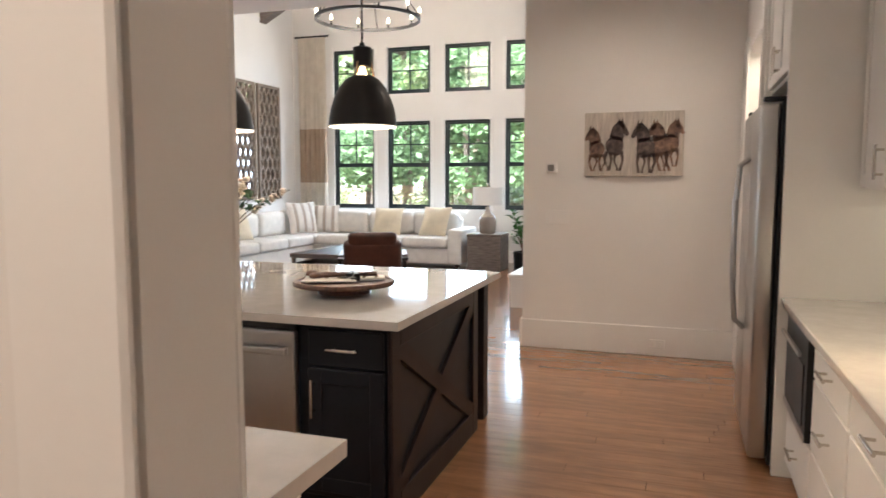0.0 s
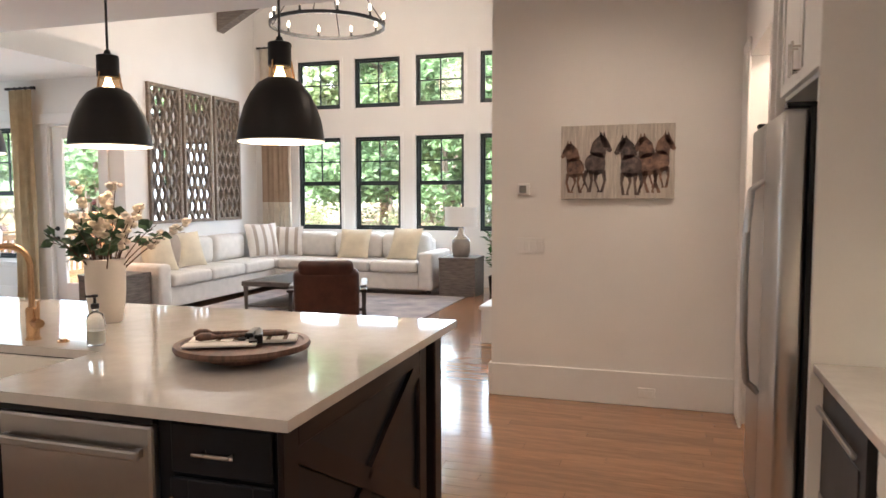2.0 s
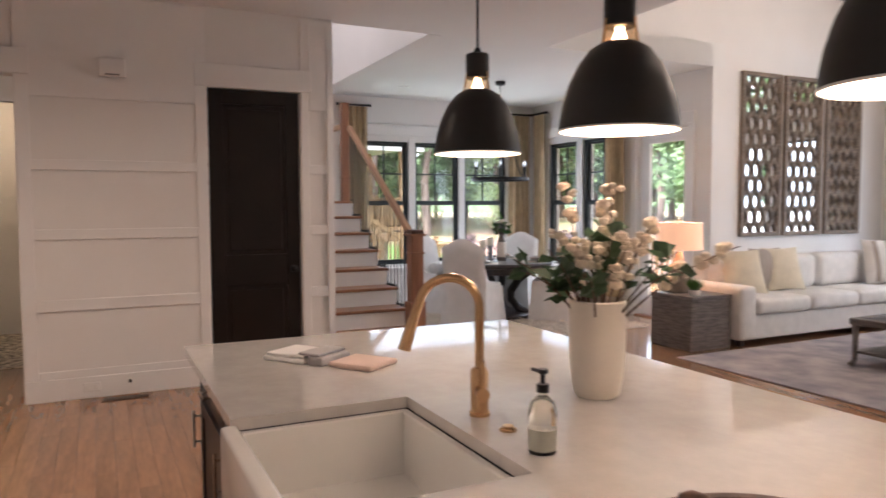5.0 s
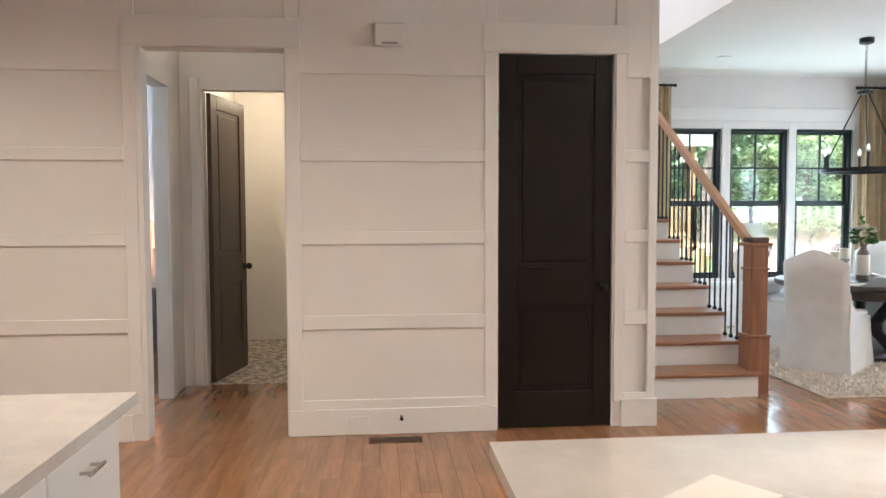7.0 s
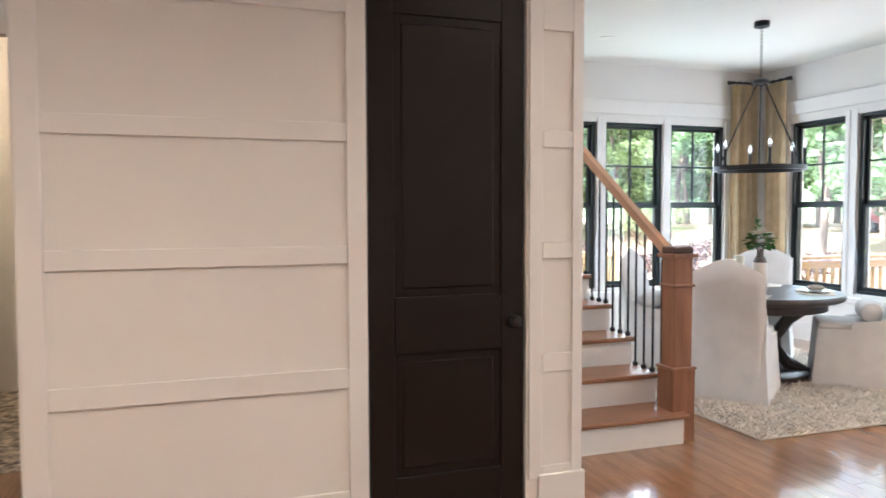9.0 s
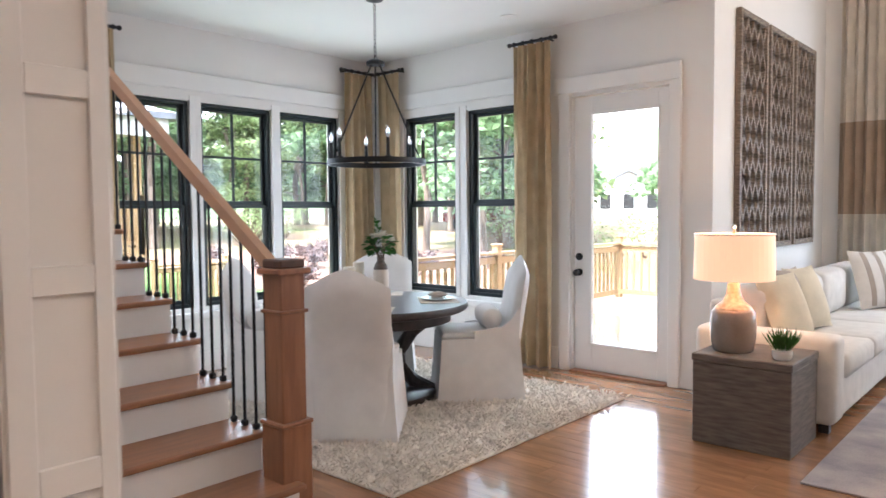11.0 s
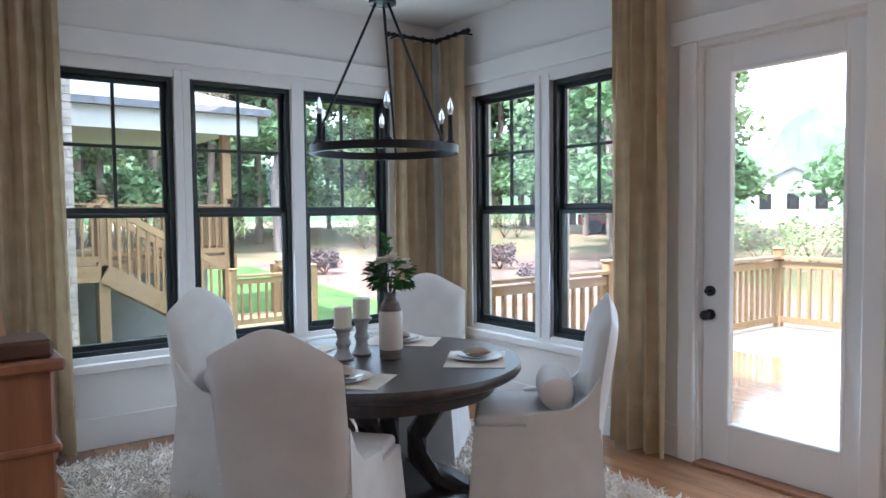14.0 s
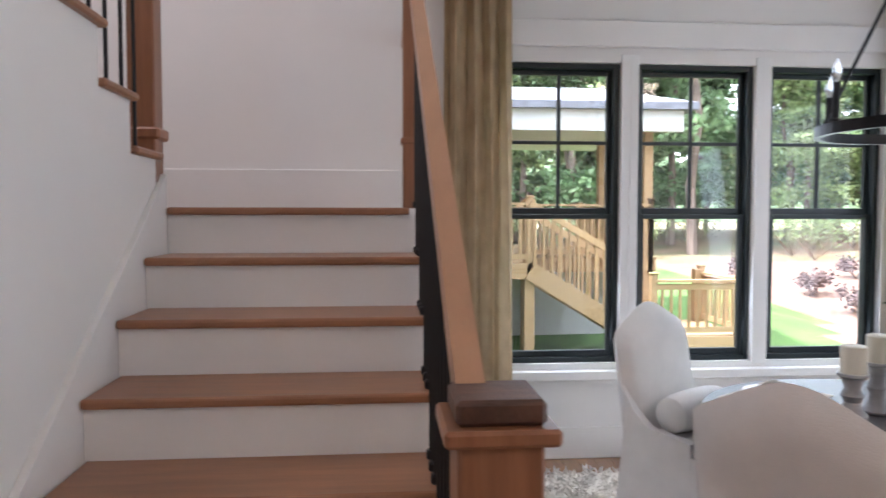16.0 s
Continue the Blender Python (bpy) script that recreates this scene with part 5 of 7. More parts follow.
throw_pillow(-6.38, 8.62, 0.50, 75, -22, M_YELLOW, "pale straw throw pillow leaning on the sofa arm")
throw_pillow(-6.42, 9.32, 0.50, 80, -20, M_YELLOW, "pale straw throw pillow on the sofa")
throw_pillow(-6.52, 9.15, 0.50, 88, -12, M_TAUPE, "taupe linen throw pillow behind a straw one", 0.5)
throw_pillow(-6.25, 10.95, 0.50, 60, -18, M_SOFA, "cream and taupe striped throw pillow in the corner", 0.58, M_TAUPE)
throw_pillow(-6.02, 11.22, 0.50, 20, -18, M_SOFA, "cream and taupe striped throw pillow in the corner", 0.52, M_TAUPE)
throw_pillow(-4.82, 11.18, 0.50, 5, -28, M_YELLOW, "pale straw throw pillow on the sofa", 0.52)
throw_pillow(-3.98, 11.16, 0.50, -12, -26, M_YELLOW, "pale straw throw pillow near the sofa arm", 0.54)


def cube_table(x0, x1, y0, y1, h, label):
    t = thing("end_table", pose((x0 + x1) / 2, (y0 + y1) / 2, 0), label, "side table", "grey cube side tables")
    a, b = (x1 - x0) / 2, (y1 - y0) / 2
    part("body", box((-a, -b, 0), (a, b, h - 0.05), 0.006), M_GREYWOOD, t)
    part("top", box((-a - 0.006, -b - 0.006, h - 0.049), (a + 0.006, b + 0.006, h), 0.006), M_GREYWOOD, t)
    return t


cube_table(-6.70, -6.12, 7.53, 8.08, 0.56, "square grey wood side table at the sofa's end")
cube_table(-3.25, -2.70, 10.80, 11.35, 0.58, "square grey wood side table under the window")


def table_lamp(x, y, z, lit, watts=3.2):
    t = thing("table_lamp", pose(x, y, z), "lit taupe ceramic table lamp with drum shade" if lit else "unlit grey ceramic table lamp with white shade", "table lamp", "ceramic table lamps")
    part("base", lathe(bmesh.new(), [(0.11, 0), (0.122, 0.01), (0.135, 0.08), (0.138, 0.16), (0.13, 0.25), (0.115, 0.265)], 32), mat("taupe glaze", (0.30, 0.25, 0.21), 0.18, vary=0.08), t, smooth=True)
    part("shoulder", lathe(bmesh.new(), [(0.115, 0.265), (0.11, 0.28), (0.06, 0.32), (0.045, 0.36), (0.036, 0.42), (0.03, 0.43)], 32), mat("crackled cream glaze", (0.55, 0.44, 0.33), 0.12, vary=0.2, scale=40), t, smooth=True)
    part("stem", rod(bmesh.new(), (0, 0, 0.43), (0, 0, 0.775), 0.008), M_BRASS, t)
    bm = lathe(bmesh.new(), [(0.242, 0.455), (0.236, 0.735)], 40)
    for f in [f for f in bm.faces if len(f.verts) > 4]:
        bm.faces.remove(f)
    part("shade", bm, M_SHADE_LIT if lit else M_SHADE, t, "glowing linen drum shade" if lit else "white drum shade")
    bm = lathe(bmesh.new(), [(0.232, 0.735), (0.242, 0.735), (0.242, 0.742), (0.232, 0.742), (0.232, 0.735)], 40)
    part("trim", bm, M_SHADE, t)
    part("finial", lathe(bmesh.new(), [(0.008, 0.775), (0.016, 0.785), (0.008, 0.80), (0.0, 0.802)], 12), M_NICKEL, t, smooth=True)
    bm = bmesh.new()
    for a in (0, 2.09, 4.19):
        rod(bm, (0, 0, 0.74), (0.234 * math.cos(a), 0.234 * math.sin(a), 0.736), 0.003, seg=6)
    part("spider", bm, M_NICKEL, t)
    if lit:
        part("bulb", lathe(bmesh.new(), [(0.0, 0.52), (0.028, 0.54), (0.03, 0.57), (0.016, 0.62)], 14), M_BULB, t, smooth=True)
        point_lamp("table_lamp_light", (x, y, z + 0.66), watts, 0.04, (1.0, 0.66, 0.38))
    return t


table_lamp(-6.53, 7.75, 0.56, True)
table_lamp(-2.98, 11.05, 0.58, False)

# bedroom glimpsed through the hall
ns = thing("nightstand", pose(-10.25, -0.42, 0), "dark grey nightstand against the bedroom wall", "nightstand")
part("body", box((-0.24, -0.27, 0.06), (0.22, 0.27, 0.58), 0.006), M_DARKSIDE, ns)
part("top", box((-0.24, -0.29, 0.581), (0.24, 0.29, 0.61), 0.006), M_DARKSIDE, ns)
for z in (0.09, 0.34):
    dr = part("drawer", box((0.221, -0.25, z), (0.236, 0.25, z + 0.23), 0.004), M_DARKSIDE, ns)
    part("knob", rod(bmesh.new(), (0.236, 0, z + 0.115), (0.258, 0, z + 0.115), 0.014, seg=12), M_NICKEL, dr)
for y in (-0.22, 0.22):
    part("foot", box((-0.2, y - 0.03, 0), (0.2, y + 0.03, 0.06)), M_DARKSIDE, ns)
table_lamp(-10.25, -0.42, 0.61, True, 0.7)


def potted_grass(x, y, z):
    t = thing("potted_grass", pose(x, y, z), "small green grass plant in a white bowl", "plant")
    part("bowl", lathe(bmesh.new(), [(0.045, 0), (0.058, 0.02), (0.058, 0.055), (0.052, 0.055), (0.0, 0.05)], 22), M_SINK, t, smooth=True)
    bm = bmesh.new()
    r = random.Random(3)
    for i in range(150):
        a, q = r.uniform(0, 6.28), r.uniform(0, 0.045)
        c = (q * math.cos(a), q * math.sin(a), 0.05)
        leaf_quad(bm, c, (math.cos(a) * q * 12 + r.uniform(-.2, .2), math.sin(a) * q * 12 + r.uniform(-.2, .2), 1), (math.sin(a), 1, 0.1), r.uniform(0.09, 0.16), 0.007)
    part("blades", bm, M_GREEN, t)


potted_grass(-6.21, 7.66, 0.56)
pot = thing("grey_planter", pose(-6.62, 8.0, 0.56), "small grey ceramic pot behind the lamp", "pot")
part("pot", lathe(bmesh.new(), [(0.03, 0), (0.04, 0.005), (0.04, 0.08), (0.035, 0.08), (0.0, 0.03)], 20), M_STONE, pot, smooth=True)


def coffee_table():
    t = thing("coffee_table", pose(-4.55, 9.05, 0.012), "grey wood coffee table with a glass top", "coffee table")
    a, b, h = 0.45, 0.72, 0.44
    for x in (-a + 0.04, a - 0.04):
        for y in (-b + 0.04, b - 0.04):
            part("leg", tube(bmesh.new(), [(x * 1.06, y * 1.04, 0.0), (x, y, 0.06), (x, y, 0.25), (x, y, h - 0.03)], [0.03, 0.022, 0.024, 0.036], 8), M_GREYWOOD, t, smooth=True)
    bm = bmesh.new()
    bx(bm, (-a, -b, h - 0.06), (a, -b + 0.09, h), 0.006), bx(bm, (-a, b - 0.09, h - 0.06), (a, b, h), 0.006)
    bx(bm, (-a, -b + 0.09, h - 0.06), (-a + 0.09, b - 0.09, h), 0.006), bx(bm, (a - 0.09, -b + 0.09, h - 0.06), (a, b - 0.09, h), 0.006)
    part("top_frame", bm, M_GREYWOOD, t)
    part("glass_top", box((-a + 0.09, -b + 0.09, h - 0.02), (a - 0.09, b - 0.09, h - 0.008)), M_DARKSIDE, t, "dark glossy inset top")
    part("shelf", box((-a + 0.03, -b + 0.03, 0.12), (a - 0.03, b - 0.03, 0.145), 0.004), M_GREYWOOD, t)


coffee_table()
bowl = thing("greenery_bowl", pose(-4.4, 9.1, 0.452), "low bowl of greenery on the coffee table", "bowl")
part("bowl", lathe(bmesh.new(), [(0.08, 0), (0.17, 0.04), (0.18, 0.06), (0.165, 0.055), (0.0, 0.02)], 26), M_GREYWOOD, bowl, smooth=True)
bm = bmesh.new()
for i in range(120):
    a, q = rng.uniform(0, 6.28), rng.uniform(0, 0.15)
    leaf_quad(bm, (q * math.cos(a), q * math.sin(a), 0.05), (rng.uniform(-1, 1), rng.uniform(-1, 1), rng.uniform(0.1, 0.8)), (0, 0, 1), 0.06, 0.03)
part("leaves", bm, M_LEAF, bowl)


def armchair():
    t = thing("leather_armchair", pose(-3.30, 7.30, 0.012, 0, 0, 23), "brown leather armchair with a wooden frame", "armchair")
    part("seat", box((-0.30, -0.22, 0.26), (0.30, 0.42, 0.42), 0.04, 3), M_LEATHER, t, smooth=True)
    bm = box((-0.31, -0.07, 0), (0.31, 0.07, 0.60), 0.045, 3)
    part("backrest", bm, M_LEATHER, t, smooth=True, at=pose(0, -0.27, 0.19, 14))
    bm = box((-0.26, -0.05, 0), (0.26, 0.055, 0.17), 0.05, 3)
    part("headrest", bm, M_LEATHER, t, smooth=True, at=pose(0, -0.41, 0.70, 18))
    for s in (-1, 1):
        part("leg", beam(bmesh.new(), (s * 0.35, 0.38, 0.0), (s * 0.35, 0.36, 0.56), 0.035, 0.05), M_TABLE, t)
        part("leg", beam(bmesh.new(), (s * 0.35, -0.36, 0.0), (s * 0.35, -0.28, 0.56), 0.035, 0.05), M_TABLE, t)
        part("armrest", box((s * 0.35 - 0.035, -0.34, 0.545), (s * 0.35 + 0.035, 0.42, 0.575), 0.01, 2), M_TABLE, t)
        part("arm_pad", box((s * 0.35 - 0.033, -0.2, 0.576), (s * 0.35 + 0.033, 0.40, 0.60), 0.008), M_STONE, t, "pale padded arm top")
        part("rail", beam(bmesh.new(), (s * 0.35, -0.34, 0.27), (s * 0.35, 0.37, 0.30), 0.025, 0.05), M_TABLE, t)
    for y in (-0.3, 0.36):
        part("stretcher", box((-0.335, y - 0.015, 0.25), (0.335, y + 0.015, 0.28)), M_TABLE, t)


armchair()
solid("living_rug", bx(bmesh.new(), (-5.98, 7.20, 0), (-2.84, 10.78, 0.012), 0.004), M_RUGL, "large faded grey and taupe patterned rug", "rug")
h_ = thing("fireplace_hearth", pose(0, 0, 0), "raised white hearth block by the wall", "hearth")
part("block", box((-1.82, 7.72, 0), (-1.272, 9.8, 0.34), 0.005), M_TRIM, h_)
part("slab", box((-1.84, 7.70, 0.34), (-1.272, 9.82, 0.38), 0.006), M_TRIM, h_)

fig = thing("fiddle_leaf_plant", pose(-2.42, 11.25, 0), "leafy fig plant in a black pot", "plant")
part("pot", lathe(bmesh.new(), [(0.13, 0), (0.16, 0.01), (0.18, 0.28), (0.165, 0.28), (0.15, 0.22), (0.0, 0.22)], 28), M_BLACK, fig, smooth=True)
bm, bs = bmesh.new(), bmesh.new()
for i in range(7):
    a = rng.uniform(0, 6.28)
    tipp = Vector((0.2 * math.cos(a), 0.2 * math.sin(a), rng.uniform(0.55, 1.0)))
    tube(bs, [(0, 0, 0.2), tuple(tipp * 0.5 + Vector((0, 0, 0.15))), tuple(tipp)], [0.012, 0.009, 0.004], 6)
    for k in range(13):
        f = rng.uniform(0.45, 1.05)
        leaf_quad(bm, Vector((0, 0, 0.2)).lerp(tipp, f), (rng.uniform(-1, 1), rng.uniform(-1, 1), rng.uniform(-0.2, 0.7)), (0, 0, 1), rng.uniform(0.12, 0.2), rng.uniform(0.07, 0.12))
part("stems", bs, M_TWIG, fig)
part("leaves", bm, M_GREEN, fig, "broad dark green leaves")


def lattice_panel(y0):
    """A mirrored wall panel with wavy upright strips that meet and part."""
    w, h, n, waves = 0.70, 2.0, 4, 5
    t = thing("mirror_panel", pose(-7.03, y0, 1.10), "mirrored wall panel with driftwood diamond lattice", "wall art", "three mirrored lattice panels")
    part("mirror", box((-0.016, 0.03, 0.03), (-0.008, w - 0.03, h - 0.03)), M_MIRROR, t, "mirror glass")
    bm = bmesh.new()
    for a, b in (((0, 0), (0.05, h)), ((w - 0.05, 0), (w, h)), ((0.05, 0), (w - 0.05, 0.05)), ((0.05, h - 0.05), (w - 0.05, h))):
        bx(bm, (-0.018, a[0], a[1]), (0.03, b[0], b[1]), 0.004)
    part("frame", bm, M_LATTICE, t)
    pitch = (w - 0.1) / n
    steps = waves * 8
    for k in range(n + 1):
        for ph in (1, -1):
            if (k == 0 and ph < 0) or (k == n and ph > 0):
                continue
            bm = bmesh.new()
            rows = []
            for j in range(steps + 1):
                f = j / steps
                z = 0.05 + f * (h - 0.1)
                y = 0.05 + k * pitch + ph * pitch / 2 * (1 - math.cos(2 * math.pi * waves * f)) / 2
                rows.append([bm.verts.new((x, y + s * 0.017, z)) for x, s in ((-0.007, -1), (0.018, -1), (0.018, 1), (-0.007, 1))])
            for p, q in zip(rows, rows[1:]):
                for i in range(4):
                    bm.faces.new((p[i], p[(i + 1) % 4], q[(i + 1) % 4], q[i]))
            bmesh.ops.recalc_face_normals(bm, faces=bm.faces)
            part("lattice_strip", bm, M_LATTICE, t)
    return t


for y in (9.20, 9.96, 10.74):
    lattice_panel(y)


def curtain(name, p, q, z0, z1, mats, label, bands=None, folds=5, depth=0.05):
    """A pleated curtain hanging from p to q (x, y), with horizontal bands of colour."""
    t = thing(name, pose(p[0], p[1], 0), label, "curtain", "drapes")
    p, q = Vector((*p, 0)), Vector((*q, 0))
    d = q - p
    side = Vector((-d.y, d.x, 0)).normalized()
    for (a, b), m_ in zip(bands or [(z0, z1)], mats):
        bm = bmesh.new()
        cols = folds * 10
        zs = np.linspace(a, b, max(3, int((b - a) / 0.25)))
        grid = []
        for i in range(cols + 1):
            f = i / cols
            col = []
            for z in zs:
                g = (z - z0) / (z1 - z0)
                ph = f * folds * 2 * math.pi + 0.5 * math.sin(g * 3 + f * 5)
                amp = depth * (1.0 - 0.35 * g) * (0.8 + 0.3 * math.sin(f * 17))
                pinch = 1 + 0.08 * (1 - g)
                pos = d * (0.5 + (f - 0.5) * pinch) + side * (amp * math.sin(ph) + 0.01 * math.sin(2 * ph + g * 4))
                col.append(bm.verts.new((pos.x, pos.y, z)))
            grid.append(col)
        for c0, c1 in zip(grid, grid[1:]):
            for k in range(len(zs) - 1):
                bm.faces.new((c0[k], c1[k], c1[k + 1], c0[k + 1]))
        part("drape", bm, m_, t, smooth=True)
    ext = d.normalized() * 0.05
    bm = rod(bmesh.new(), -ext + Vector((0, 0, z1 + 0.02)), d + ext + Vector((0, 0, z1 + 0.02)), 0.014, seg=10)
    for e in (-ext, d + ext):
        bmesh.ops.create_uvsphere(bm, u_segments=10, v_segments=6, radius=0.022, matrix=Matrix.Translation(e + Vector((0, 0, z1 + 0.02))))
    part("rod", bm, M_BLACK, t, "black curtain rod", True)
    for i in range(folds + 1):
        c = d * (i / folds)
        bm = lathe(bmesh.new(), [(0.016, -0.006), (0.022, -0.006), (0.022, 0.006), (0.016, 0.006), (0.016, -0.006)], 12)
        bmesh.ops.rotate(bm, verts=bm.verts, cent=(0, 0, 0), matrix=d.to_track_quat("Z", "Y").to_matrix())
        bmesh.ops.translate(bm, verts=bm.verts, vec=c + Vector((0, 0, z1 + 0.02)))
        part("ring", bm, M_BLACK, t)
    bm = bmesh.new()
    for e in (d * 0.1, d * 0.9):
        rod(bm, e + Vector((0, 0, z1 + 0.02)), e + Vector((0, 0, z1 + 0.02)) + side * 0.11, 0.008, seg=8)
    part("bracket", bm, M_BLACK, t)
    return t


curtain("curtain", (-10.78, 5.38), (-10.78, 5.78), 0.02, 2.95, [M_CURTAIN], "gold linen curtain beside the stairs", folds=4)
curtain("curtain", (-10.78, 8.22), (-10.78, 8.60), 0.02, 2.95, [M_CURTAIN], "gold linen curtain in the nook's corner", folds=4)
curtain("curtain", (-10.70, 8.63), (-10.38, 8.63), 0.02, 2.95, [M_CURTAIN], "gold linen curtain in the nook's corner", folds=3)
curtain("curtain", (-8.86, 8.62), (-8.46, 8.62), 0.02, 2.97, [M_CURTAIN], "gold linen curtain beside the deck door", folds=4)
curtain("curtain", (-6.86, 11.88), (-6.30, 11.88), 0.02, 4.04, [M_CURTL, M_CURTB, M_CURTL], "ivory curtain with a broad tan band", [(0.02, 1.39), (1.39, 2.38), (2.38, 4.04)], folds=6)


def ring_chandelier(name, m, radius, n, candle, drop, lit, label):
    t = thing(name, m, label, "chandelier")
    part("ring", lathe(bmesh.new(), [(radius - 0.012, -0.02), (radius + 0.012, -0.02), (radius + 0.012, 0.02), (radius - 0.012, 0.02), (radius - 0.012, -0.02)], 56), M_BLACK, t)
    for i in range(n):
        a = 2 * math.pi * (i + 0.5) / n
        x, y = radius * math.cos(a), radius * math.sin(a)
        c = part("candle", lathe(bmesh.new(), [(0.022, 0.02), (0.022, 0.03), (0.013, 0.032), (0.013, 0.02 + candle), (0.0, 0.02 + candle)], 10, (x, y, 0)), M_BLACK, t)
        part("bulb", lathe(bmesh.new(), [(0.008, 0.02 + candle), (0.017, 0.045 + candle), (0.014, 0.075 + candle), (0.002, 0.105 + candle)], 10, (x, y, 0)), M_BULB if lit else M_BULBOFF, c, "lit candle bulb" if lit else "clear candle bulb", True)
    for i in range(3 if not lit else 4):
        a = 2 * math.pi * (i + 0.15) / (3 if not lit else 4)
        part("hanger", rod(bmesh.new(), (radius * math.cos(a), radius * math.sin(a), 0.02), (0.03 * math.cos(a), 0.03 * math.sin(a), drop), 0.007, seg=8), M_BLACK, t)
    part("hub", lathe(bmesh.new(), [(0.0, drop - 0.02), (0.07, drop - 0.015), (0.07, drop + 0.01), (0.03, drop + 0.03), (0.0, drop + 0.03)], 20), M_BLACK, t, smooth=True)
    return t


nc = ring_chandelier("nook_chandelier", pose(-8.99, 6.99, 1.84), 0.37, 6, 0.14, 0.76, False, "black ring chandelier with clear candle bulbs")
bm = bmesh.new()
for k in range(14):
    z = 0.80 + k * 0.032
    tube(bm, [(0.011 * math.cos(a) * (1 if k % 2 else 0), 0.011 * math.cos(a) * (0 if k % 2 else 1), z + 0.018 * math.sin(a)) for a in np.linspace(0, 5.9, 9)], 0.003, 5)
part("chain", bm, M_BLACK, nc)
part("canopy", lathe(bmesh.new(), [(0.012, 1.22), (0.065, 1.235), (0.065, CEIL - 1.84)], 22), M_BLACK, nc, smooth=True)
lc = ring_chandelier("living_chandelier", pose(-4.12, 9.0, 3.60), 0.70, 10, 0.06, 1.0, True, "large black ring chandelier with lit bulbs")
part("rod", rod(bmesh.new(), (0, 0, 1.0), (0, 0, 2.45), 0.012), M_BLACK, lc)
point_lamp("chandelier_light", (-4.12, 9.0, 3.78), 30, 0.5)

# ---- breakfast nook ----
rb = bx(bmesh.new(), (-10.6, 5.66, 0), (-7.48, 8.16, 0.012), 0.004)
solid("shag_rug_base", rb, M_SHAG, "backing of a beige shag rug", "rug")
bm = bmesh.new()
r5 = random.Random(5)
for i in range(17000):
    x, y = r5.uniform(-10.6, -7.47), r5.uniform(5.65, 8.17)
    leaf_quad(bm, (x, y, 0.010), (r5.uniform(-1, 1), r5.uniform(-1, 1), 0.55), (r5.uniform(-1, 1), r5.uniform(-1, 1), 0.6), r5.uniform(0.04, 0.07), 0.016)
solid("shag_rug_pile", bm, M_SHAG, "thick beige shag rug under the dining table", "rug", kind="stuff")

TC = (-9.00, 6.95)
tb = thing("round_dining_table", pose(*TC, 0.012), "round dark wood pedestal dining table", "dining table")
part("tabletop", lathe(bmesh.new(), [(0.70, 0.685), (0.725, 0.70), (0.735, 0.715), (0.735, 0.735), (0.725, 0.748), (0.0, 0.748)], 64), M_TABLE, tb, smooth=True)
part("apron", lathe(bmesh.new(), [(0.58, 0.60), (0.60, 0.605), (0.60, 0.684)], 48), M_TABLE, tb, smooth=True)
for i in range(4):
    a = math.pi / 4 + i * math.pi / 2
    c, s = math.cos(a), math.sin(a)
    pts = [(0.44 * c, 0.44 * s, 0.62), (0.30 * c, 0.30 * s, 0.52), (0.19 * c, 0.19 * s, 0.36), (0.19 * c, 0.19 * s, 0.24), (0.30 * c, 0.30 * s, 0.12), (0.46 * c, 0.46 * s, 0.045)]
    part("leg", tube(bmesh.new(), pts, [0.05, 0.055, 0.055, 0.055, 0.055, 0.045], 8), M_TABLE, tb, smooth=True)
part("base", lathe(bmesh.new(), [(0.46, 0.0), (0.48, 0.01), (0.48, 0.06), (0.44, 0.075), (0.0, 0.075)], 40), M_TABLE, tb, smooth=True)


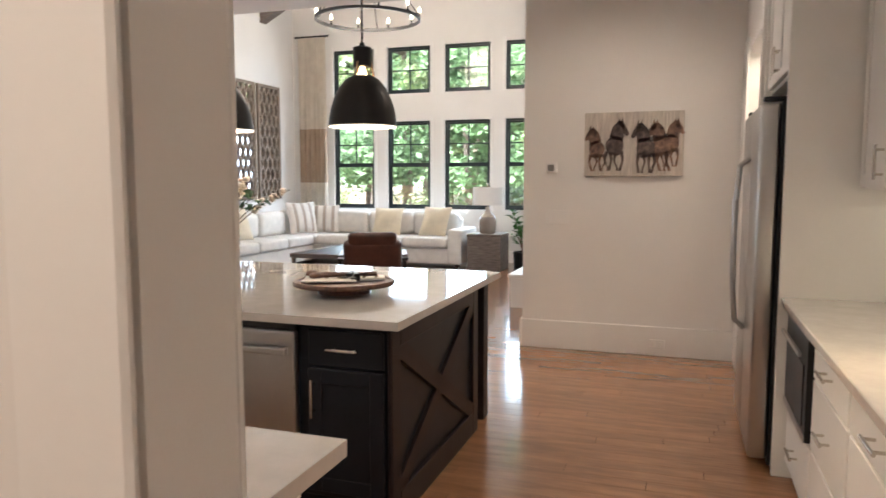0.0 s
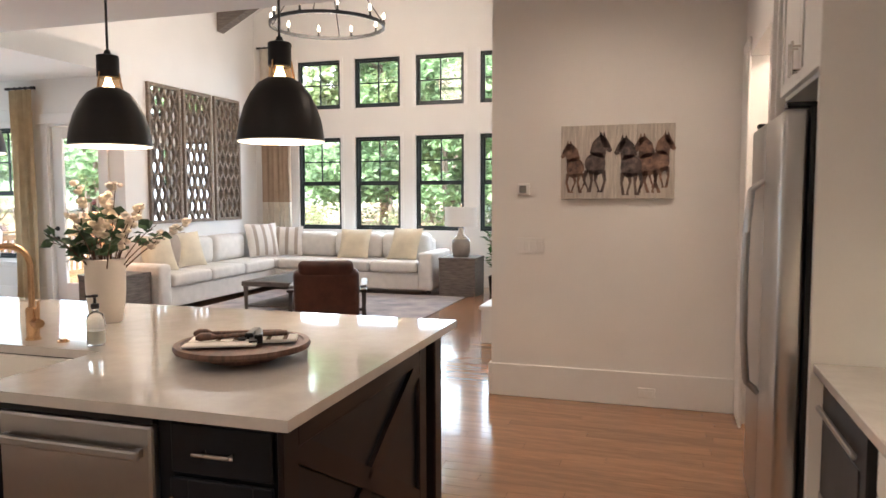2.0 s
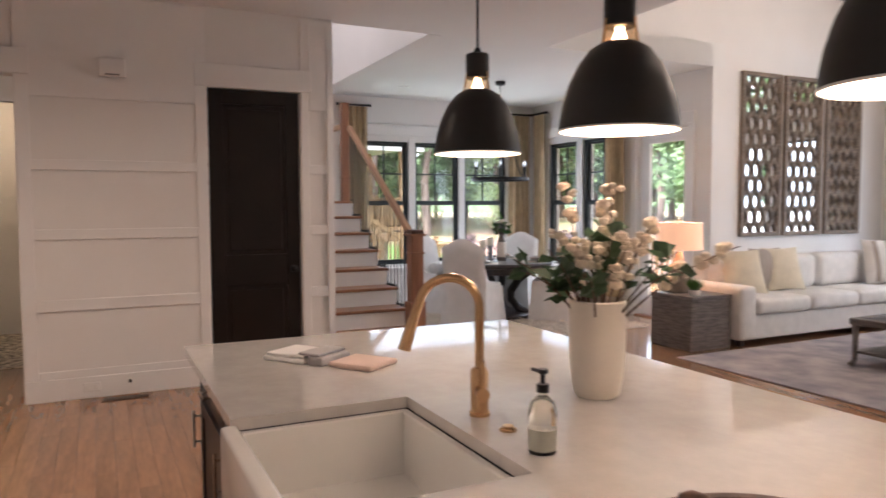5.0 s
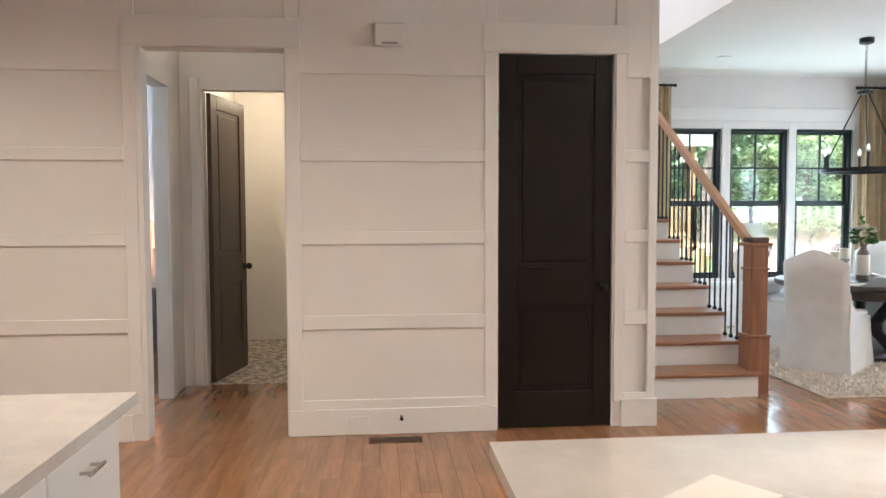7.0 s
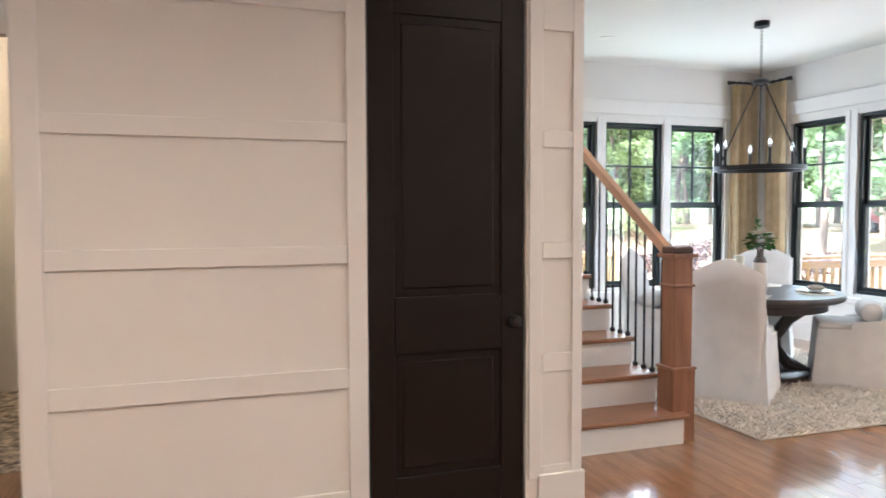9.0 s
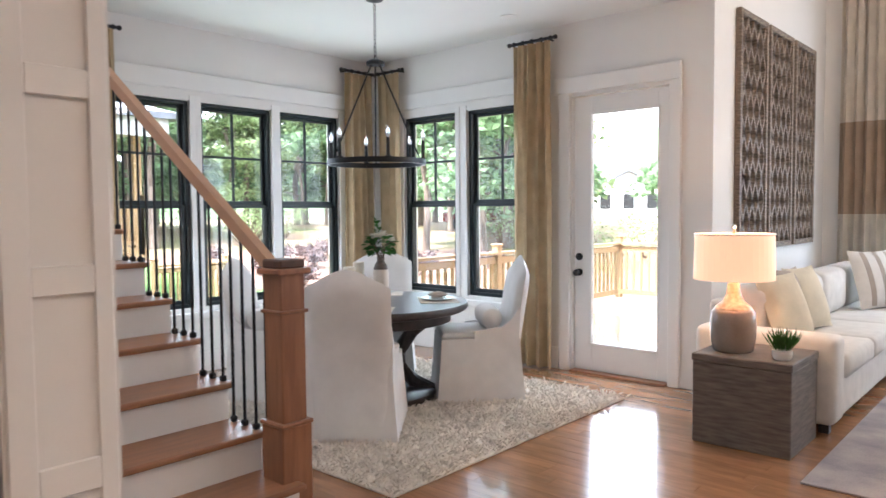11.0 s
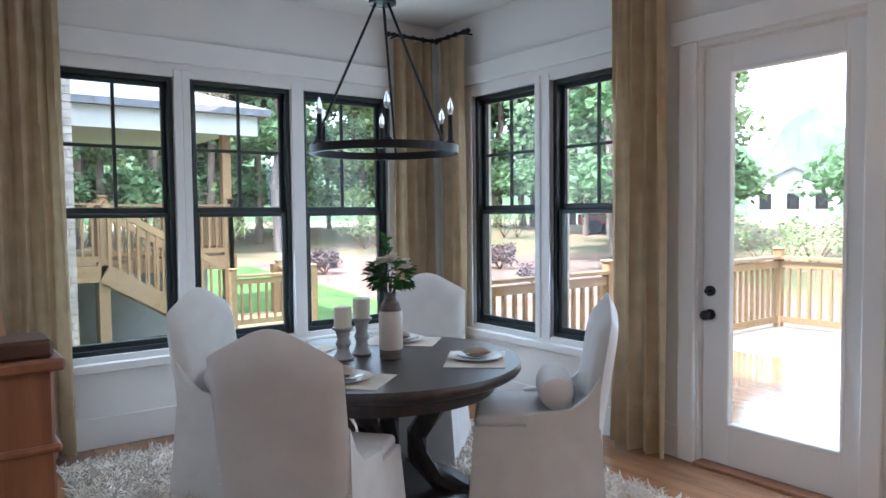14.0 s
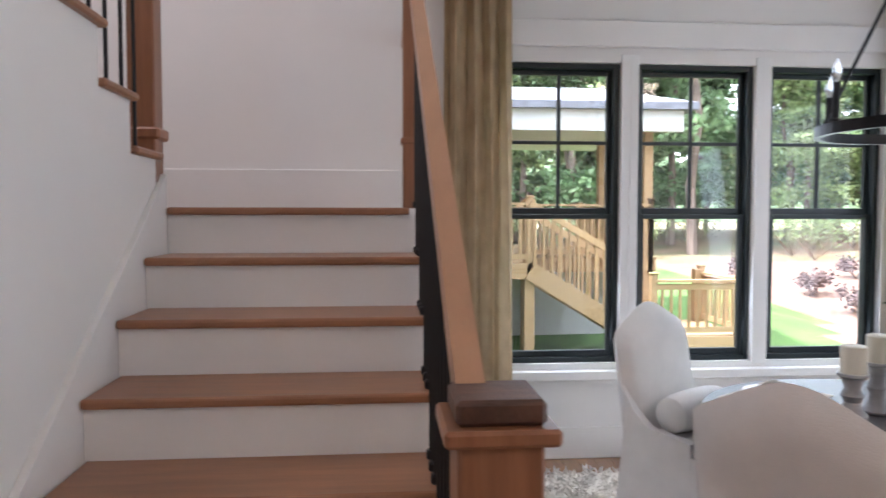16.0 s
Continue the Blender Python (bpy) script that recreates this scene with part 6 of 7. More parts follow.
def dining_chair(m, group="slipcovered chairs round the table"):
    """A skirted parsons chair that faces +y, with a low arm wing on each side."""
    t = thing("dining_chair", m, "white slipcovered dining chair with a camel back", "chair", group)
    bm = bmesh.new()
    rows = []
    for z, g in ((0.0, 0.035), (0.2, 0.018), (0.40, 0.004), (0.47, 0.0)):
        ring = []
        x, y0, y1 = 0.27 + g, -0.30 - g, 0.30 + g
        for i in range(48):
            f = i / 48 * 4
            k, u = int(f), f - int(f)
            px, py = [(-x + 2 * x * u, y0), (x, y0 + (y1 - y0) * u), (x - 2 * x * u, y1), (-x, y1 - (y1 - y0) * u)][k]
            wob = 0.010 * math.sin(i * 2.1) * (0.47 - z) / 0.47
            ring.append(bm.verts.new((px * (1 + wob), py * (1 + wob), z)))
        rows.append(ring)
    for p, q in zip(rows, rows[1:]):
        for i in range(48):
            bm.faces.new((p[i], p[(i + 1) % 48], q[(i + 1) % 48], q[i]))
    bm.faces.new(rows[-1])
    part("skirt", bm, M_SLIP, t, "floor-length pleated cover", True)
    part("seat", box((-0.255, -0.20, 0.46), (0.255, 0.30, 0.52), 0.03, 3), M_SLIP, t, smooth=True)
    bm = bmesh.new()
    faces_ = []
    for side in (0, 1):
        cols = []
        for i in range(19):
            u = i / 18 * 2 - 1
            ztop = 1.04 + 0.045 * math.cos(math.pi * u) - 0.03 * abs(u) ** 8
            thick = 0.055 * (1 - abs(u) ** 8) ** 0.5
            col = []
            for j in range(15):
                g = j / 14
                z = 0.012 + (ztop - 0.012) * g
                yc = -0.262 - 0.16 * max(0.0, z - 0.42) - 0.045 * max(0.0, 0.42 - z)
                round_top = (1 - g ** 24) ** 0.5
                col.append(bm.verts.new((0.272 * u, yc + (1 if side else -1) * thick * max(round_top, 0.02), z)))
            cols.append(col)
        faces_.append(cols)
        for c_, d_ in zip(cols, cols[1:]):
            for j in range(14):
                q = (c_[j], d_[j], d_[j + 1], c_[j + 1])
                bm.faces.new(q if side == 0 else q[::-1])
    lo_, hi_ = faces_
    for i in range(18):
        bm.faces.new((lo_[i][14], lo_[i + 1][14], hi_[i + 1][14], hi_[i][14]))
    for i in (0, 18):
        for j in range(14):
            bm.faces.new((lo_[i][j], hi_[i][j], hi_[i][j + 1], lo_[i][j + 1]))
    bmesh.ops.remove_doubles(bm, verts=bm.verts, dist=0.0004)
    bmesh.ops.recalc_face_normals(bm, faces=bm.faces)
    part("backrest", bm, M_SLIP, t, smooth=True)
    for s in (-1, 1):
        bm = bmesh.new()
        prism(bm, [(-0.29, 0.40), (-0.30, 0.72), (-0.24, 0.62), (-0.16, 0.555), (0.05, 0.53), (0.05, 0.42)], "x", s * 0.255 - 0.02, s * 0.255 + 0.02)
        part("side_wing", bm, M_SLIP, t, smooth=True)
    return t


def chair_at(deg, r):
    a = radians(deg)
    return pose(TC[0] + r * math.cos(a), TC[1] + r * math.sin(a), 0.02, 0, 0, deg + 90)


CHAIRS = [(309, 0.81), (48, 0.80), (133, 0.87), (214, 0.78)]
c0 = dining_chair(chair_at(*CHAIRS[0]))
for c in CHAIRS[1:]:
    copy_thing(c0, chair_at(*c))
for deg, r in (CHAIRS[1], CHAIRS[3]):
    a = radians(deg)
    lp = thing("lumbar_pillow", pose(TC[0] + (r + 0.10) * math.cos(a), TC[1] + (r + 0.10) * math.sin(a), 0.63, 0, 0, deg + 90), "small white bolster pillow on a dining chair", "pillow", "bolsters on chairs")
    bm = lathe(bmesh.new(), [(0.0, -0.215), (0.05, -0.21), (0.078, -0.19), (0.088, -0.12), (0.092, 0.0), (0.088, 0.12), (0.078, 0.19), (0.05, 0.21), (0.0, 0.215)], 24)
    part("cover", bm, M_SLIP, lp, smooth=True, at=pose(0, 0, 0, 0, 90, 0))

TT = 0.761
dv = thing("bottle_vase", pose(TC[0] + 0.03, TC[1] + 0.05, TT), "two-tone bottle vase with white flowers", "vase")
part("foot_band", lathe(bmesh.new(), [(0.055, 0), (0.06, 0.005), (0.06, 0.05)], 24), M_GREYWOOD, dv, smooth=True)
part("body", lathe(bmesh.new(), [(0.06, 0.05), (0.062, 0.055), (0.062, 0.23), (0.058, 0.25)], 24), M_CREAM, dv, smooth=True)
part("neck", lathe(bmesh.new(), [(0.058, 0.25), (0.045, 0.29), (0.03, 0.31), (0.03, 0.34), (0.035, 0.345)], 24), M_GREYWOOD, dv, smooth=True)
bl, bp_, bt_ = bmesh.new(), bmesh.new(), bmesh.new()
for i in range(11):
    a = i * 2.4
    tip = Vector((0.10 * math.cos(a), 0.10 * math.sin(a), 0.44 + 0.012 * (i % 5)))
    tube(bt_, [(0.01 * math.cos(a), 0.01 * math.sin(a), 0.30), tuple(tip * 0.5 + Vector((0, 0, 0.20))), tuple(tip)], [0.003, 0.003, 0.002], 5)
for i in range(150):
    a, e = rng.uniform(0, 6.28), rng.uniform(-0.8, 0.8)
    rr = rng.uniform(0.03, 0.11) * math.sqrt(1 - 0.6 * e * e)
    c = (rr * math.cos(a), rr * math.sin(a), 0.435 + e * 0.075)
    leaf_quad(bl, c, (math.cos(a), math.sin(a), e * 0.6 - 0.1), (rng.uniform(-0.5, 0.5), rng.uniform(-0.5, 0.5), 1), rng.uniform(0.045, 0.075), rng.uniform(0.04, 0.055))
for i in range(9):
    f = i / 8
    leaf_quad(bl, (-0.03 - 0.02 * f, 0.01, 0.50 + 0.12 * f), (rng.uniform(-1, 1), rng.uniform(-1, 1), 0.4), (0, 0, 1), 0.06, 0.045)
for i in range(13):
    a, rr = i * 2.4, 0.035 + 0.065 * ((i * 0.618) % 1)
    c0_ = Vector((rr * math.cos(a), rr * math.sin(a), 0.53 - 0.55 * rr + rng.uniform(-0.012, 0.012)))
    for k in range(14):
        q_ = k * 2 * math.pi / 7
        leaf_quad(bp_, c0_, (math.cos(q_) * (1 if k < 7 else 0.6), math.sin(q_) * (1 if k < 7 else 0.6), 0.25 if k < 7 else 0.7), (0, 0, 1), 0.042, 0.026)
part("stalks", bt_, M_TWIG, dv)
part("leaves", bl, M_GREEN, dv, "dark green leaves")
part("flowers", bp_, M_PETAL, dv, "white blossoms")


def candle(x, y, h):
    t = thing("pillar_candle_holder", pose(x, y, TT), "grey marble candlestick with an ivory pillar candle", "candle", "pillar candles on the table")
    part("holder", lathe(bmesh.new(), [(0.05, 0), (0.055, 0.01), (0.04, 0.03), (0.03, h * 0.35), (0.042, h * 0.5), (0.03, h * 0.65), (0.04, h - 0.02), (0.056, h - 0.01), (0.056, h)], 22), M_STONE, t, smooth=True)
    part("candle", lathe(bmesh.new(), [(0.046, h), (0.046, h + 0.10), (0.04, h + 0.105), (0.0, h + 0.10)], 22), M_WAX, t, smooth=True)


candle(TC[0] - 0.10, TC[1] - 0.16, 0.17)
candle(TC[0] - 0.15, TC[1] - 0.02, 0.20)


def place_setting(deg):
    a = radians(deg)
    x, y = TC[0] + 0.50 * math.cos(a), TC[1] + 0.50 * math.sin(a)
    mt = thing("placemat", pose(x, y, TT, 0, 0, deg + 90), "pale woven placemat on the dining table", "placemat", "placemats")
    part("mat", box((-0.21, -0.15, 0), (0.21, 0.15, 0.003), 0.001), M_LINEN, mt)
    pl = thing("dinner_plate", pose(x, y, TT + 0.004), "cream plates stacked with a folded napkin", "plate", "place settings")
    part("plate", lathe(bmesh.new(), [(0.07, 0), (0.13, 0.014), (0.135, 0.017), (0.07, 0.006), (0.0, 0.006)], 36), M_SINK, pl, smooth=True)
    part("salad_plate", lathe(bmesh.new(), [(0.05, 0.010), (0.10, 0.024), (0.103, 0.027), (0.05, 0.016), (0.0, 0.016)], 36), M_SINK, pl, smooth=True)
    nk = thing("folded_napkin", pose(x, y, TT + 0.021, 0, 0, deg + 20), "taupe striped napkin knotted on a plate", "napkin", "napkins on plates")
    part("cloth", pillow_mesh(0.15, 0.09, 0.05, 6), M_TAUPE, nk, smooth=True, at=pose(0, 0, 0.022, 90, 0, 0) @ pose(0, 0, -0.045))
    part("ring", tube(bmesh.new(), [(0, 0.028 * math.cos(q), 0.022 + 0.024 * math.sin(q)) for q in np.linspace(0, 6.0, 12)], 0.005, 6), M_LINEN, nk, smooth=True)


for c in CHAIRS:
    place_setting(c[0])

# ---- outdoors ----
GZ = -0.80


def land(x, y):
    """The ground's height: level by the house, rising gently to the woods."""
    d = max(0.0, math.hypot(x + 5, y - 5) - 15)
    return GZ + min(1.5, 0.055 * d) + 0.05 * math.sin(x * 0.31) * math.sin(y * 0.27) * min(1, d / 6)


xs_ = [-400, -150, -70] + list(np.arange(-48, -10.9, 0.45)) + [-6, 0, 8, 20, 60, 400]
ys_ = [-400, -60, -10] + list(np.arange(2, 40, 0.45)) + [48, 60, 90, 400]
gv = [(x, y, land(x, y)) for y in ys_ for x in xs_]
gf, gm = [], []
W_ = len(xs_)
for j in range(len(ys_) - 1):
    for i in range(W_ - 1):
        gf.append((j * W_ + i, j * W_ + i + 1, (j + 1) * W_ + i + 1, (j + 1) * W_ + i))
        cx, cy = (xs_[i] + xs_[i + 1]) / 2, (ys_[j] + ys_[j + 1]) / 2
        edge = 12.6 + 0.12 * (-cx - 12) + 0.5 * math.sin(cx * 0.5)
        if -31 + 2 * math.sin(cy) < cx < 2 and 6.0 < cy < edge:
            gm.append(1)
        elif -30 < cx < -9 and edge <= cy < edge + 10 + math.sin(cx):
            gm.append(2)
        else:
            gm.append(0)
gme = bpy.data.meshes.new("ground")
gme.from_pydata(gv, [], gf)
for m_ in (M_GROUND, M_GRASS, M_STRAW):
    gme.materials.append(m_)
for p_, k_ in zip(gme.polygons, gm):
    p_.material_index, p_.use_smooth = k_, True
tagged(new("ground", gme), "yard of green lawn, straw beds and pale soil", "ground", kind="structure")


def foliage(bm, c, rad, n, r, size):
    for i in range(n):
        d = Vector((r.gauss(0, 1), r.gauss(0, 1), r.gauss(0, 1))).normalized() * rad * r.uniform(0.35, 1.0)
        leaf_quad(bm, Vector(c) + d, (r.uniform(-1, 1), r.uniform(-1, 1), r.uniform(-0.7, 0.5)), (r.uniform(-1, 1), r.uniform(-1, 1), r.uniform(-1, 1)), size * r.uniform(0.7, 1.4), size * r.uniform(0.5, 0.9))


def tree(seed, h, broad, material):
    """A woodland tree: a tapered trunk with limbs, and a crown of many small leaf clumps."""
    r = random.Random(seed)
    t = thing("tree", pose(0, 0, GZ - 60), "tall leafy woodland tree" if broad else "tall straight pine tree", "tree", "trees of the wood")
    bm = bmesh.new()
    pts = [(r.uniform(-0.12, 0.12) * k, r.uniform(-0.12, 0.12) * k, h * k / 6) for k in range(7)]
    tube(bm, pts, [0.20 * (1 - 0.8 * k / 6) * h / 14 for k in range(7)], 8)
    crown = bmesh.new()
    lo = 0.16 if broad else 0.45
    for i in range(22 if broad else 18):
        f = r.uniform(lo, 1.0)
        base = Vector(pts[min(6, int(f * 6))])
        a = r.uniform(0, 6.28)
        ln = (2.8 if broad else 1.9) * (1.1 - 0.65 * f) * r.uniform(0.6, 1.2)
        tip = base + Vector((ln * math.cos(a), ln * math.sin(a), r.uniform(0.1, 0.9)))
        tube(bm, [tuple(base), tuple((base + tip) / 2 + Vector((0, 0, 0.15))), tuple(tip)], [0.05, 0.03, 0.012], 5)
        for q in (0.55, 0.8, 1.0):
            foliage(crown, base.lerp(tip, q), r.uniform(0.6, 1.1), 95, r, 0.28)
    part("trunk", bm, M_BARK, t, smooth=True)
    part("crown", crown, material, t)
    return t


r9 = random.Random(9)
kinds = [tree(1, 13, True, M_FOL), tree(2, 15, False, M_FOL), tree(3, 11, True, M_FOL2), tree(4, 16, False, M_FOL2), tree(5, 12, True, M_FOL)]
spots = []
for i in range(36):
    spots.append((r9.uniform(-16, 5), r9.uniform(23, 38)))
for i in range(60):
    spots.append((r9.uniform(-48, -33), r9.uniform(-6, 32)))
for i in range(26):
    spots.append((r9.uniform(-40, -16), r9.uniform(31, 44)))
for i, (x, y) in enumerate(spots):
    if abs(x + 6.2 + 0.51 * (y - 5.5)) < 4.6:
        x -= 9
    m_ = pose(x, y, land(x, y) - 0.05, 0, 0, r9.uniform(0, 360)) @ Matrix.Scale(r9.uniform(0.8, 1.25), 4)
    k = kinds[i % 5]
    if i < 5:
        k.matrix_basis = m_
    else:
        cp = copy_thing(k, pose(0, 0, 0))
        cp.matrix_basis = m_


def shrub(material, label, m, rad=0.5, seed=1):
    r = random.Random(seed)
    t = thing("shrub", m, label, "shrub", "low shrubs")
    bm, bs = bmesh.new(), bmesh.new()
    for k in range(7):
        a = r.uniform(0, 6.28)
        tip = Vector((rad * 0.7 * math.cos(a), rad * 0.7 * math.sin(a), rad * r.uniform(0.5, 1.1)))
        tube(bs, [(0, 0, 0), tuple(tip * 0.5), tuple(tip)], [0.02, 0.014, 0.006], 5)
        foliage(bm, tip, rad * 0.5, 60, r, 0.10)
    part("branches", bs, M_TWIG, t)
    part("leaves", bm, material, t)
    return t


s0 = shrub(M_SHRUB, "low dusky purple shrub in the straw bed", pose(-20.8, 15.2, land(-20.8, 15.2)), 0.45, 2)
for i in range(15):
    x, y = r9.uniform(-27, -19), r9.uniform(15, 22)
    copy_thing(s0, pose(x, y, land(x, y), 0, 0, r9.uniform(0, 360)))
s1 = shrub(M_REDFOL, "red leaved shrub near the deck", pose(-7.2, 19.5, land(-7.2, 19.5)), 0.9, 4)
copy_thing(s1, pose(-5.6, 21.0, land(-5.6, 21.0), 0, 0, 60))
s2 = shrub(M_FOL2, "green understorey shrub at the wood's edge", pose(-30, 20, land(-30, 20)), 1.3, 6)
for i in range(60):
    x, y = (r9.uniform(-36, -31), r9.uniform(-4, 30)) if i % 2 else (r9.uniform(-24, 4), r9.uniform(23.5, 28))
    copy_thing(s2, pose(x, y, land(x, y), 0, 0, r9.uniform(0, 360)))

# deck with rails beyond the glazed door and along the north windows
dk = thing("deck", Matrix(), "new pine deck with a railing", "deck")
r2_ = random.Random(12)
DX0, DX1, DY0, DY1, DZ = -10.78, -7.30, 8.98, 14.28, -0.03
y = DY0
while y < DY1:
    part("board", box((DX0, y, DZ - 0.035), (DX1, y + 0.134, DZ), 0.003), M_DECK, dk)
    y += 0.14
part("skirt", box((DX0, DY0, GZ), (DX0 + 0.04, DY1, DZ - 0.036)), M_PINE, dk)
part("skirt", box((DX0, DY1 - 0.04, GZ), (DX1, DY1, DZ - 0.036)), M_PINE, dk)


def railing(p, q, z, name="deck_railing", label="new pine railing with square balusters", h=0.92, first=0):
    t = thing(name, pose(0, 0, 0), label, "railing", "pine railings")
    p, q = Vector((*p, 0)), Vector((*q, 0))
    d = q - p
    n = max(1, round(d.length / 1.8))
    for i in range(first, n + 1):
        c = p + d * (i / n)
        po = part("post", box((c.x - 0.05, c.y - 0.05, z - 0.3), (c.x + 0.05, c.y + 0.05, z + h + 0.10), 0.006), M_PINE, t)
        part("post_cap", box((c.x - 0.065, c.y - 0.065, z + h + 0.10), (c.x + 0.065, c.y + 0.065, z + h + 0.13), 0.01), M_PINE, po)
    up = Vector((0, 0, 1))
    part("top_rail", beam(bmesh.new(), p + up * (z + h), q + up * (z + h), 0.13, 0.035), M_PINE, t)
    part("upper_rail", beam(bmesh.new(), p + up * (z + h - 0.09), q + up * (z + h - 0.09), 0.04, 0.085), M_PINE, t)
    part("bottom_rail", beam(bmesh.new(), p + up * (z + 0.10), q + up * (z + 0.10), 0.04, 0.085), M_PINE, t)
    k = int(d.length / 0.13)
    for i in range(1, k):
        c = p + d * (i / k)
        part("baluster", box((c.x - 0.018, c.y - 0.018, z + 0.1), (c.x + 0.018, c.y + 0.018, z + h - 0.05)), M_PINE, t)


railing((DX0 + 0.06, DY0 + 0.1), (DX0 + 0.06, DY1 - 0.06), DZ)
railing((DX0 + 0.06, DY1 - 0.06), (DX1 - 0.06, DY1 - 0.06), DZ, first=1)
railing((-7.0, 14.22), (-1.4, 14.22), -0.2, label="new pine railing beyond the living room windows")
setting("patio", box((-7.28, 12.22, GZ), (-0.8, 14.4, -0.2)), M_DECK, "pale boarded patio outside the living room", "patio")
# porch roof over the deck door
pr = thing("deck_porch_roof", Matrix(), "pale porch soffit over the deck", "porch roof")
part("soffit", box((-10.9, 8.97, 2.72), (-7.27, 9.4, 2.84)), M_SIDING, pr)
part("roof", box((-10.95, 8.97, 2.85), (-7.27, 9.45, 2.92)), M_ROOF, pr)

# far wood closing the view
bm = bmesh.new()
rf = random.Random(31)
lo_, hi_ = [], []
for i in range(181):
    a = radians(60 + i)
    lo_.append(bm.verts.new((-5 + 96 * math.cos(a), 5 + 96 * math.sin(a), -2)))
    hi_.append(bm.verts.new((-5 + 96 * math.cos(a), 5 + 96 * math.sin(a), 11 + 2.5 * math.sin(i * 0.7) + rf.uniform(-1.5, 1.5))))
for i in range(180):
    bm.faces.new((lo_[i + 1], lo_[i], hi_[i], hi_[i + 1]))
setting("backdrop", bm, mat("far hazy wood", (0.20, 0.29, 0.17), 0.95, vary=0.3, scale=0.25, bump=0.6, bscale=1.2, second=(0.11, 0.18, 0.10)), "distant hazy green wood along the horizon", "backdrop")

# wing of the house with a raised porch and stair, west of the nook
wg = thing("house_wing", Matrix(), "whitewashed brick house wing beside the yard", "house")
part("wall", box((-24, 1.5, GZ - 0.2), (-13.5, 6.28, 3.9)), M_MORTAR, wg)
part("roof", box((-24, 1.3, 3.9), (-13.3, 6.45, 4.0)), M_ROOF, wg)
courses = bmesh.new()
for k in range(62):
    z = GZ - 0.15 + k * 0.076
    for j in range(13):
        y = 3.65 + j * 0.215 - 0.1 * (k % 2)
        if y > 6.26:
            continue
        if 3.9 - z < 0.07:
            continue
        bx(courses, (-13.5, y, z), (-13.485, min(y + 0.203, 6.28), z + 0.066))
tagged(part("brick_courses", courses, M_BRICK, wg, "courses of whitewashed brick"), kind="stuff")
pc = thing("raised_porch", Matrix(), "raised covered porch with pine posts and stair", "porch")
PZ = 0.79
part("floor", box((-23.5, 6.4, PZ - 0.25), (-18.75, 9.85, PZ)), M_PINE, pc)
part("landing", box((-18.75, 6.4, PZ - 0.25), (-17.4, 7.4, PZ - 0.005)), M_PINE, pc)
part("ceiling", box((-23.5, 5.9, 3.1), (-18.3, 10.1, 3.2)), M_SIDING, pc)
bm = bmesh.new()
prism(bm, [(-23.5, 4.6), (-23.5, 3.3), (-18.1, 3.3), (-18.1, 3.42)], "y", 5.8, 10.3)
part("roof", bm, M_ROOF, pc, "grey shingle roof")
part("fascia", box((-18.4, 5.9, 2.95), (-18.25, 10.1, 3.3)), M_SIDING, pc)
for x, y, z1 in ((-18.85, 9.7, 3.1), (-21.5, 9.7, 3.1), (-17.5, 7.3, PZ + 1.0), (-17.5, 6.5, PZ + 1.0), (-18.7, 7.5, PZ + 1.0), (-17.0, 10.5, 0.6), (-18.5, 10.5, 0.6)):
    part("post", box((x - 0.08, y - 0.08, GZ - 0.3), (x + 0.08, y + 0.08, z1), 0.006), M_PINE, pc)
part("crawl_wall", box((-23.5, 6.5, GZ - 0.3), (-20.2, 6.7, PZ - 0.25)), M_BRICK, pc)
part("crawl_lattice", box((-20.1, 6.5, GZ - 0.3), (-20.0, 9.7, PZ - 0.25)), M_SIDING, pc)
for k in range(6):
    part("step", box((-18.6, 7.4 + k * 0.27, PZ - 0.17 * (k + 1) - 0.04), (-17.4, 7.72 + k * 0.27, PZ - 0.17 * (k + 1)), 0.004), M_PINE, pc)
for x in (-18.62, -17.38):
    part("stair_stringer", beam(bmesh.new(), (x, 7.3, PZ - 0.12), (x, 9.1, PZ - 1.22), 0.04, 0.28), M_PINE, pc)
    part("stair_rail", beam(bmesh.new(), (x, 7.3, PZ + 0.92), (x, 9.1, PZ - 0.12), 0.06, 0.10), M_PINE, pc)
    for k in range(13):
        g = (k + 0.5) / 13
        y, z = 7.3 + 1.8 * g, PZ - 0.1 - 1.1 * g
        part("stair_baluster", box((x - 0.018, y - 0.018, z), (x + 0.018, y + 0.018, z + 1.0)), M_PINE, pc)
part("low_landing", box((-18.65, 9.05, PZ - 1.3), (-16.9, 10.6, PZ - 1.1)), M_PINE, pc)
railing((-18.8, 7.5), (-18.8, 9.75), PZ, "porch_railing", "pine railing round the raised porch", first=1)
railing((-23.3, 9.75), (-18.8, 9.75), PZ, "porch_railing", "pine railing round the raised porch")
railing((-17.45, 6.45), (-17.45, 7.3), PZ, "porch_railing", "pine railing round the raised porch")
railing((-16.95, 9.1), (-16.95, 10.5), PZ - 1.1, "landing_railing", "pine railing at the foot of the porch stair", 0.85)
railing((-18.5, 10.56), (-17.1, 10.56), PZ - 1.1, "landing_railing", "pine railing at the foot of the porch stair", 0.85)

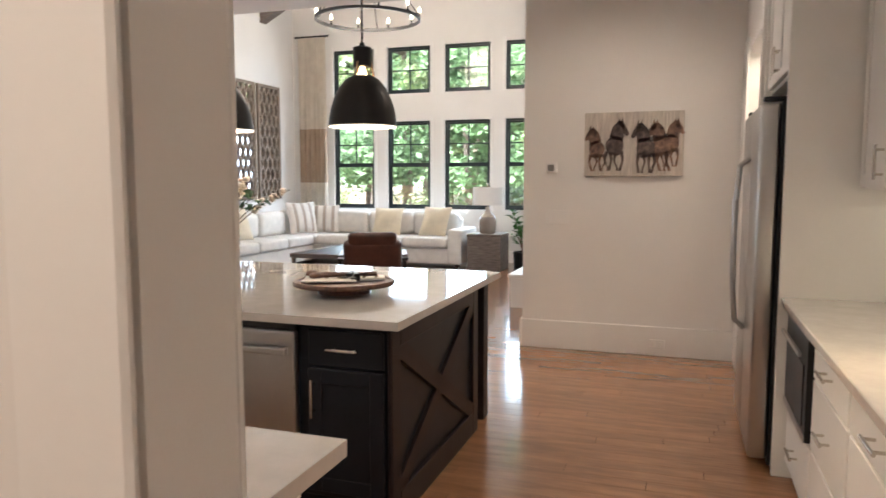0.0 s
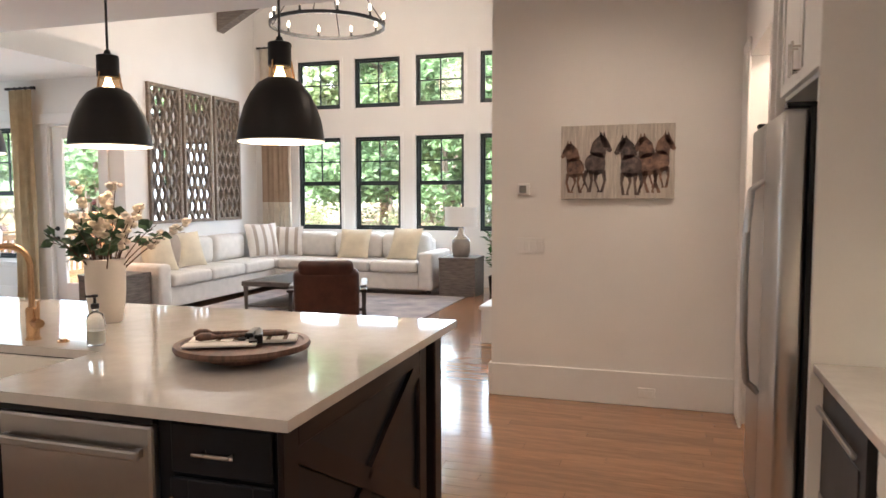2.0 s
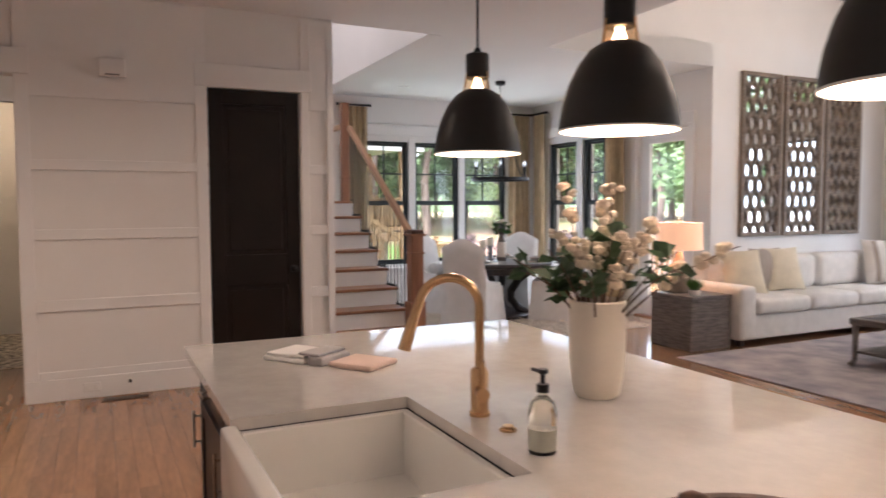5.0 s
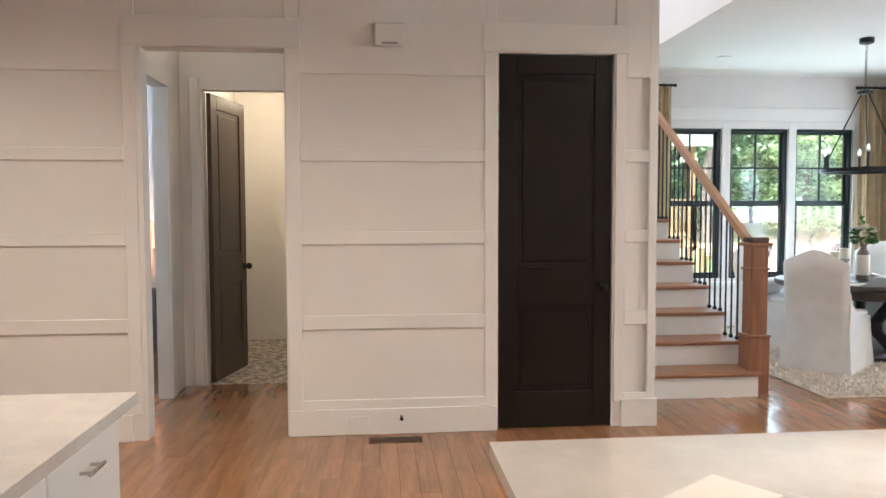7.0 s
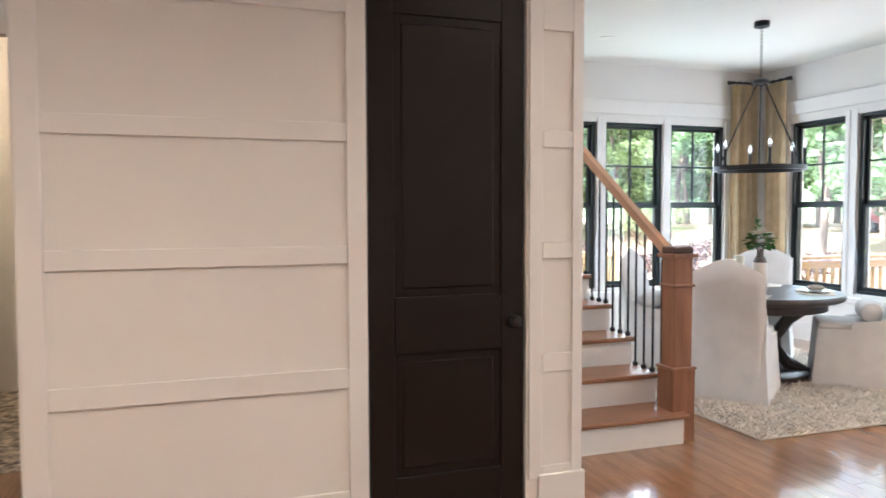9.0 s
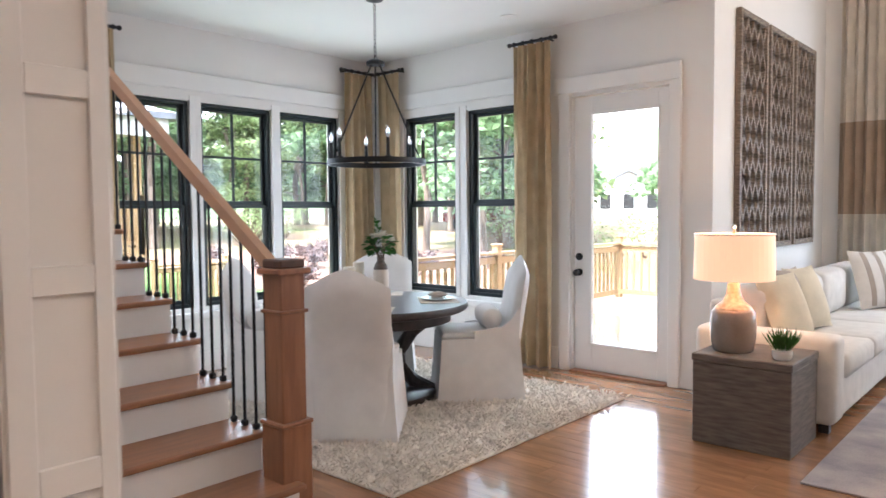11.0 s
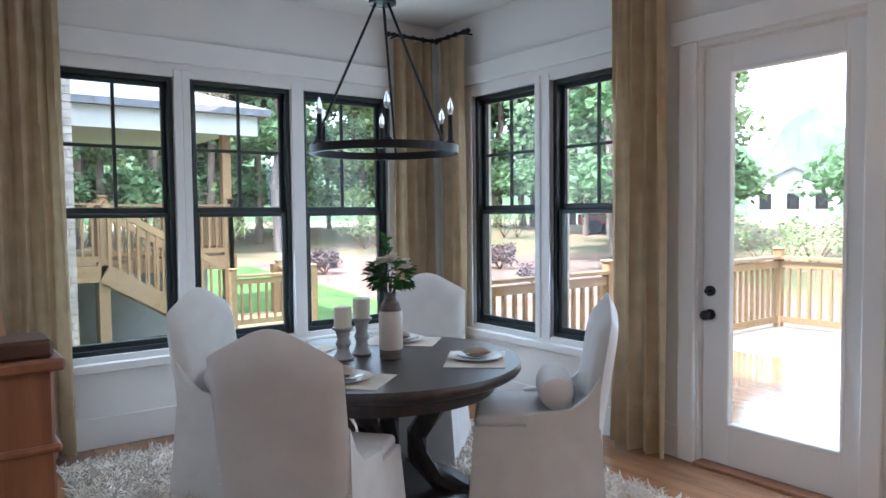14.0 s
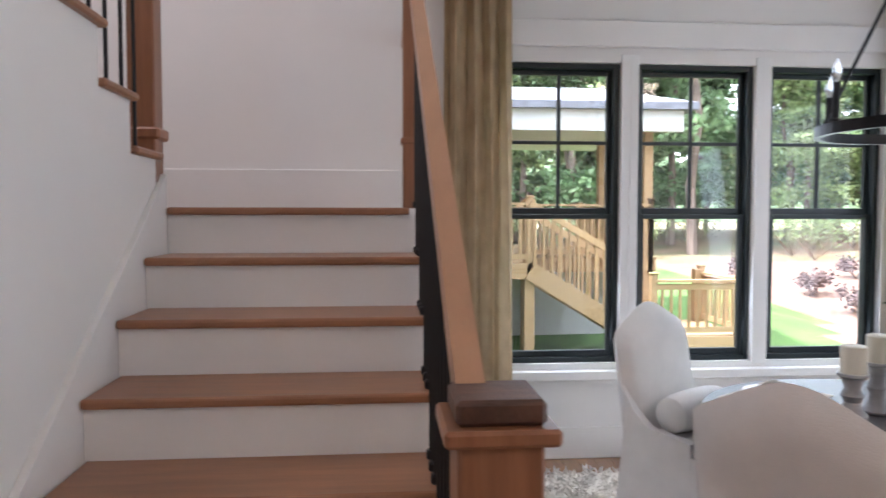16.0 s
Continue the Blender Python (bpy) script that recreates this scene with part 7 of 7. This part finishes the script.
# distant house, road strip and truck seen through the deck door
dh = thing("distant_house", pose(-38.8, 70, 0.6, 0, 0, 25), "distant white gabled house", "house")
part("wall", box((-3.6, -4, 0), (3.6, 4, 2.7)), M_SIDING, dh)
bm = bmesh.new()
prism(bm, [(-3.6, 2.7), (3.6, 2.7), (0, 4.6)], "y", -4, 4)
part("gable", bm, M_SIDING, dh)
bm = bmesh.new()
prism(bm, [(-3.9, 2.55), (0, 4.62), (3.9, 2.55), (3.9, 2.7), (0, 4.8), (-3.9, 2.7)], "y", -4.3, 4.2)
part("roof", bm, M_ROOF, dh)
for x in (-2.2, 0.0, 2.2):
    part("window", box((x - 0.5, -4.03, 1.0), (x + 0.5, -3.99, 2.4)), M_DARKSIDE, dh)
tr = thing("parked_truck", pose(-29, 34, land(-29, 34), 0, 0, 30), "dark red pickup truck parked far off", "truck")
part("body", bx(bx(bmesh.new(), (-2.4, -0.9, 0.45), (2.4, 0.9, 1.0), 0.12, 2), (-0.6, -0.8, 1.0), (1.0, 0.8, 1.65), 0.2, 2), mat("dark red car paint", (0.16, 0.02, 0.02), 0.3), tr, smooth=True)
part("window", box((-0.62, -0.81, 1.1), (0.9, 0.81, 1.55), 0.05), M_DARKSIDE, tr)
for x in (-1.5, 1.5):
    for y in (-0.85, 0.85):
        part("wheel", rod(bmesh.new(), (x, y - 0.12, 0.36), (x, y + 0.12, 0.36), 0.36, seg=20), M_BLACK, tr)

# ---- oak planks, last ----
r3_ = random.Random(21)
PW = 0.105
plank_meshes = {}


def plank_mesh(ln):
    key = round(ln * 4) / 4
    if key not in plank_meshes:
        plank_meshes[key] = finish("plank", box((0.0006, 0.0004, -0.0115), (key - 0.0006, PW - 0.0004, 0.0), 0.0008), M_OAK)
    return key, plank_meshes[key]


rest = {"v": [], "f": []}


def loose_plank(x0, x1, y):
    b = len(rest["v"])
    g = 0.0008
    rest["v"] += [(x0 + 0.001, y + g, 0), (x1 - 0.001, y + g, 0), (x1 - 0.001, y + PW - g, 0), (x0 + 0.001, y + PW - g, 0), (x0, y, -0.0115), (x1, y, -0.0115), (x1, y + PW, -0.0115), (x0, y + PW, -0.0115)]
    rest["f"] += [tuple(b + i for i in q) for q in ((0, 1, 2, 3), (4, 5, 1, 0), (5, 6, 2, 1), (6, 7, 3, 2), (7, 4, 0, 3))]


floor_ob = bpy.data.objects["floor"]
y, made = -2.6, 0
while y < 12.0:
    x = -10.95 - r3_.uniform(0, 1.2)
    while x < 1.1:
        ln = r3_.choice((0.75, 1.0, 1.25, 1.5, 1.75, 2.0))
        near = (4.2 < y < 5.95 and -6.9 < x < 0.4) or (1.5 < y < 2.5 and -6.9 < x < 0.4) or (5.2 < y < 7.3 and -7.5 < x < -4.0)
        if near and made < 300:
            key, me = plank_mesh(ln)
            o = new("plank", me)
            o.location = (x, y, 0)
            o.parent = floor_ob
            made += 1
        else:
            loose_plank(max(x, -10.95), min(x + ln, 1.1), y)
        x += ln
    y += PW
me = bpy.data.meshes.new("planks_beyond")
me.from_pydata(rest["v"], [], rest["f"])
me.materials.append(M_OAK)
pb = new("planks_beyond", me)
pb.parent = floor_ob
tagged(pb, kind="stuff")
